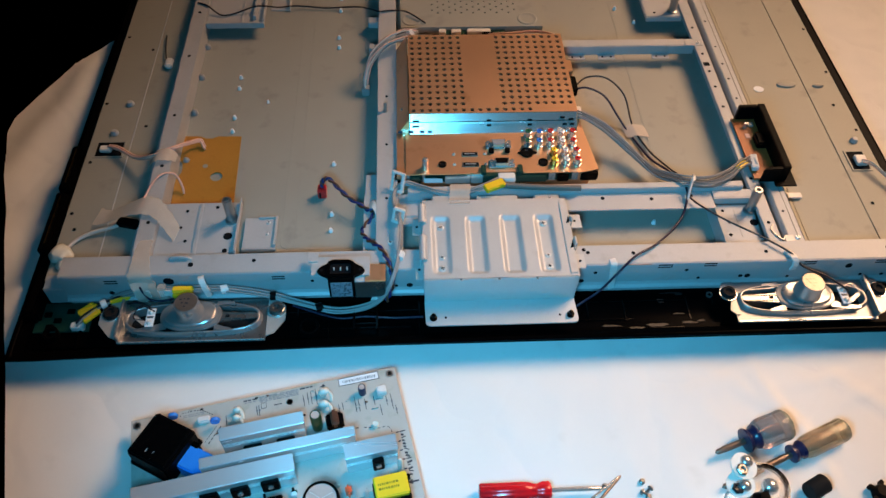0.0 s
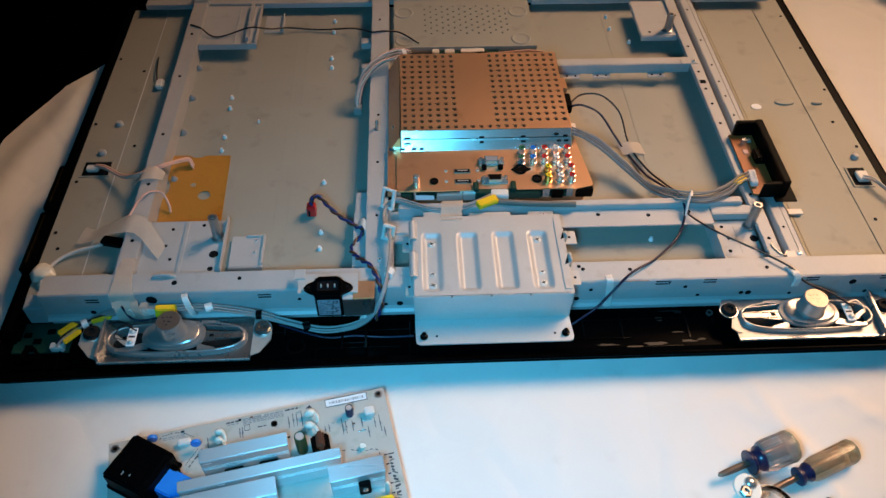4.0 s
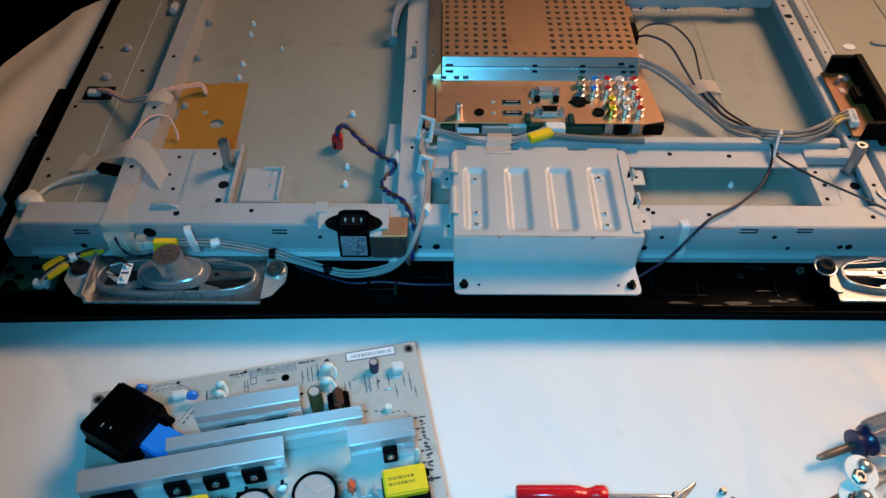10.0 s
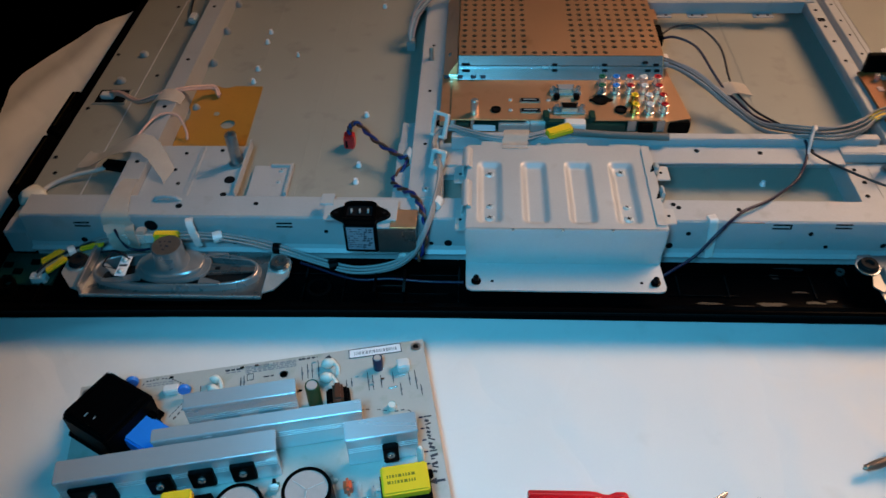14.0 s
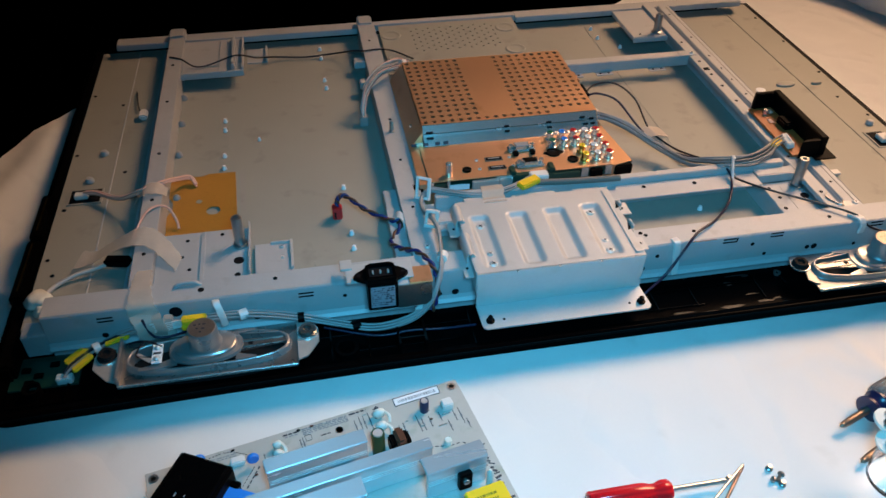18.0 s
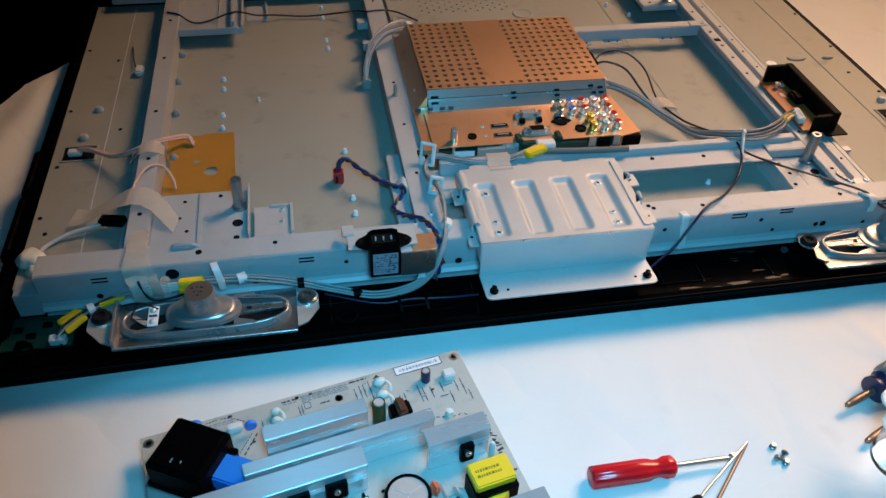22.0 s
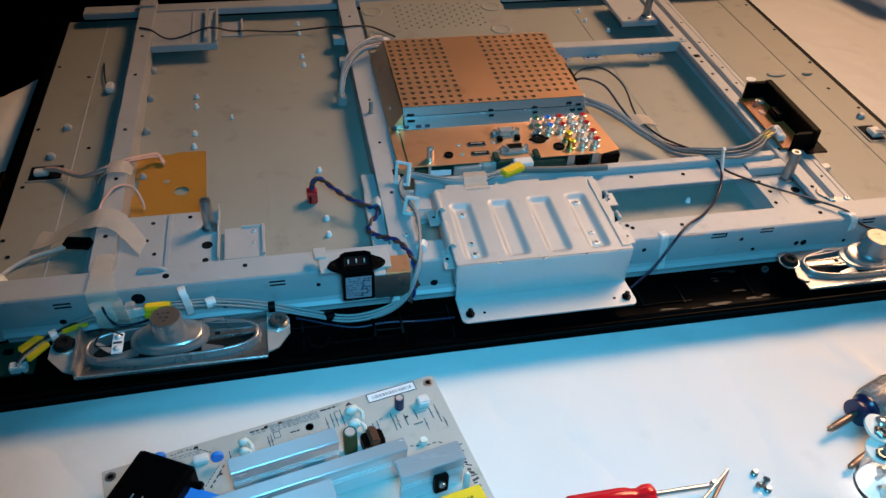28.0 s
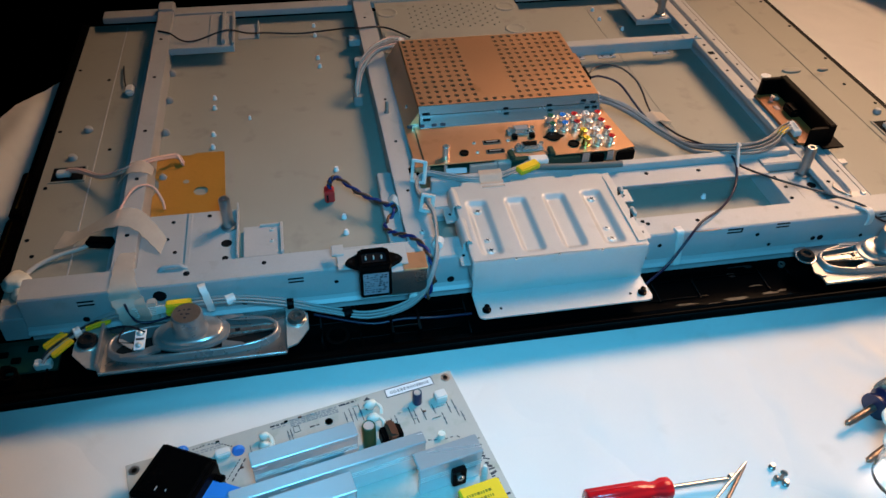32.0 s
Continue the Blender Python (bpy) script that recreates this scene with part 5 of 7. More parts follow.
    mg = part("magnet_cup", lathe([(0.0150, 0), (0.0142, 0.0015), (0.0132, 0.0030), (0.0130, 0.0175), (0.0122, 0.0190), (0.0116, 0.0192)], 32, Matrix.Translation((mx, my, z + 0.0128))), BASKET, sp, "bright cup around the magnet", smooth=40)
    part("cup_top", lathe([(0.0118, 0.0185), (0.0116, 0.0194), (0, 0.0195)], 32, Matrix.Translation((mx, my, z + 0.0128))), MAGNETTOP, mg, "tarnished stamped top")
    for dx_, dy_, w_ in ((-0.006, 0.0035, 0.0022), (-0.002, 0.0040, 0.0016), (0.002, 0.0038, 0.0026), (-0.004, -0.001, 0.0018), (0.001, -0.0015, 0.0030), (-0.001, -0.0055, 0.0020)):
        part("stamp", box(mx + dx_ - w_ / 2, mx + dx_ + w_ / 2, my + dy_ - 0.0007, my + dy_ + 0.0007, z + 0.0322, z + 0.0326), INK if s < 0 else BRONZE, mg)
    tb = part("terminal_board", box(min(X(0.0395), X(0.0485)), max(X(0.0395), X(0.0485)), cy - 0.014, cy + 0.009, z + 0.009, z + 0.0105, 0.0004), PAPER, sp)
    for v in (-0.009, 0.004):
        part("terminal", lathe([(0.0032, 0), (0.0030, 0.0008), (0.0018, 0.0022), (0, 0.0026)], 12, Matrix.Translation((X(0.044), cy + v, z + 0.0105))), ZINC, tb, smooth=40)
    part("printed_mark", box(X(0.044) - 0.0034, X(0.044) + 0.0034, cy - 0.0036, cy - 0.0012, z + 0.0104, z + 0.0107), INK, tb)
    part("terminal_lug", prism(poly([(0.0480, -0.008), (0.0590, 0.000), (0.0620, 0.000), (0.0600, -0.004), (0.0500, -0.0125)]), z + 0.0095, z + 0.0103), DULLSTEEL, tb)
    part("lead", tube([(X(0.04), cy + 0.004, z + 0.012), (X(0.055), cy + 0.010, z + 0.014), (X(0.062), cy - 0.002, z + 0.010), (X(0.050), cy - 0.006, z + 0.010)], 0.0008, 6), WIREBLACK if s < 0 else DULLSTEEL, sp)
    return sp


speaker(-1)
speaker(1)

# ---- key and sensor housing ----
kb = thing("sensor_housing", (0.345, 0.22, 0.07), "open black plastic housing with an amber board inside", "housing")
K0, K1 = 0.0695, 0.094
part("floor_board", prism([(0.317, 0.166), (0.348, 0.166), (0.348, 0.272), (0.317, 0.272)], K0, K0 + 0.003), AMBERBOARD, kb, "amber circuit board")
part("long_wall", box(0.346, 0.355, 0.163, 0.276, K0, K1, 0.001), BLACK, kb)
part("end_wall", box(0.322, 0.346, 0.270, 0.276, K0, K1 - 0.001, 0.001), BLACK, kb)
part("end_wall", prism([(0.322, 0.163), (0.346, 0.163), (0.346, 0.167), (0.330, 0.167)], K0, K1 - 0.003), BLACK, kb)
part("base_flange", box(0.340, 0.366, 0.154, 0.268, K0, K0 + 0.002, 0.0006), BLACK, kb)
part("relay", box(0.333, 0.346, 0.215, 0.236, K0 + 0.003, K0 + 0.013, 0.002), BLACK, kb)
part("small_can", cyl((0.330, 0.255, K0 + 0.003), 0.0028, 0.007, seg=12), CHROME, kb)
part("solder_tag", box(0.326, 0.332, 0.235, 0.243, K0 + 0.003, K0 + 0.004, 0.0004), WIREPINK, kb)
part("solder_tag", box(0.335, 0.341, 0.255, 0.262, K0 + 0.003, K0 + 0.006, 0.001), DULLSTEEL, kb)
plug_at = Matrix.Translation((0.3215, 0.1885, K0 + 0.0075)) @ Euler((0, radians(-12), radians(-6))).to_matrix().to_4x4()
plug_ = part("plug", box(-0.0042, 0.0042, -0.0115, 0.0115, -0.0040, 0.0036, 0.001, None, plug_at), WHITEPL, kb, "white wire plug")
part("plug_key", box(0.0010, 0.0032, -0.0060, 0.0060, 0.0036, 0.0046, 0.0004, None, plug_at), WHITEPL, plug_)
for y in (0.19, 0.21, 0.225, 0.245, 0.26):
    part("side_lug", box(0.355, 0.361, y - 0.003, y + 0.003, K0 + 0.002, K0 + 0.006, 0.0008), WHITEPL if y > 0.2 else BLACK, kb)
part("angle_foot", box(0.366, 0.384, 0.158, 0.167, PZ + 0.001, PZ + 0.004, 0.0006), BRACKET, kb)

# ---- amber insulation film ----
n = 40
edge = []
for xa, ya, xb, yb in ((-0.388, 0.287, -0.313, 0.285), (-0.313, 0.285, -0.309, 0.1575), (-0.309, 0.1575, -0.3835, 0.1575), (-0.3835, 0.1575, -0.388, 0.287)):
    for k in range(10):
        edge.append((xa + (xb - xa) * k / 10, ya + (yb - ya) * k / 10))
for k in (4, 5):
    edge[k] = (edge[k][0], edge[k][1] - 0.004)
for k in (35, 36):
    edge[k] = (edge[k][0] + 0.006, edge[k][1])
cxy = (-0.336, 0.214)
ring = [(cxy[0] + 0.0075 * math.cos(a), cxy[1] + 0.0075 * math.sin(a)) for a in (math.atan2(y - cxy[1], x - cxy[0]) for x, y in edge)]
film = thing("insulation_film", (-0.348, 0.22, PZ), "thin amber insulation film with a round hole", "film")
part("film_sheet", ring_plate(edge, ring, PZ + 0.0015, PZ + 0.0024), AMBER, film)
part("small_hole", cyl((-0.352, 0.2325, PZ + 0.0024), 0.0032, 0.0003, seg=16), SHEET, film)

# ---- leads ----


def lead(name, label, paths, group=""):
    """A cable: each path is (points, radius, material)."""
    base = paths[0][0][0]
    if len(paths) == 1:
        pts, r, m_ = paths[0]
        return tagged(part(name, tube(pts, r, 7), m_, smooth=60), label, "cable", group)
    t_ = thing(name, base, label, "cable", group)
    for pts, r, m_ in paths:
        part("wire", tube(pts, r, 7), m_, t_, smooth=60)
    return t_


def fan(pts, count, r, m_, spread, seed=0):
    """Several wires that run side by side along one path."""
    rnd = random.Random(seed)
    out = []
    for k in range(count):
        a = 2 * math.pi * k / count
        q = []
        for x, y, z in pts:
            w = spread * (0.8 + 0.5 * rnd.random())
            q.append((x + 0.3 * w * math.cos(a + 1), y + w * math.cos(a), z + w * 0.7 * math.sin(a)))
        out.append((q, r, m_[k % len(m_)]))
    return out


# twisted pair with its red plug
spine = spline([(-0.203, 0.181, 0.0560), (-0.201, 0.184, 0.0640), (-0.193, 0.183, 0.0670), (-0.173, 0.161, 0.062), (-0.150, 0.142, 0.060), (-0.140, 0.132, 0.062), (-0.153, 0.112, 0.056), (-0.147, 0.095, 0.060), (-0.131, 0.072, 0.071), (-0.121, 0.046, 0.072), (-0.119, 0.034, 0.055), (-0.126, 0.026, 0.036)], 12)
pair = thing("twisted_lead", (-0.203, 0.187, PZ), "twisted blue and brown lead with a red plug", "cable")
for ph, m_ in ((0.0, WIREBLUE), (math.pi, WIREBROWN)):
    pts = []
    for k, c in enumerate(spine):
        d = (spine[min(k + 1, len(spine) - 1)] - spine[max(k - 1, 0)]).normalized()
        sd = d.cross(Vector((0, 0, 1)))
        sd = sd.normalized() if sd.length > 0.01 else Vector((1, 0, 0))
        up = sd.cross(d)
        a = k * 0.62 + ph
        pts.append(c + 0.0015 * (math.cos(a) * sd + math.sin(a) * up))
    part("wire", tube(pts, 0.0015, 7, 2), m_, pair, smooth=60)
pl = part("plug", box(-0.2085, -0.1980, 0.174, 0.186, PZ + 0.0012, PZ + 0.0155, 0.0012), RED, pair, "red plastic plug")
part("plug_slot", box(-0.2065, -0.2045, 0.1734, 0.1742, PZ + 0.004, PZ + 0.012), HOLESHADE, pl)

# grey loom along the bottom rail
loom = [(-0.428, 0.036, 0.036), (-0.405, 0.038, 0.046), (-0.373, 0.038, 0.051), (-0.338, 0.037, 0.052), (-0.298, 0.037, 0.051), (-0.258, 0.034, 0.044), (-0.218, 0.026, 0.035), (-0.182, 0.019, 0.030), (-0.150, 0.020, 0.034), (-0.130, 0.025, 0.046), (-0.1185, 0.034, 0.066), (-0.112, 0.054, 0.0755), (-0.108, 0.090, 0.080), (-0.111, 0.112, 0.080), (-0.116, 0.138, 0.073), (-0.114, 0.158, 0.073), (-0.102, 0.167, 0.0745), (-0.085, 0.160, 0.0745), (-0.062, 0.151, 0.0745), (-0.040, 0.150, 0.0735), (-0.018, 0.157, 0.074), (0.004, 0.168, 0.074), (0.014, 0.176, 0.074)]
grey = lead("grey_loom", "grey wire loom strapped along the bottom rail", fan(loom, 6, 0.0012, (WIREGREY,), 0.0031, 3))
for k, (x, y, z) in enumerate(((-0.302, 0.037, 0.051), (-0.200, 0.022, 0.0325), (-0.110, 0.060, 0.073), (-0.137, 0.027, 0.040))):
    part("band", lathe([(0.0052, -0.004), (0.0052, 0.004)], 12, Matrix.Translation((x, y, z)) @ Euler((0, radians(90), radians(20 if k < 2 else 70))).to_matrix().to_4x4()), WHITEPL if k != 1 else BLACK, grey)
part("band", lathe([(0.0050, -0.003), (0.0050, 0.003)], 12, Matrix.Translation((-0.250, 0.032, 0.0425)) @ Euler((0, radians(90), 0)).to_matrix().to_4x4()), BLACK, grey)


def sleeve(p, q, r=0.0042, flat=0.55):
    """A flattened yellow tape flag round the wires."""
    p, q = Vector(p), Vector(q)
    d = q - p
    m_ = Matrix.Translation(p) @ d.to_track_quat("X", "Z").to_matrix().to_4x4()
    return box(0, d.length, -r, r, -r * flat, r * flat, 0.0012, None, m_)


for k in range(5):
    dz = 0.0022 * (k - 2)
    part("wire", tube([(-0.386, 0.0335, 0.050 + dz * 1.2), (-0.370, 0.0325, 0.0515 + dz), (-0.352, 0.0330, 0.0525 + dz * 0.8)], 0.0008, 6), WIREWHITE, grey, smooth=60)
part("yellow_sleeve", sleeve((-0.356, 0.0330, 0.0560), (-0.334, 0.0325, 0.0565), 0.0040, 0.8), YELLOW, grey)
part("yellow_sleeve", sleeve((-0.357, 0.0325, 0.0490), (-0.335, 0.0325, 0.0500), 0.0040, 0.8), YELLOW, grey)
part("yellow_sleeve", sleeve((-0.010, 0.150, 0.080), (0.013, 0.160, 0.081), 0.0055, 0.6), YELLOW, grey)
part("plug", box(0.008, 0.028, 0.167, 0.178, 0.068, 0.079, 0.001), WHITEPL, grey)
tail = lead("yellow_taped_lead", "short lead with yellow tape to a small board", fan([(-0.412, 0.036, 0.043), (-0.425, 0.033, 0.040), (-0.440, 0.027, 0.036), (-0.456, 0.018, 0.030), (-0.462, 0.012, 0.026)], 4, 0.0013, (WIREGREY, WIREBLACK), 0.0024, 5))
part("yellow_sleeve", sleeve((-0.405, 0.0345, 0.044), (-0.427, 0.0315, 0.040), 0.0034), YELLOW, tail)
part("yellow_sleeve", sleeve((-0.441, 0.0290, 0.037), (-0.459, 0.0190, 0.030), 0.0038), YELLOW, tail)
part("yellow_sleeve", sleeve((-0.437, 0.0230, 0.0365), (-0.454, 0.0120, 0.030), 0.0034), YELLOW, tail)
part("yellow_sleeve", sleeve((-0.446, 0.0325, 0.0360), (-0.463, 0.0240, 0.030), 0.0030), YELLOW, tail)
part("band", lathe([(0.005, -0.003), (0.005, 0.003)], 12, Matrix.Translation((-0.434, 0.030, 0.038)) @ Euler((0, radians(90), radians(30))).to_matrix().to_4x4()), WHITEPL, tail)
part("plug", box(-0.470, -0.456, 0.008, 0.016, 0.018, 0.026, 0.001), WHITEPL, tail)
sb = thing("small_green_board", (-0.482, 0.028, 0.016), "small green circuit board in the bezel corner", "circuit board")
part("board", box(-0.512, -0.452, 0.008, 0.046, 0.0165, 0.0185), GREEN, sb)
for x, y in ((-0.50, 0.03), (-0.488, 0.022), (-0.476, 0.034), (-0.495, 0.014)):
    part("chip", box(x - 0.004, x + 0.004, y - 0.003, y + 0.003, 0.0185, 0.0205, 0.0004), BLACK, sb)
lead("dark_blue_lead", "dark blue wire curling from the tape to a loudspeaker", [([(-0.3895, 0.0335, 0.062), (-0.3875, 0.0320, 0.052), (-0.383, 0.0310, 0.0425), (-0.375, 0.0310, 0.0395), (-0.364, 0.0320, 0.0400), (-0.350, 0.0335, 0.0430)], 0.0012, WIRENAVY), ([(-0.408, 0.0300, 0.0370), (-0.398, 0.0290, 0.0400), (-0.388, 0.0260, 0.0415), (-0.380, 0.0180, 0.0465)], 0.0010, WIREBLACK)])
blue = lead("blue_lead", "thin navy wire lying in the bezel tray", [([(-0.23, 0.027, 0.030), (-0.182, 0.012, 0.026), (-0.150, 0.012, 0.027), (-0.118, 0.010, 0.026), (-0.086, 0.012, 0.0235)], 0.0012, WIRENAVY)])

# foam strip before the sockets
tagged(part("foam_strip", tube([(0.012, 0.1600, 0.0760), (0.05, 0.1560, 0.0755), (0.104, 0.1530, 0.0755)], 0.0036, 10, 2), FOAM, smooth=50), "grey foam cord lying before the sockets", "foam cord")

# white ribbon loom at the enclosure's back corner
w = [(-0.082, 0.452, 0.076), (-0.100, 0.436, 0.087), (-0.126, 0.415, 0.090), (-0.145, 0.396, 0.080), (-0.152, 0.380, 0.066), (-0.154, 0.372, 0.054)]
wl = lead("white_loom", "white flat loom arching over the column", fan(w, 11, 0.0008, (WIREWHITE, WIREGREY, WIREPINK), 0.0075, 8))
part("plug", box(-0.159, -0.149, 0.362, 0.374, 0.0415, 0.054, 0.001), WIREGREY, wl)
part("band", lathe([(0.006, -0.003), (0.006, 0.003)], 12, Matrix.Translation((-0.092, 0.444, 0.082)) @ Euler((0, radians(90), radians(40))).to_matrix().to_4x4()), WHITEPL, wl)
w = [(0.022, 0.476, 0.054), (0.05, 0.468, 0.062), (0.085, 0.466, 0.066), (0.112, 0.452, 0.070), (0.108, 0.440, 0.070), (0.085, 0.43, 0.06)]
lead("pale_loom", "pale wires running behind the board enclosure", fan(w, 4, 0.0015, (WIREWHITE, WIREPINK), 0.0032, 9))
# thin black lead across the top
lead("thin_lead", "thin dark wire looped between the upper columns", [([(-0.400, 0.542, 0.0694), (-0.385, 0.534, 0.0690), (-0.372, 0.524, 0.0640), (-0.361, 0.520, 0.0625), (-0.346, 0.524, 0.0630), (-0.318, 0.531, 0.0692), (-0.303, 0.534, 0.0680), (-0.285, 0.548, 0.056), (-0.262, 0.563, 0.0480), (-0.217, 0.562, 0.0445), (-0.171, 0.556, 0.0500), (-0.150, 0.530, 0.064), (-0.136, 0.515, 0.0700), (-0.118, 0.518, 0.0695), (-0.096, 0.522, 0.0640), (-0.069, 0.500, 0.0600)], 0.0012, WIREBLACK)])
# black loop and grey bundle, right side
lead("black_loop", "two thin black wires looping from the enclosure", [
    ([(0.122, 0.330, 0.080), (0.140, 0.345, 0.083), (0.165, 0.340, 0.085), (0.188, 0.325, 0.070), (0.196, 0.300, 0.050), (0.200, 0.287, 0.0430), (0.206, 0.262, 0.0430), (0.214, 0.235, 0.046), (0.226, 0.200, 0.056), (0.233, 0.165, 0.071), (0.232, 0.140, 0.0705), (0.258, 0.108, 0.0720), (0.299, 0.076, 0.0720), (0.325, 0.052, 0.0720), (0.338, 0.040, 0.063), (0.365, 0.030, 0.056), (0.388, 0.016, 0.048)], 0.0012, WIREBLACK),
    ([(0.122, 0.326, 0.079), (0.138, 0.326, 0.081), (0.160, 0.316, 0.075), (0.178, 0.300, 0.055), (0.190, 0.285, 0.0430), (0.199, 0.260, 0.0430), (0.208, 0.230, 0.046), (0.222, 0.195, 0.058), (0.230, 0.160, 0.071), (0.2285, 0.137, 0.0705), (0.215, 0.110, 0.062), (0.180, 0.072, 0.0705), (0.150, 0.052, 0.073), (0.131, 0.037, 0.066), (0.112, 0.028, 0.044), (0.092, 0.019, 0.034), (0.080, 0.014, 0.028)], 0.0014, WIRENAVY)])
g = [(0.116, 0.279, 0.080), (0.130, 0.270, 0.080), (0.152, 0.255, 0.074), (0.180, 0.232, 0.060), (0.203, 0.197, 0.058), (0.220, 0.170, 0.070), (0.238, 0.158, 0.0765), (0.262, 0.158, 0.078), (0.285, 0.168, 0.079), (0.302, 0.182, 0.080), (0.316, 0.190, 0.080)]
gl = lead("grey_bundle", "bundle of grey wires from enclosure to housing", fan(g, 9, 0.0010, (WIREDIM, WIREGREY, WIREDIM), 0.0062, 11))
part("yellow_sleeve", sleeve((0.296, 0.176, 0.081), (0.310, 0.186, 0.081), 0.004, 0.5), YELLOW, gl)
part("plug", box(0.1145, 0.123, 0.274, 0.288, 0.0735, 0.084, 0.001), WHITEPL, gl)
# pale leads on the left
lead("peach_lead", "flat peach lead from panel socket to amber film", fan([(-0.477, 0.268, 0.046), (-0.462, 0.260, 0.050), (-0.435, 0.238, 0.055), (-0.408, 0.226, 0.070), (-0.388, 0.238, 0.070), (-0.372, 0.258, 0.060), (-0.362, 0.270, 0.052), (-0.356, 0.262, 0.046)], 3, 0.0013, (WIREPINK,), 0.0022, 12))
lead("pink_lead", "thin pink wire looping over the column", [([(-0.410, 0.140, 0.066), (-0.402, 0.168, 0.072), (-0.393, 0.190, 0.072), (-0.380, 0.200, 0.064), (-0.372, 0.192, 0.052), (-0.370, 0.184, 0.046)], 0.0014, WIREPINK)])
wg = thing("white_lead", (-0.492, 0.095, PZ), "white wire ending in taped white lumps", "cable")
part("wire", tube([(-0.430, 0.136, 0.050), (-0.445, 0.131, 0.048), (-0.465, 0.126, 0.046), (-0.482, 0.116, 0.044), (-0.492, 0.102, 0.043)], 0.0022, 8), WIREWHITE, wg, smooth=60)
part("black_ferrite", sleeve((-0.437, 0.138, 0.050), (-0.413, 0.130, 0.053), 0.0056, 0.7), BLACK, wg)


def lump(c, r, seed, parent, name="tape_lump"):
    bm = bmesh.new()
    bmesh.ops.create_icosphere(bm, subdivisions=3, radius=1)
    for v in bm.verts:
        d = 1 + 0.30 * noise.noise(v.co * 1.6 + Vector((seed, 0, 0)))
        v.co = Vector(c) + Vector((v.co.x * r[0], v.co.y * r[1], v.co.z * r[2])) * d
    return part(name, bm, CREAM, parent, smooth=80)


lump((-0.493, 0.094, 0.046), (0.013, 0.012, 0.008), 2.0, wg)
lump((-0.488, 0.082, 0.043), (0.008, 0.008, 0.006), 5.0, wg)
rw = lead("right_lead", "pale wires leaving the panel socket", fan([(0.480, 0.218, 0.046), (0.490, 0.206, 0.050), (0.506, 0.170, 0.048), (0.522, 0.135, 0.042), (0.536, 0.10, 0.036), (0.548, 0.06, 0.010)], 4, 0.0010, (WIREPINK, WIREWHITE), 0.003, 14))

# ---- adhesive tape ----


def tape(label, pts, width, across, widths=None):
    return tagged(part("tape_strip", ribbon(pts, width, 0.0006, 6, across, None, widths), TAPE, smooth=60), label, "tape", "tape strips")


tape("frosted tape draped over the column and ferrite", [(-0.466, 0.150, 0.046), (-0.450, 0.146, 0.050), (-0.425, 0.142, 0.066), (-0.404, 0.140, 0.075), (-0.388, 0.137, 0.074), (-0.374, 0.122, 0.069), (-0.362, 0.106, 0.0625)], 0.030, (0.30, 1, 0.1), (0.025, 0.019, 0.020, 0.026, 0.024, 0.022, 0.019))
tape("milky tape folded down over the bottom rail", [(-0.391, 0.092, 0.0705), (-0.392, 0.078, 0.0715), (-0.391, 0.060, 0.073), (-0.390, 0.0425, 0.070), (-0.388, 0.0385, 0.060), (-0.386, 0.035, 0.046)], 0.026, (1, 0, 0), (0.014, 0.017, 0.019, 0.025, 0.028, 0.026))
tape("small tape holding the peach lead", [(-0.414, 0.222, 0.062), (-0.403, 0.222, 0.0735), (-0.390, 0.224, 0.0735), (-0.381, 0.226, 0.0650)], 0.020, (0.1, 1, 0), (0.018, 0.020, 0.020, 0.014))
tape("small tape holding black wires to the panel", [(0.186, 0.281, 0.0428), (0.197, 0.2815, 0.0465), (0.204, 0.282, 0.0460), (0.216, 0.283, 0.0424)], 0.022, (-0.15, 1, 0))
tape("tape over the grey wires before the sockets", [(-0.038, 0.163, 0.076), (-0.039, 0.152, 0.0785), (-0.040, 0.142, 0.076), (-0.040, 0.130, 0.0790)], 0.024, (1, 0, 0))
st = thing("tape_tail", (-0.375, 0.036, 0.05), "crumpled milky tape around loom ends", "tape", "tape strips")
part("tape_fold", ribbon([(-0.392, 0.040, 0.064), (-0.389, 0.033, 0.058), (-0.386, 0.031, 0.048), (-0.387, 0.034, 0.036)], 0.018, 0.0006, 6, (1, 0.3, 0.1), None, (0.020, 0.016, 0.020, 0.014)), TAPE, st, smooth=60)
part("tape_fold", ribbon([(-0.380, 0.041, 0.062), (-0.376, 0.031, 0.060), (-0.374, 0.029, 0.050), (-0.377, 0.033, 0.040)], 0.012, 0.0006, 6, (1, -0.4, 0.2)), TAPE, st, smooth=60)
part("tape_flag", box(-0.372, -0.364, 0.032, 0.040, 0.036, 0.060, 0.001), TAPE, st)


# ---- white nylon clips and ties ----
def nylon_clip(label, pts, r):
    flat = (1, 0.2, 0) if abs(pts[0][0] - pts[-1][0]) < 0.009 else (0.25, 1, 0)
    return tagged(part("cable_tie", ribbon(pts, r * 2.1, 0.0022, 5, flat), WHITEPL, smooth=40), label, "cable tie", "nylon ties")


nylon_clip("white nylon tie round the grey loom", [(-0.325, 0.043, 0.068), (-0.3235, 0.037, 0.069), (-0.3205, 0.0315, 0.060), (-0.3190, 0.0335, 0.042)], 0.0030)
nylon_clip("white nylon clip holding the twisted lead", [(-0.147, 0.147, 0.058), (-0.141, 0.143, 0.066), (-0.136, 0.132, 0.066), (-0.134, 0.124, 0.058)], 0.0052)


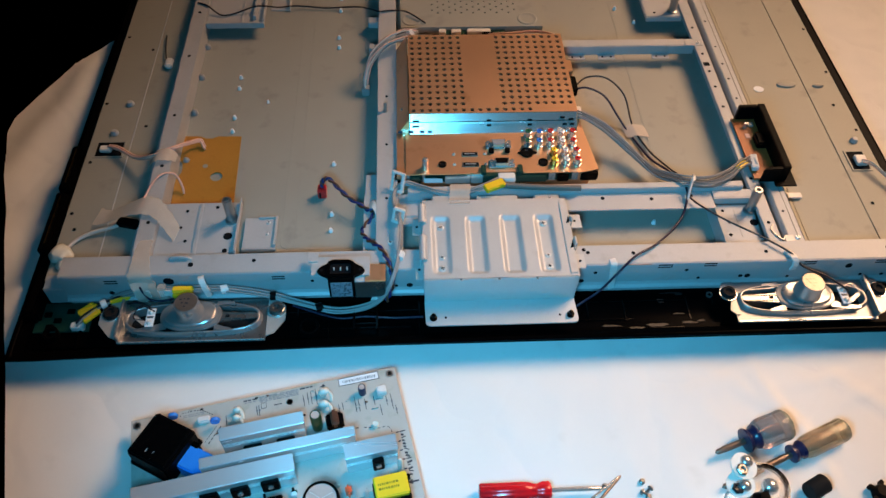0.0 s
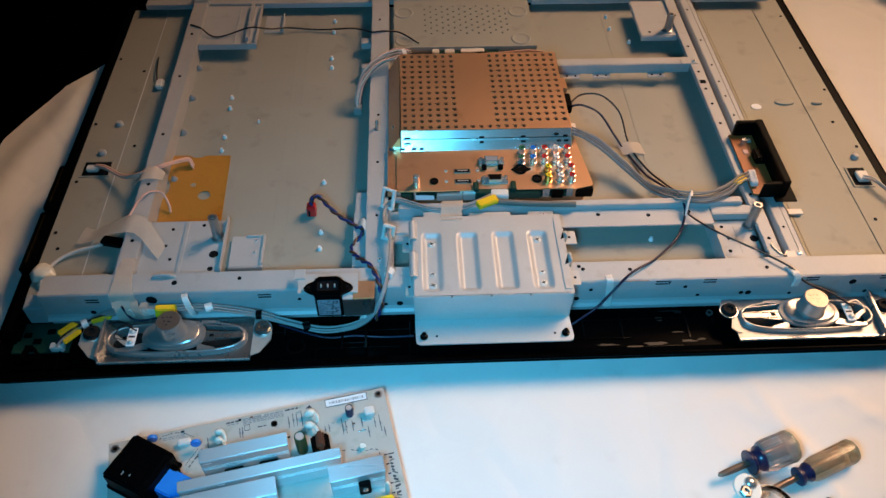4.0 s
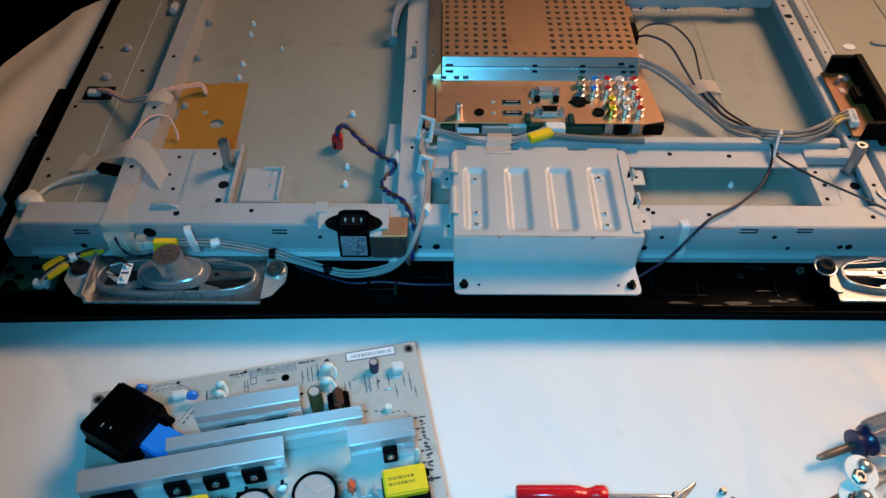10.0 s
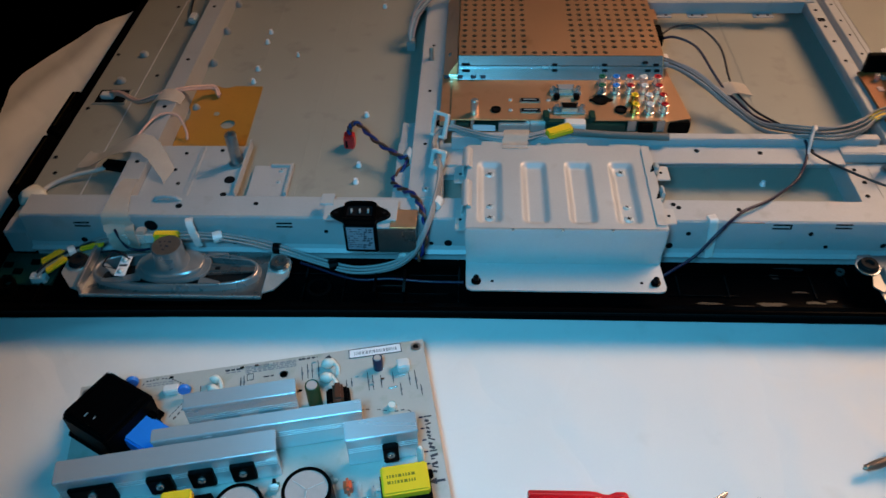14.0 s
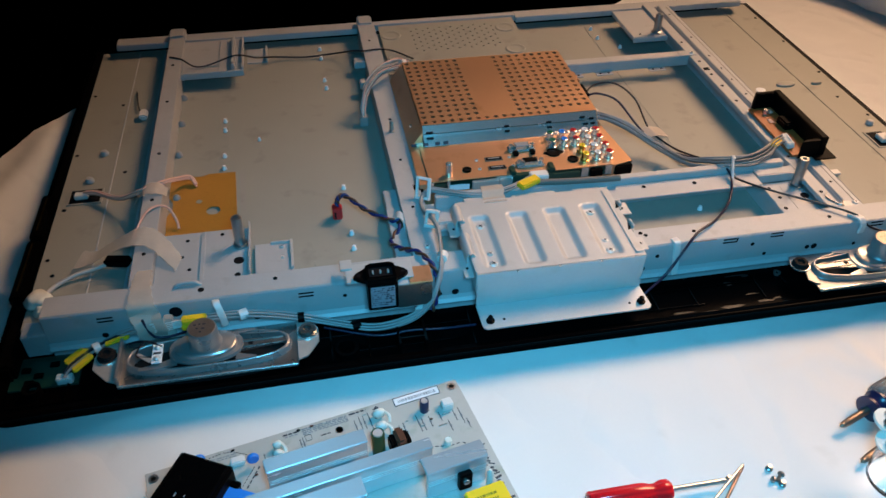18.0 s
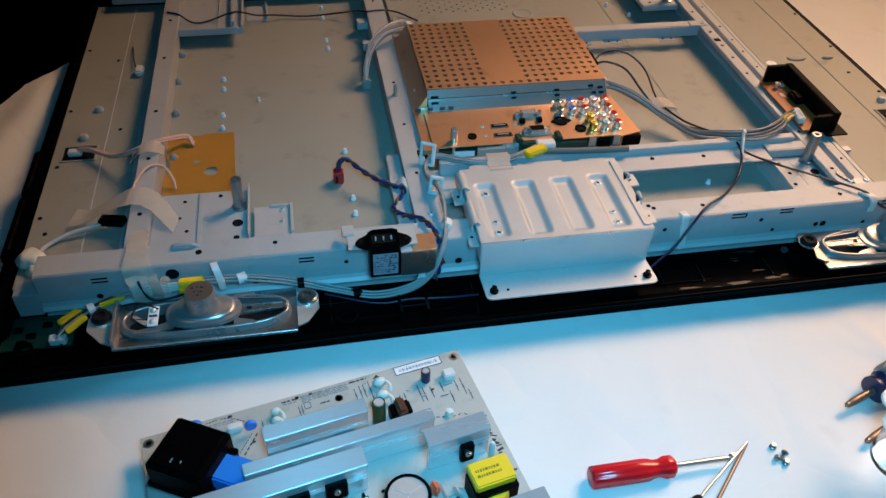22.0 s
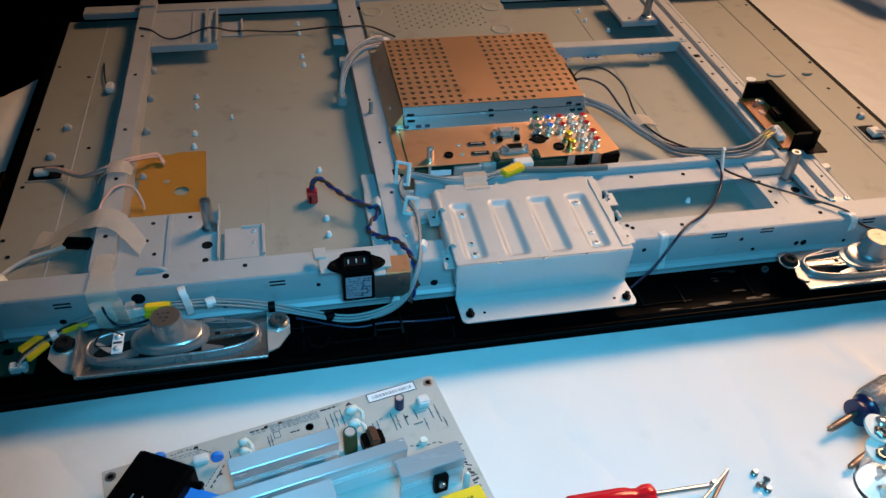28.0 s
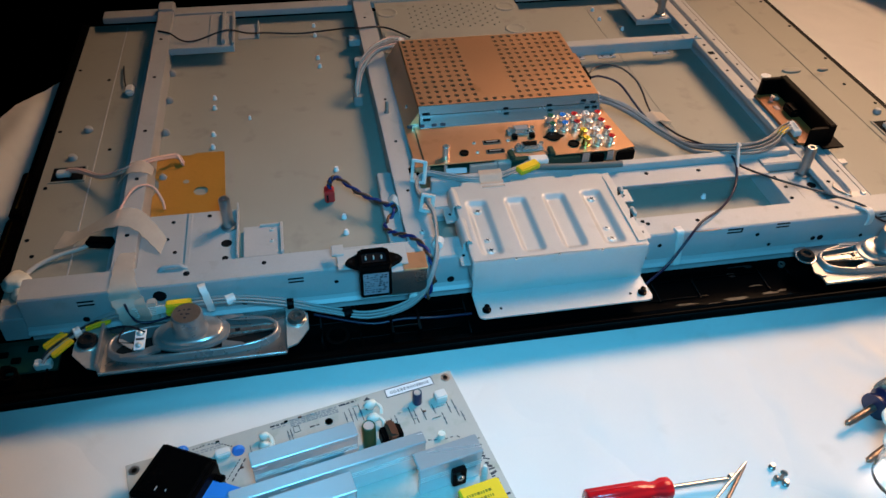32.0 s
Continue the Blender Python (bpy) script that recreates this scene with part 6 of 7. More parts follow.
def nylon_saddle(label, base, top, half, bar):
    """An upright nylon loop: two legs and a flat bridge, from base to top."""
    base, top, side = Vector(base), Vector(top), Vector(half)
    sd = thing("nylon_saddle", tuple(base), label, "cable clip", "nylon ties")
    up = (top - base).normalized()
    fore = side.normalized().cross(up)

    def bar_of(p, q, w, d):
        ax = (q - p).normalized()
        wide = fore.cross(ax)
        m_ = Matrix((ax, wide, fore)).transposed().to_4x4()
        return box(0, (q - p).length, -w / 2, w / 2, -d / 2, d / 2, 0.0008, None, Matrix.Translation(p) @ m_)
    part("leg", bar_of(base - side, top - side, bar * 0.8, bar * 1.3), WHITEPL, sd)
    part("leg", bar_of(base + side, top + side, bar, bar * 1.3), WHITEPL, sd)
    part("bridge", bar_of(top - side * 1.25 - up * 0.0010, top + side * 1.3 - up * 0.0010, bar * 0.9, bar * 1.45), WHITEPL, sd)
    part("foot", bar_of(base - side * 1.3, base + side * 1.3, bar * 0.8, bar * 2.0), WHITEPL, sd)
    return sd


nylon_saddle("stocky white nylon saddle on the mid column", (-0.1125, 0.112, 0.0705), (-0.1095, 0.117, 0.0860), (0.0050, -0.0022, 0.0), 0.0036)
nylon_saddle("tall white nylon saddle below the enclosure corner", (-0.1130, 0.160, 0.0705), (-0.1095, 0.172, 0.0885), (0.0058, -0.0030, 0.0), 0.0036)
nylon_clip("white nylon tie round the grey bundle", [(0.240, 0.167, 0.078), (0.238, 0.158, 0.083), (0.234, 0.148, 0.080), (0.230, 0.136, 0.069)], 0.0034)
nylon_clip("white nylon tie at the front rail", [(0.1245, 0.052, 0.0695), (0.1255, 0.0435, 0.0695), (0.1270, 0.0425, 0.055), (0.1275, 0.0380, 0.0315)], 0.0034)
nylon_clip("milky nylon clip over the loudspeaker wires", [(0.323, 0.058, 0.0695), (0.327, 0.046, 0.0725), (0.330, 0.041, 0.066), (0.329, 0.040, 0.056)], 0.0034)
nylon_clip("small white clip behind the enclosure", [(-0.092, 0.462, 0.05), (-0.092, 0.458, 0.070), (-0.088, 0.450, 0.076)], 0.0030)

# ---- power supply board ----
TL = Matrix.Translation((-0.3840, -0.1020, 0.0)) @ Matrix.Rotation(radians(11.4), 4, "Z")
B0 = 0.0195
psu = thing("power_supply_board", (-0.26, -0.18, 0.0), "pale power supply circuit board crowded with parts", "circuit board")


def pb(name, bm, m_, parent=None, label="", smooth=None):
    bmesh.ops.transform(bm, matrix=TL, verts=bm.verts)
    return part(name, bm, m_, parent or psu, label, smooth)


def bx(u0, u1, v0, v1, z0, z1, bev=0.0004, turn=0.0):
    if turn:
        c = Matrix.Translation(((u0 + u1) / 2, -(v0 + v1) / 2, 0))
        return box(-(u1 - u0) / 2, (u1 - u0) / 2, -(v1 - v0) / 2, (v1 - v0) / 2, B0 + z0, B0 + z1, bev, None, c @ Matrix.Rotation(radians(turn), 4, "Z"))
    return box(u0, u1, -v1, -v0, B0 + z0, B0 + z1, bev)


def can(u, v, r, z0, z1, seg=20):
    h = z1 - z0
    return lathe([(r, 0), (r, h - 0.001), (r * 0.93, h), (r * 0.86, h - 0.0004), (0, h - 0.0004)], seg, Matrix.Translation((u, -v, B0 + z0)))


BW, BH = 0.271, 0.285
pb("board", bx(0, BW, 0, BH, -0.0016, 0, 0.0003), PCB)
for u, v in ((0.006, 0.007), (BW - 0.0065, 0.0065), (0.006, BH - 0.007), (BW - 0.007, BH - 0.007)):
    h_ = pb("mounting_hole", ring_plate([(x, -y) for x, y in oval(u, v, 0.0042, 0.0042, 16)], [(x, -y) for x, y in oval(u, v, 0.0022, 0.0022, 16)], B0, B0 + 0.0004), POSTSTEEL)
    pb("hole_floor", can(u, v, 0.0022, 0, 0.0003, 12), HOLESHADE, h_)
for u in (0.02, 0.14, 0.26):
    for v in (0.02, 0.26):
        pb("solder_leg", cyl((u, -v, 0.0009), 0.0012, B0 - 0.0025, seg=8), DULLSTEEL)


def heatsink(u0, u1, v0, v1, fins=3):
    """A bent aluminium heat sink: flat top, upright with grooves on its front."""
    h_ = pb("heat_sink", bx(u0, u1, v0, v1, 0.0305, 0.034, 0.0006), ALU, None, "brushed aluminium heat sink")
    pb("upright", bx(u0 + 0.0005, u1 - 0.0005, v1 - 0.0045, v1 - 0.0006, 0.0005, 0.0304, 0.0004), ALU, h_)
    for k in range(fins):
        z = 0.0235 - 0.0022 * (k + 1)
        pb("groove", bx(u0 + 0.001, u1 - 0.001, v1 - 0.00075, v1 - 0.00045, z, z + 0.0004, 0), DULLSTEEL, h_)
    return h_


def transistor(u, v, w=0.014):
    t_ = pb("transistor", bx(u - w / 2, u + w / 2, v + 0.003, v + 0.0085, 0.006, 0.0245, 0.0008), BLACK)
    pb("fixing_screw", lathe([(0.0028, 0), (0.0026, 0.0016), (0, 0.002)], 12, Matrix.Translation((u, -(v + 0.0085), B0 + 0.017)) @ Matrix.Rotation(radians(90), 4, "X")), CHROME, t_)


heatsink(0.090, 0.171, 0.0465, 0.0600)
heatsink(0.070, 0.217, 0.0735, 0.0840)
heatsink(0.008, 0.156, 0.088, 0.1055)
heatsink(0.203, 0.254, 0.0905, 0.1065)
heatsink(0.185, 0.269, 0.1655, 0.1800)
for u in (0.118, 0.150):
    pb("clip_on_chip", bx(u - 0.009, u + 0.009, 0.0600, 0.0640, 0.004, 0.014, 0.001), BLACK)
transistor(0.030, 0.0995, 0.030)
for u in (0.075, 0.103, 0.131):
    transistor(u, 0.1005, 0.0165)
transistor(0.2335, 0.1035, 0.011)
for u in (0.203, 0.2195, 0.2355, 0.2525):
    transistor(u, 0.1785, 0.011)
# big black transformer, set askew
bt = pb("choke", bx(0.0135, 0.0595, 0.0245, 0.0705, 0.010, 0.0345, 0.002, 50), BLACK, None, "large black choke set askew")
pb("top_step", bx(0.0165, 0.0565, 0.0285, 0.0665, 0.0345, 0.0362, 0.001, 50), GLOSSBLACK, bt)
ASKEW = Matrix.Translation((0.0365, -0.0475, B0)) @ Matrix.Rotation(radians(50), 4, "Z")
pb("skirt", box(-0.0248, 0.0248, -0.0248, 0.0248, 0.0085, 0.0125, 0.0012, None, ASKEW), BLACK, bt)
for a in (-0.0195, 0.0195):
    pb("edge_rib", box(-0.0200, 0.0200, a - 0.0010, a + 0.0010, 0.0340, 0.0372, 0.0005, None, ASKEW), BLACK, bt)
pb("core", bx(0.0165, 0.0565, 0.0265, 0.0665, 0.0005, 0.012, 0.002, 50), GLOSSBLACK, bt)
pb("print_mark", bx(0.022, 0.0255, 0.0540, 0.0550, 0.0362, 0.0365, 0, 50), PALEINK, bt)
pb("print_mark", bx(0.029, 0.031, 0.0580, 0.0588, 0.0362, 0.0365, 0, 50), PALEINK, bt)
pb("side_lip", bx(0.057, 0.0625, 0.036, 0.060, 0.004, 0.024, 0.001, 50), GLOSSBLACK, bt)
pb("film_capacitor", bx(0.053, 0.077, 0.054, 0.084, 0.0005, 0.023, 0.0015, 50), BLUE)
pb("film_capacitor", bx(0.028, 0.047, 0.120, 0.131, 0.0005, 0.014, 0.0015, -4), BLUE)
pb("film_capacitor", bx(0.010, 0.032, 0.166, 0.178, 0.0005, 0.014, 0.0015, -4), BLUE)
for u, v in ((0.0434, 0.0084), (0.0839, 0.0230)):
    pb("disc_capacitor", lathe([(0.0045, 0), (0.0052, 0.0018), (0.0045, 0.0036)], 16, Matrix.Translation((u, -v, B0 + 0.0105)) @ Matrix.Rotation(radians(90), 4, "X")), BLUE, smooth=60)
# capacitors
for u, v in ((0.1310, 0.1415), (0.1755, 0.1370)):
    c_ = pb("electrolytic_capacitor", lathe([(0.0172, 0), (0.0172, 0.0300), (0.0165, 0.0322), (0.0144, 0.0322), (0.0142, 0.0305), (0, 0.0305)], 28, Matrix.Translation((u, -v, B0))), GLOSSBLACK, None, "fat black electrolytic capacitor", 40)
    pb("can_top", lathe([(0.0142, 0), (0.0142, 0.0314), (0, 0.0314)], 28, Matrix.Translation((u, -v, B0))), CAPTOP, c_)
    for a in (0.3, 2.4, 4.5):
        pb("vent_groove", box(0.001, 0.012, -0.0003, 0.0003, B0 + 0.0312, B0 + 0.0318, 0, None, Matrix.Translation((u, -v, 0)) @ Matrix.Rotation(a, 4, "Z")), ZINC, c_)
    pb("sleeve_print", bx(u - 0.006, u + 0.003, v + 0.0150, v + 0.0188, 0.012, 0.030, 0.0008), SKY, c_)


def yellow_transformer(u0, u1, v0, v1, pad):
    t_ = pb("transformer", bx(u0 - pad, u1 + pad, v0 + 0.002, v1 + 0.004, 0.0005, 0.022, 0.001), BLACK, None, "transformer wrapped in yellow tape")
    pb("yellow_wrap", bx(u0, u1, v0, v1, 0.020, 0.0285, 0.0012), YELLOW, t_)
    pb("winding", lathe([(0.012, 0), (0.0125, 0.006), (0.0115, 0.014)], 20, Matrix.Translation(((u0 + u1) / 2, -(v1 - 0.004), B0 + 0.004))), YELLOW, t_)
    rnd_ = random.Random(int(u0 * 1000))
    tall = v1 - v0 > 0.03
    for row in range(2):
        p = 0.004
        while p < min(max(u1 - u0, v1 - v0), 0.026) - 0.003:
            w_ = rnd_.choice((0.0009, 0.0014, 0.0022))
            if tall:
                cu = (u0 + u1) / 2 + 0.002 - 0.0045 * row
                pb("print_bar", bx(cu, cu + 0.0020, v0 + 0.010 + p, v0 + 0.010 + p + w_, 0.0285, 0.0288, 0), OLIVEINK, t_)
            else:
                cv = v0 + 0.0075 + 0.0045 * row
                pb("print_bar", bx(u0 + p, u0 + p + w_, cv, cv + 0.0020, 0.0285, 0.0288, 0), OLIVEINK, t_)
            p += w_ + 0.0009


yellow_transformer(0.079, 0.0995, 0.1205, 0.167, 0.012)
yellow_transformer(0.2245, 0.2565, 0.127, 0.1485, 0.001)
yellow_transformer(0.118, 0.150, 0.186, 0.205, 0.004)
# toroid
t_ = bmesh.new()
R_, r_ = 0.0110, 0.0070
vs = [[t_.verts.new((0.020 + (R_ + r_ * math.cos(b)) * math.cos(a), -(0.149 + 0.6 * 0) + (R_ + r_ * math.cos(b)) * math.sin(a) * 0.9, B0 + 0.011 + r_ * 1.4 * math.sin(b))) for b in [2 * math.pi * k / 12 for k in range(12)]] for a in [2 * math.pi * k / 48 for k in range(48)]]
for i in range(48):
    for j in range(12):
        t_.faces.new((vs[i][j], vs[(i + 1) % 48][j], vs[(i + 1) % 48][(j + 1) % 12], vs[i][(j + 1) % 12]))
to = pb("toroid_choke", t_, ENAMEL, None, "copper-wound toroid choke", 80)
for k in range(36):
    a = 2 * math.pi * k / 36
    ringp = [(0.020 + (R_ + 0.0074 * math.cos(b)) * math.cos(a), -0.149 + (R_ + 0.0074 * math.cos(b)) * math.sin(a) * 0.9, B0 + 0.011 + 0.0074 * 1.4 * math.sin(b)) for b in [2 * math.pi * q / 10 for q in range(11)]]
    pb("turn", tube(ringp, 0.0007, 5, 1), ENAMEL, to)
pb("tie", bx(0.017, 0.022, 0.133, 0.166, 0.002, 0.0215, 0.002), WHITEPL, to)
pb("coil_former", bx(0.003, 0.010, 0.113, 0.130, 0.0005, 0.018, 0.002, 20), RUBBER)
pb("film_part", bx(0.056, 0.069, 0.138, 0.152, 0.0005, 0.016, 0.003, -15), GREENFILM)
# small parts of the upper strip
lb = pb("barcode_label", bx(0.2105, 0.2525, 0.0012, 0.0097, 0, 0.0004, 0), PAPER, None, "white barcode label")
rnd = random.Random(4)
u = 0.2145
while u < 0.248:
    w_ = rnd.choice((0.0005, 0.0008, 0.0013))
    pb("bar", bx(u, u + w_, 0.0042, 0.0072, 0.0004, 0.0006, 0), PALEINK, lb)
    u += w_ + rnd.choice((0.0005, 0.0009))
for a, b_, c, d in ((0.2105, 0.2525, 0.0009, 0.0015), (0.2105, 0.2525, 0.0094, 0.0100), (0.2102, 0.2108, 0.0009, 0.0100), (0.2522, 0.2528, 0.0009, 0.0100)):
    pb("border", bx(a, b_, c, d, 0.0004, 0.0006, 0), INK, lb)
for u, v, s_ in ((0.1938, 0.0147, 0.0058), (0.1917, 0.0286, 0.0056), (0.1055, 0.0150, 0.0042), (0.1040, 0.0240, 0.0046)):
    bm = bmesh.new()
    bmesh.ops.create_icosphere(bm, subdivisions=2, radius=1)
    for q in bm.verts:
        d_ = 1 + 0.35 * noise.noise(q.co * 1.5 + Vector((u * 300, v * 300, 0)))
        q.co = Vector((u, -v, B0 + 0.005)) + Vector((q.co.x * s_, q.co.y * s_ * 0.7, q.co.z * 0.005)) * d_
    g_ = pb("glued_connector", bm, CREAM, None, "white connector set in glue", 80)
    pb("tail", tube([(u + s_ * 0.7, -v, B0 + 0.006), (u + s_ * 1.2, -v - 0.006, B0 + 0.006), (u + s_ * 1.1, -v - 0.010, B0 + 0.002)], 0.0016, 6), CREAM, g_)
c_ = pb("electrolytic_capacitor", can(0.182, 0.0500, 0.0055, 0, 0.027), DARKGREEN, None, "small green electrolytic capacitor", 40)
pb("can_top", can(0.182, 0.0500, 0.0043, 0.0265, 0.0274, 16), CAPTOP, c_)
c_ = pb("electrolytic_capacitor", can(0.2325, 0.0225, 0.0040, 0, 0.013), NAVY, None, "small dark electrolytic capacitor", 40)
pb("can_top", can(0.2325, 0.0225, 0.0031, 0.0125, 0.0134, 14), CAPTOP, c_)
tr = pb("small_transformer", bx(0.191, 0.2085, 0.045, 0.058, 0.0005, 0.014, 0.0015), BLACK)
pb("winding", bx(0.196, 0.2040, 0.043, 0.060, 0.008, 0.0180, 0.002), WIREBROWN, tr)
pb("white_socket", bx(0.2470, 0.2570, 0.022, 0.031, 0, 0.008, 0.001), WHITEPL)
pb("white_socket", bx(0.066, 0.078, 0.014, 0.021, 0, 0.006, 0.001), WHITEPL)
pb("bead", can(0.239, 0.062, 0.0032, 0, 0.005, 12), CREAM)
pb("red_varistor", bx(0.198, 0.204, 0.121, 0.131, 0.001, 0.013, 0.0022), ORANGE)
pb("red_resistor", bx(0.151, 0.163, 0.163, 0.1685, 0.001, 0.006, 0.002), ORANGE)
pb("red_resistor", bx(0.076, 0.084, 0.182, 0.187, 0.001, 0.006, 0.002), ORANGE)
for u, v in ((0.208, 0.128), (0.217, 0.133)):
    pb("diode", bx(u - 0.0018, u + 0.0018, v - 0.007, v + 0.007, 0.001, 0.0045, 0.0012), DULLSTEEL)
pb("green_film", bx(0.142, 0.170, 0.1715, 0.1755, 0.0005, 0.004, 0.001), GREENFILM)
pb("white_blob", lathe([(0.0028, 0), (0.0028, 0.016), (0.0012, 0.021), (0, 0.0212)], 12, Matrix.Translation((0.254, -0.112, B0))), CREAM, None, "", 50)
pb("chip_beside", bx(0.2555, 0.2610, 0.121, 0.126, 0, 0.006, 0.0008), BLACK)
for u, v in ((0.196, 0.195), (0.212, 0.200), (0.229, 0.199), (0.245, 0.1955), (0.258, 0.192)):
    c_ = pb("electrolytic_capacitor", can(u, v, 0.0066, 0, 0.022), WIREBROWN if u < 0.25 else WHITEPL, None, "", 40)
    pb("can_top", can(u, v, 0.0052, 0.0215, 0.0224, 16), CHROME, c_)
for u, v, m_ in ((0.065, 0.112, BLUE), (0.118, 0.118, DULLSTEEL), (0.150, 0.116, DULLSTEEL), (0.047, 0.157, WHITEPL), (0.111, 0.160, NAVY), (0.172, 0.172, CREAM), (0.181, 0.184, NAVY), (0.105, 0.176, BLACK), (0.060, 0.175, DULLSTEEL), (0.268, 0.185, BLACK), (0.045, 0.185, BLACK)):
    pb("small_part", bx(u - 0.003, u + 0.003, v - 0.0025, v + 0.0025, 0.0005, 0.006, 0.001), m_)
# printed lines: dotted borders, part outlines, rows of fine print and the marks down the right edge
rnd = random.Random(12)


def dotted(path, pitch, size=0.0007):
    """Printed dashes along a broken line on the board."""
    for (ua, va), (ub, vb) in zip(path, path[1:]):
        ln = math.hypot(ub - ua, vb - va)
        turn_ = -math.degrees(math.atan2(vb - va, ub - ua))
        for k in range(max(1, int(ln / pitch))):
            f = (k + 0.5) * pitch / ln
            u, v = ua + (ub - ua) * f, va + (vb - va) * f
            pb("dash", bx(u - pitch * 0.3, u + pitch * 0.3, v - size / 2, v + size / 2, 0, 0.0003, 0, turn_ or 0.01), INK)


def fine_print(u0, u1, v, tall, m_):
    """One row of unreadable print: word-long bars with gaps."""
    u = u0
    while u < u1:
        w_ = min(rnd.uniform(0.0015, 0.0060), u1 - u)
        pb("print_bar", bx(u, u + w_, v, v + tall, 0, 0.0003, 0), m_)
        u += w_ + rnd.uniform(0.0007, 0.0014)


dotted([(0.205, 0.0585), (0.2135, 0.0594), (0.2266, 0.0610), (0.2395, 0.0655), (0.2500, 0.0650), (0.2535, 0.0690), (0.2535, 0.1600)], 0.0046)
dotted([(0.0480, 0.0075), (0.0500, 0.0040), (0.0620, 0.0030), (0.0700, 0.0045), (0.0820, 0.0130)], 0.0026)
dotted([(0.0880, 0.0260), (0.0720, 0.0460)], 0.0046, 0.0011)
dotted([(0.0840, 0.0250), (0.0690, 0.0430)], 0.0030, 0.0006)
for v in (0.0065, 0.0085):
    fine_print(0.0510, 0.0720, v, 0.0008, PALEINK)
for v in (0.0030, 0.0048, 0.0066, 0.0084):
    fine_print(0.1280, 0.1680, v, 0.0010, PALEINK)
fine_print(0.1120, 0.1260, 0.0036, 0.0014, INK)
fine_print(0.1130, 0.1250, 0.0062, 0.0010, PALEINK)
fine_print(0.1700, 0.1850, 0.0026, 0.0014, INK)
fine_print(0.1420, 0.1500, 0.0150, 0.0010, INK)
pb("arrow_mark", prism([(0.1905, -0.0060), (0.1945, -0.0028), (0.1965, -0.0060)], B0, B0 + 0.0003), INK)
for u0, u1, v0, v1 in ((0.129, 0.134, 0.0105, 0.0165), (0.190, 0.196, 0.0105, 0.0150)):
    for a_, b_, c_, d_ in ((u0, u1, v0, v0 + 0.0004), (u0, u1, v1, v1 + 0.0004), (u0, u0 + 0.0004, v0, v1), (u1, u1 + 0.0004, v0, v1)):
        pb("part_outline", bx(a_, b_, c_, d_, 0, 0.0003, 0), INK)
for u, v, ln in ((0.1240, 0.0130, 0.010), (0.1265, 0.0120, 0.012), (0.1720, 0.0110, 0.013), (0.1765, 0.0090, 0.014), (0.1800, 0.0090, 0.014), (0.1850, 0.0070, 0.018), (0.0930, 0.0160, 0.013), (0.2060, 0.0300, 0.009), (0.2100, 0.0290, 0.008),
                 (0.2230, 0.0250, 0.018), (0.2265, 0.0290, 0.014), (0.2330, 0.0300, 0.012), (0.2425, 0.0290, 0.010), (0.2475, 0.0400, 0.012), (0.2550, 0.0310, 0.012), (0.2600, 0.0300, 0.018), (0.2630, 0.0440, 0.010)):
    pb("silkscreen_line", bx(u, u + 0.0006, v, v + ln, 0, 0.0003, 0), INK)
    pb("silkscreen_line", bx(u - 0.0004, u + 0.0014, v + ln * 0.4, v + ln * 0.6, 0, 0.0002, 0), PALEINK)
for u, v in ((0.2290, 0.0240), (0.2380, 0.0430), (0.2450, 0.0330)):
    pb("wire_link", bx(u, u + 0.0075, v, v + 0.0010, 0.0003, 0.0012, 0.0002), CHROME)
for k in range(15):
    v = 0.0735 + k * 0.0033
    w_ = rnd.choice((0.0030, 0.0045, 0.0055))
    pb("edge_mark", bx(0.2615, 0.2615 + w_, v, v + rnd.choice((0.0010, 0.0016, 0.0020)), 0, 0.0003, 0, rnd.choice((0.01, 14, -22, -30))), INK)
    if k % 3 == 0:
        pb("edge_mark", bx(0.2575, 0.2605, v, v + 0.0012, 0, 0.0003, 0), NAVY)
pb("round_hole", can(0.158, 0.0155, 0.0034, 0, 0.0004, 14), HOLESHADE)
pb("arrow_mark", prism([(0.257, -0.128), (0.263, -0.1255), (0.263, -0.1272), (0.269, -0.1272), (0.269, -0.1290), (0.263, -0.1290), (0.263, -0.1305)], B0, B0 + 0.0003), INK)
for k in range(40):
    u, v = 0.012 + 0.25 * rnd.random(), 0.108 + 0.16 * rnd.random()
    pb("solder_part", bx(u - 0.0016, u + 0.0016, v - 0.001, v + 0.001, 0, 0.002 + 0.003 * rnd.random(), 0.0004), rnd.choice((DULLSTEEL, BLACK, NAVY, CHROME, WHITEPL)))
for k in range(70):
    u, v = 0.010 + 0.25 * rnd.random(), rnd.choice((0.109 + 0.015 * rnd.random(), 0.125 + 0.15 * rnd.random(), 0.152 + 0.06 * rnd.random()))
    w_, h_ = rnd.choice(((0.0022, 0.0011), (0.0012, 0.0024), (0.0030, 0.0016), (0.0014, 0.0014)))
    pb("chip_part", bx(u - w_, u + w_, v - h_, v + h_, 0, 0.0015 + 0.004 * rnd.random() ** 2, 0.0004), rnd.choice((BLACK, BLACK, WIREBROWN, DULLSTEEL, DARKGREEN, CREAM, ORANGE)))
for k in range(44):
    u, v = 0.010 + 0.25 * rnd.random(), 0.108 + 0.165 * rnd.random()
    if k % 2:
        pb("silkscreen_line", bx(u, u + 0.005 + 0.010 * rnd.random(), v, v + 0.0005, 0, 0.0003, 0), INK)
    else:
        pb("silkscreen_line", bx(u, u + 0.0005, v, v + 0.004 + 0.008 * rnd.random(), 0, 0.0003, 0), PALEINK)
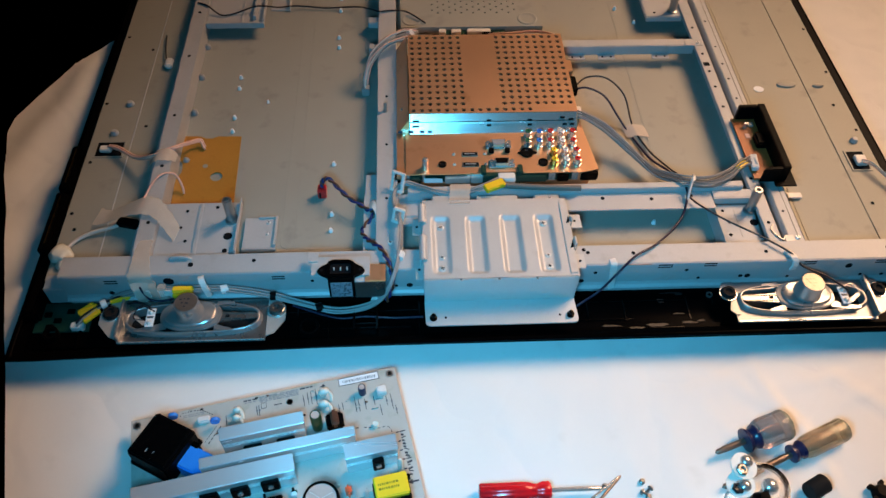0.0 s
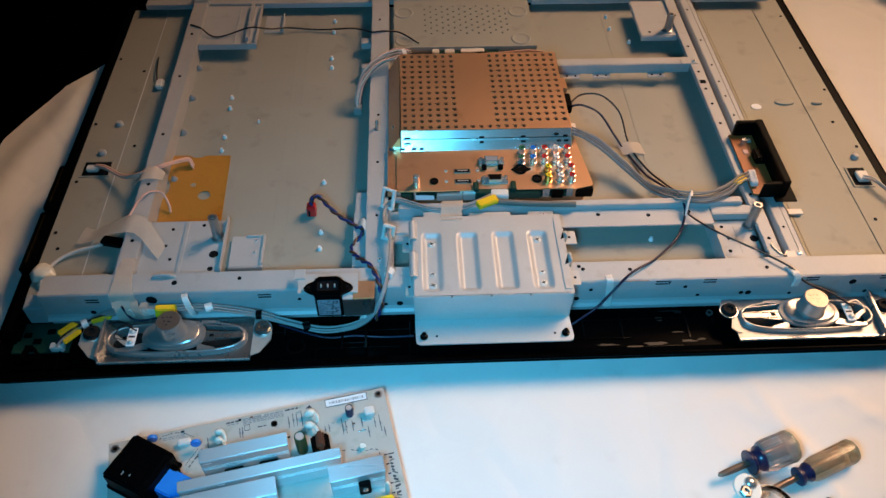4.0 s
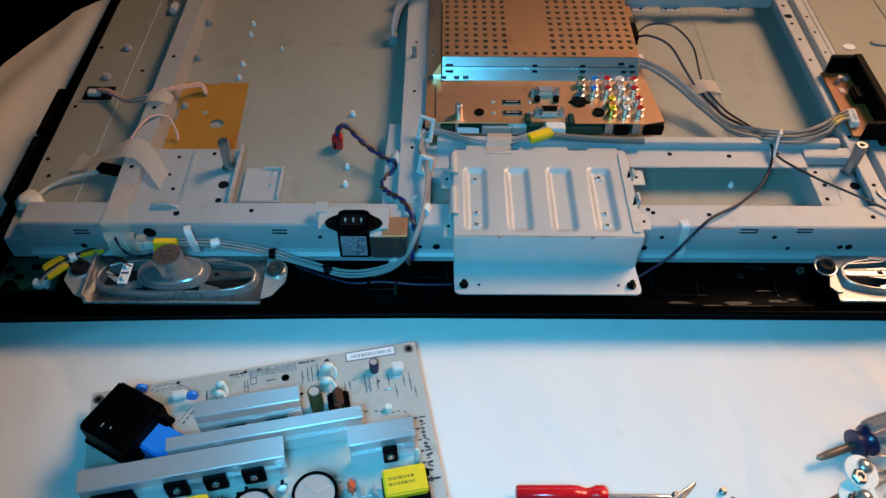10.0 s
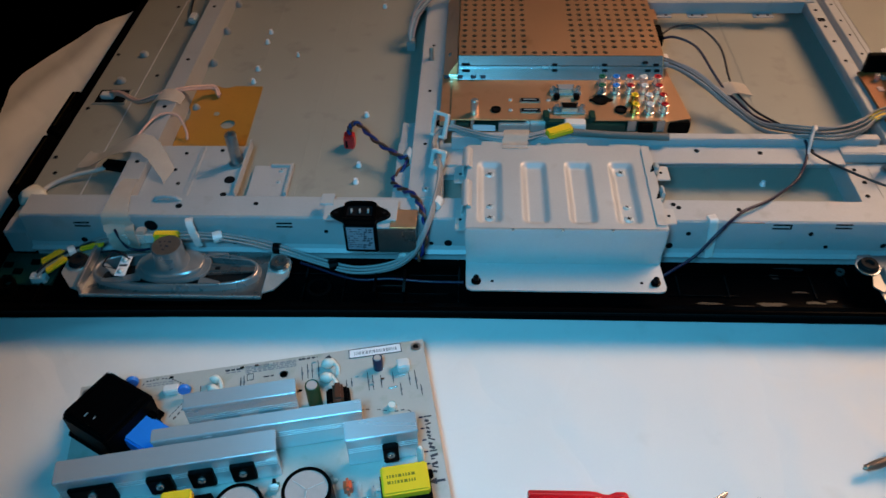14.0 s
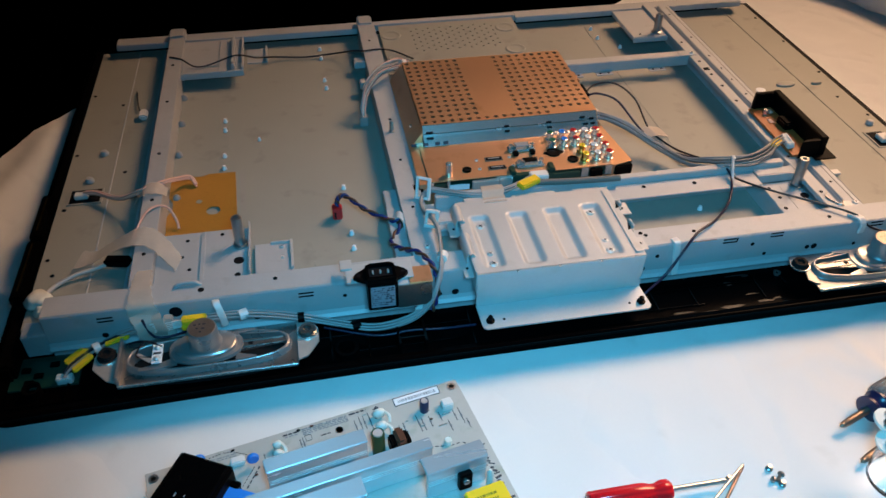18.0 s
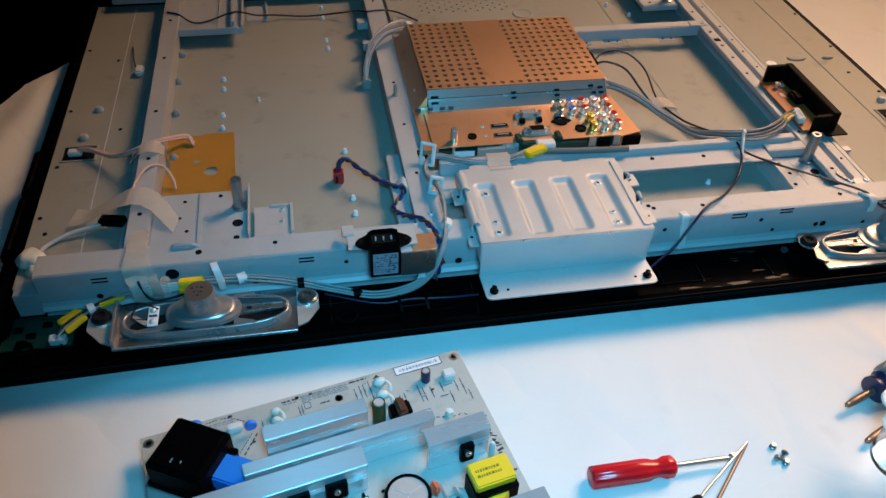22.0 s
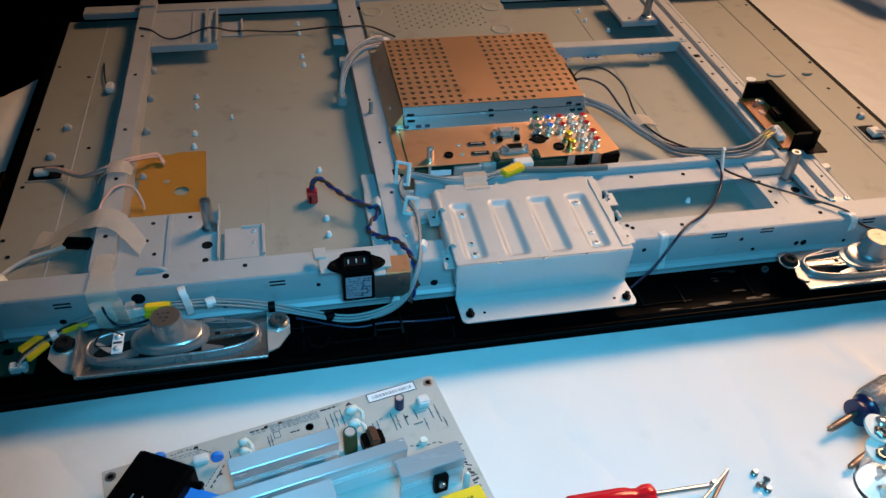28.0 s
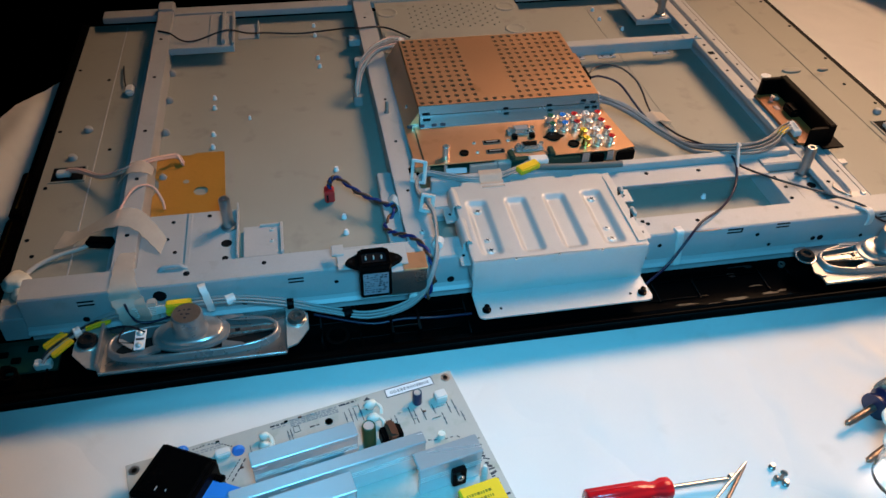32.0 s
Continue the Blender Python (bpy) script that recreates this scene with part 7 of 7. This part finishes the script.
for k in range(18):
    u, v = 0.020 + 0.235 * rnd.random(), 0.110 + 0.155 * rnd.random()
    pb("wire_link", bx(u, u + 0.007, v, v + 0.0007, 0.0003, 0.0012, 0.0002, rnd.choice((0, 90, 4))), CHROME)
for k in range(22):
    u = 0.014 + 0.011 * k + 0.004 * rnd.random()
    v = rnd.choice((0.0035, 0.008, 0.028, 0.034, 0.0375))
    if not (0.205 < u < 0.256 and v < 0.01) and not (u < 0.075 and v > 0.02):
        pb("chip_part", bx(u - 0.0015, u + 0.0015, v - 0.0008, v + 0.0008, 0, 0.0012, 0.0003), rnd.choice((BLACK, WIREBROWN, DULLSTEEL)))

# ---- tools ----


def along(p, q):
    d = Vector(q) - Vector(p)
    return Matrix.Translation(p) @ d.to_track_quat("Z", "Y").to_matrix().to_4x4(), d.length


def fluted(profile, flutes, depth, m_, seg=48):
    bm = lathe(profile, seg)
    for v in bm.verts:
        r = math.hypot(v.co.x, v.co.y)
        if r > 0.004:
            k = 1 - depth * max(0, math.cos(flutes * math.atan2(v.co.y, v.co.x))) ** 2
            v.co.x, v.co.y = v.co.x * k, v.co.y * k
    bmesh.ops.transform(bm, matrix=m_, verts=bm.verts)
    return bm


m_, ln = along((-0.037, -0.1855, 0.0095), (0.083, -0.1845, 0.0080))
rd = thing("screwdriver", (-0.037, -0.1865, 0.0), "screwdriver with a translucent red handle", "screwdriver", "screwdrivers")
part("handle", fluted([(0.0078, 0), (0.0090, 0.0012), (0.0092, 0.042), (0.0088, 0.048), (0.0072, 0.053), (0.0070, 0.057), (0.0090, 0.062), (0.0090, 0.068), (0.0075, 0.070), (0, 0.070)], 6, 0.10, m_), REDCLEAR, rd, smooth=50)
part("shaft", lathe([(0.0024, 0.068), (0.0024, ln - 0.014), (0.0022, ln - 0.004), (0.001, ln), (0, ln)], 12, m_), CHROME, rd, smooth=50)
m_, ln = along((0.004, -0.2415, 0.0062), (0.1035, -0.1725, 0.0085))
bd = thing("precision_screwdriver", (0.004, -0.2415, 0.0), "thin screwdriver with a matt black handle", "screwdriver", "screwdrivers")
part("handle", lathe([(0.0048, 0), (0.0052, 0.002), (0.0052, 0.040), (0.0040, 0.046), (0.0030, 0.048), (0, 0.048)], 16, m_), RUBBER, bd, smooth=40)
part("shaft", lathe([(0.0011, 0.047), (0.0011, ln - 0.004), (0.0005, ln), (0, ln)], 10, m_), CHROME, bd, smooth=50)
m_, ln = along((0.014, -0.2600, 0.0075), (0.1055, -0.1705, 0.0035))
od = thing("slim_screwdriver", (0.014, -0.2600, 0.0), "slim screwdriver with an amber handle", "screwdriver", "screwdrivers")
part("handle", lathe([(0.0060, 0), (0.0068, 0.002), (0.0068, 0.032), (0.005, 0.036), (0, 0.036)], 16, m_), GOLDEN, od, smooth=40)
part("shaft", lathe([(0.0015, 0.036), (0.0015, ln - 0.003), (0.0009, ln), (0, ln)], 10, m_), WIREPINK, od, smooth=50)
od.children[1].data.materials[0] = BRONZE


def clear_driver(tip, end, r, hl, body, collar, label):
    m_, ln = along(end, tip)
    d_ = thing("screwdriver", (end[0], end[1], 0), label, "screwdriver", "screwdrivers")
    part("handle", fluted([(r * 0.84, 0), (r * 0.97, 0.002), (r, 0.007), (r, hl * 0.80), (r * 0.94, hl * 0.93), (r * 0.80, hl), (0, hl)], 8, 0.09, m_), body, d_, "clear fluted acetate", 50)
    part("shaft_core", lathe([(0.0044, hl * 0.30), (0.0044, hl + 0.001), (0, hl + 0.001)], 12, m_), BRONZE, d_, smooth=40)
    part("end_cap", fluted([(r * 0.80, -0.0008), (r * 0.985, 0.0012), (r * 1.015, 0.004), (r * 1.015, 0.0055), (0, 0.0055)], 8, 0.08, m_), CAPSMOKE, d_, smooth=50)
    part("collar", lathe([(r * 0.80, hl), (r * 0.80, hl + 0.002), (r * 0.62, hl + 0.005), (r * 0.60, hl + 0.008), (r * 0.78, hl + 0.011), (r * 0.78, hl + 0.013), (0.003, hl + 0.014)], 28, m_), collar, d_, "dark blue collar", 40)
    part("shaft", lathe([(0.0034, hl + 0.013), (0.0034, ln - 0.010), (0.0026, ln - 0.003), (0.0008, ln), (0, ln)], 14, m_), BRONZE, d_, smooth=40)
    x = bmesh.new()
    for a in (0, math.pi / 2):
        box(-0.0027, 0.0027, -0.0005, 0.0005, ln - 0.009, ln - 0.002, 0, x, m_ @ Matrix.Rotation(a, 4, "Z"))
    part("cross_tip", x, BRONZE, d_)


clear_driver((0.2045, -0.1525, 0.0095), (0.2835, -0.1265, 0.0165), 0.0160, 0.036, CLEARPL, NAVY, "stubby cross-head screwdriver with clear smoky handle")
clear_driver((0.2035, -0.1875, 0.0065), (0.3435, -0.1320, 0.0122), 0.0122, 0.054, CLEARYEL, NAVY, "screwdriver with clear amber handle and navy collar")


def loose_screw(x, y, turn, upright=False):
    s_ = thing("machine_screw", (x, y, 0.0), "small bright machine screw lying on the sheet", "screw", "loose screws")
    m_ = Matrix.Translation((x, y, 0.0027)) @ Matrix.Rotation(radians(turn), 4, "Z") @ (Matrix() if upright else Matrix.Rotation(radians(80), 4, "Y"))
    z = -0.002 if upright else 0
    part("head", lathe([(0.0030, z), (0.0030, z + 0.0013), (0.0022, z + 0.0022), (0.0010, z + 0.0024), (0, z + 0.0014)], 12, m_), DARKSTEEL, s_, smooth=40)
    part("thread", lathe([(0.0014, z - (0.0005 if upright else 0.0055)), (0.0014, z)] if not upright else [(0.0019, z + 0.003), (0.0019, z + 0.0045), (0, z + 0.0045)], 10, m_), DARKSTEEL, s_)


for x, y, a, up in ((0.1265, -0.1765, 20, True), (0.1245, -0.1880, 160, False), (0.1325, -0.1845, 40, False), (0.1300, -0.1925, 250, True), (0.0885, -0.1800, 80, True)):
    loose_screw(x, y, a, up)
# glass jar with washers and bolts heaped in its mouth
JAR = Vector((0.2245, -0.2060, 0.0))
jar = thing("glass_jar", JAR, "small clear glass jar heaped with bolts and washers", "jar")
part("wall", lathe([(0.0200, 0.0008), (0.0232, 0.003), (0.0236, 0.040), (0.0222, 0.045), (0.0226, 0.055), (0.0222, 0.0562), (0.0206, 0.0555), (0.0203, 0.045), (0.0214, 0.040), (0.0212, 0.006), (0, 0.005)], 40, Matrix.Translation(JAR)), GLASS, jar, smooth=40).visible_shadow = False
for z in (0.047, 0.051):
    part("thread_ridge", ring_plate([(JAR.x + a, JAR.y + b) for a, b in oval(0, 0, 0.0236, 0.0236, 40)], [(JAR.x + a, JAR.y + b) for a, b in oval(0, 0, 0.0225, 0.0225, 40)], z, z + 0.0014), GLASS, jar)
for x, y, z, ax, ay in ((0.2065, -0.1890, 0.0615, 0.18, 0.10), (0.2005, -0.2050, 0.0575, -0.12, 0.0)):
    w_ = thing("pad_washer", (x, y, z), "white round pad with a domed bolt through it", "washer", "pad washers")
    mm = Matrix.Translation((x, y, z)) @ Euler((ay, ax, 0)).to_matrix().to_4x4()
    at = mm @ Matrix.Translation((0.003, 0.004 if ax > 0 else -0.002, 0))
    part("pad", ring_plate(oval(0, 0, 0.0128, 0.0128, 28), oval(0, 0, 0.0042, 0.0042, 28), -0.0012, 0.0012, None, mm), PADWHITE, w_)
    part("bolt_head", lathe([(0.0060, 0.0010), (0.0060, 0.0026), (0.0046, 0.0052), (0, 0.0062)], 18, at), CHROME, w_, smooth=50)
    # Added dark hexagon stands for the dark reflection in the bolt head.
    part("lock_nut", lathe([(0.0058, 0.0011), (0.0058, 0.0030), (0.0046, 0.0040), (0.0030, 0.0040), (0.0028, 0.0020), (0, 0.0018)], 6, mm @ Matrix.Translation((-0.0035, -0.0040, 0))), REFLECTIONDARK, w_)
    part("bolt_shank", lathe([(0.0030, -0.010), (0.0030, 0.001)], 12, at), DULLSTEEL, w_)
b_ = thing("domed_bolt", (0.2330, -0.2030, 0.006), "domed chrome bolt standing in the jar", "bolt")
part("head", lathe([(0.0080, 0.044), (0.0080, 0.046), (0.006, 0.050), (0, 0.052)], 20, Matrix.Translation((0.2330, -0.2030, 0.0))), CHROME, b_, smooth=50)
part("shank", lathe([(0.004, 0.0062), (0.004, 0.044)], 14, Matrix.Translation((0.2330, -0.2030, 0.0))), DULLSTEEL, b_)
b_ = thing("thumb_screw", (0.2190, -0.2110, 0.006), "black plastic thumb screw leaning in the jar", "thumb screw")
kn = Matrix.Translation((0.2190, -0.2110, 0.0)) @ Matrix.Rotation(0.12, 4, "X")
part("knob", lathe([(0.0075, 0.036), (0.0082, 0.046), (0.0060, 0.054), (0.0045, 0.062), (0, 0.0625)], 18, kn), BLACK, b_, smooth=40)
part("stem", lathe([(0.0025, 0.0075), (0.0025, 0.037)], 10, kn), DULLSTEEL, b_)
for k, (dx, dy, z, a) in enumerate(((0.004, 0.008, 0.0095, 20), (-0.008, -0.006, 0.0095, 70), (0.006, -0.010, 0.016, 130), (-0.004, 0.006, 0.018, 200))):
    b_ = thing("short_bolt", (JAR.x + dx, JAR.y + dy, z), "short bright bolt lying in the jar", "bolt", "bolts in the jar")
    mb = Matrix.Translation((JAR.x + dx, JAR.y + dy, z)) @ Matrix.Rotation(radians(a), 4, "Z") @ Matrix.Rotation(radians(84), 4, "Y")
    part("head", lathe([(0.0040, 0), (0.0040, 0.002), (0.0028, 0.0035), (0, 0.0038)], 12, mb), CHROME, b_, smooth=40)
    part("thread", lathe([(0.0020, -0.010), (0.0020, 0)], 10, mb), DULLSTEEL, b_)
m_, ln = along((0.2860, -0.1965, 0.0097), (0.3055, -0.1870, 0.0097))
rc = thing("rubber_cap", (0.295, -0.191, 0), "black rubber end cap lying on its side", "cap")
part("cap_body", lathe([(0.0086, 0), (0.0095, 0.0015), (0.0095, ln - 0.001), (0.0084, ln), (0.0076, ln), (0.0074, 0.004), (0, 0.004)], 24, m_), RUBBER, rc, smooth=40)
wn = thing("wing_nut", (0.360, -0.198, 0), "black plastic wing nut", "wing nut")
part("hub", lathe([(0.008, 0.0005), (0.008, 0.008), (0.006, 0.012), (0, 0.012)], 16, Matrix.Translation((0.360, -0.198, 0))), BLACK, wn, smooth=40)
for a in range(5):
    part("wing", box(0.006, 0.013, -0.002, 0.002, 0.001, 0.009, 0.001, None, Matrix.Translation((0.360, -0.198, 0)) @ Matrix.Rotation(a * 1.256, 4, "Z")), BLACK, wn)

# ---- rolled cloth at the far right ----
def rolled(pts, r, seed):
    bm = tube(pts, r, 18, 10)
    for v in bm.verts:
        v.co += Vector((0.3, 1, 0.8)) * 0.012 * noise.noise(v.co * 22 + Vector((seed, 0, 0)))
        v.co.z = max(v.co.z, 0.003)
    return bm


tagged(part("folded_towel", rolled([(0.70, 0.80, 0.02), (0.77, 0.70, 0.025), (0.80, 0.60, 0.025), (0.86, 0.52, 0.02)], 0.03, 3.0), CLOTH, smooth=70), "rumpled white towel rolled up on the sheet", "towel")
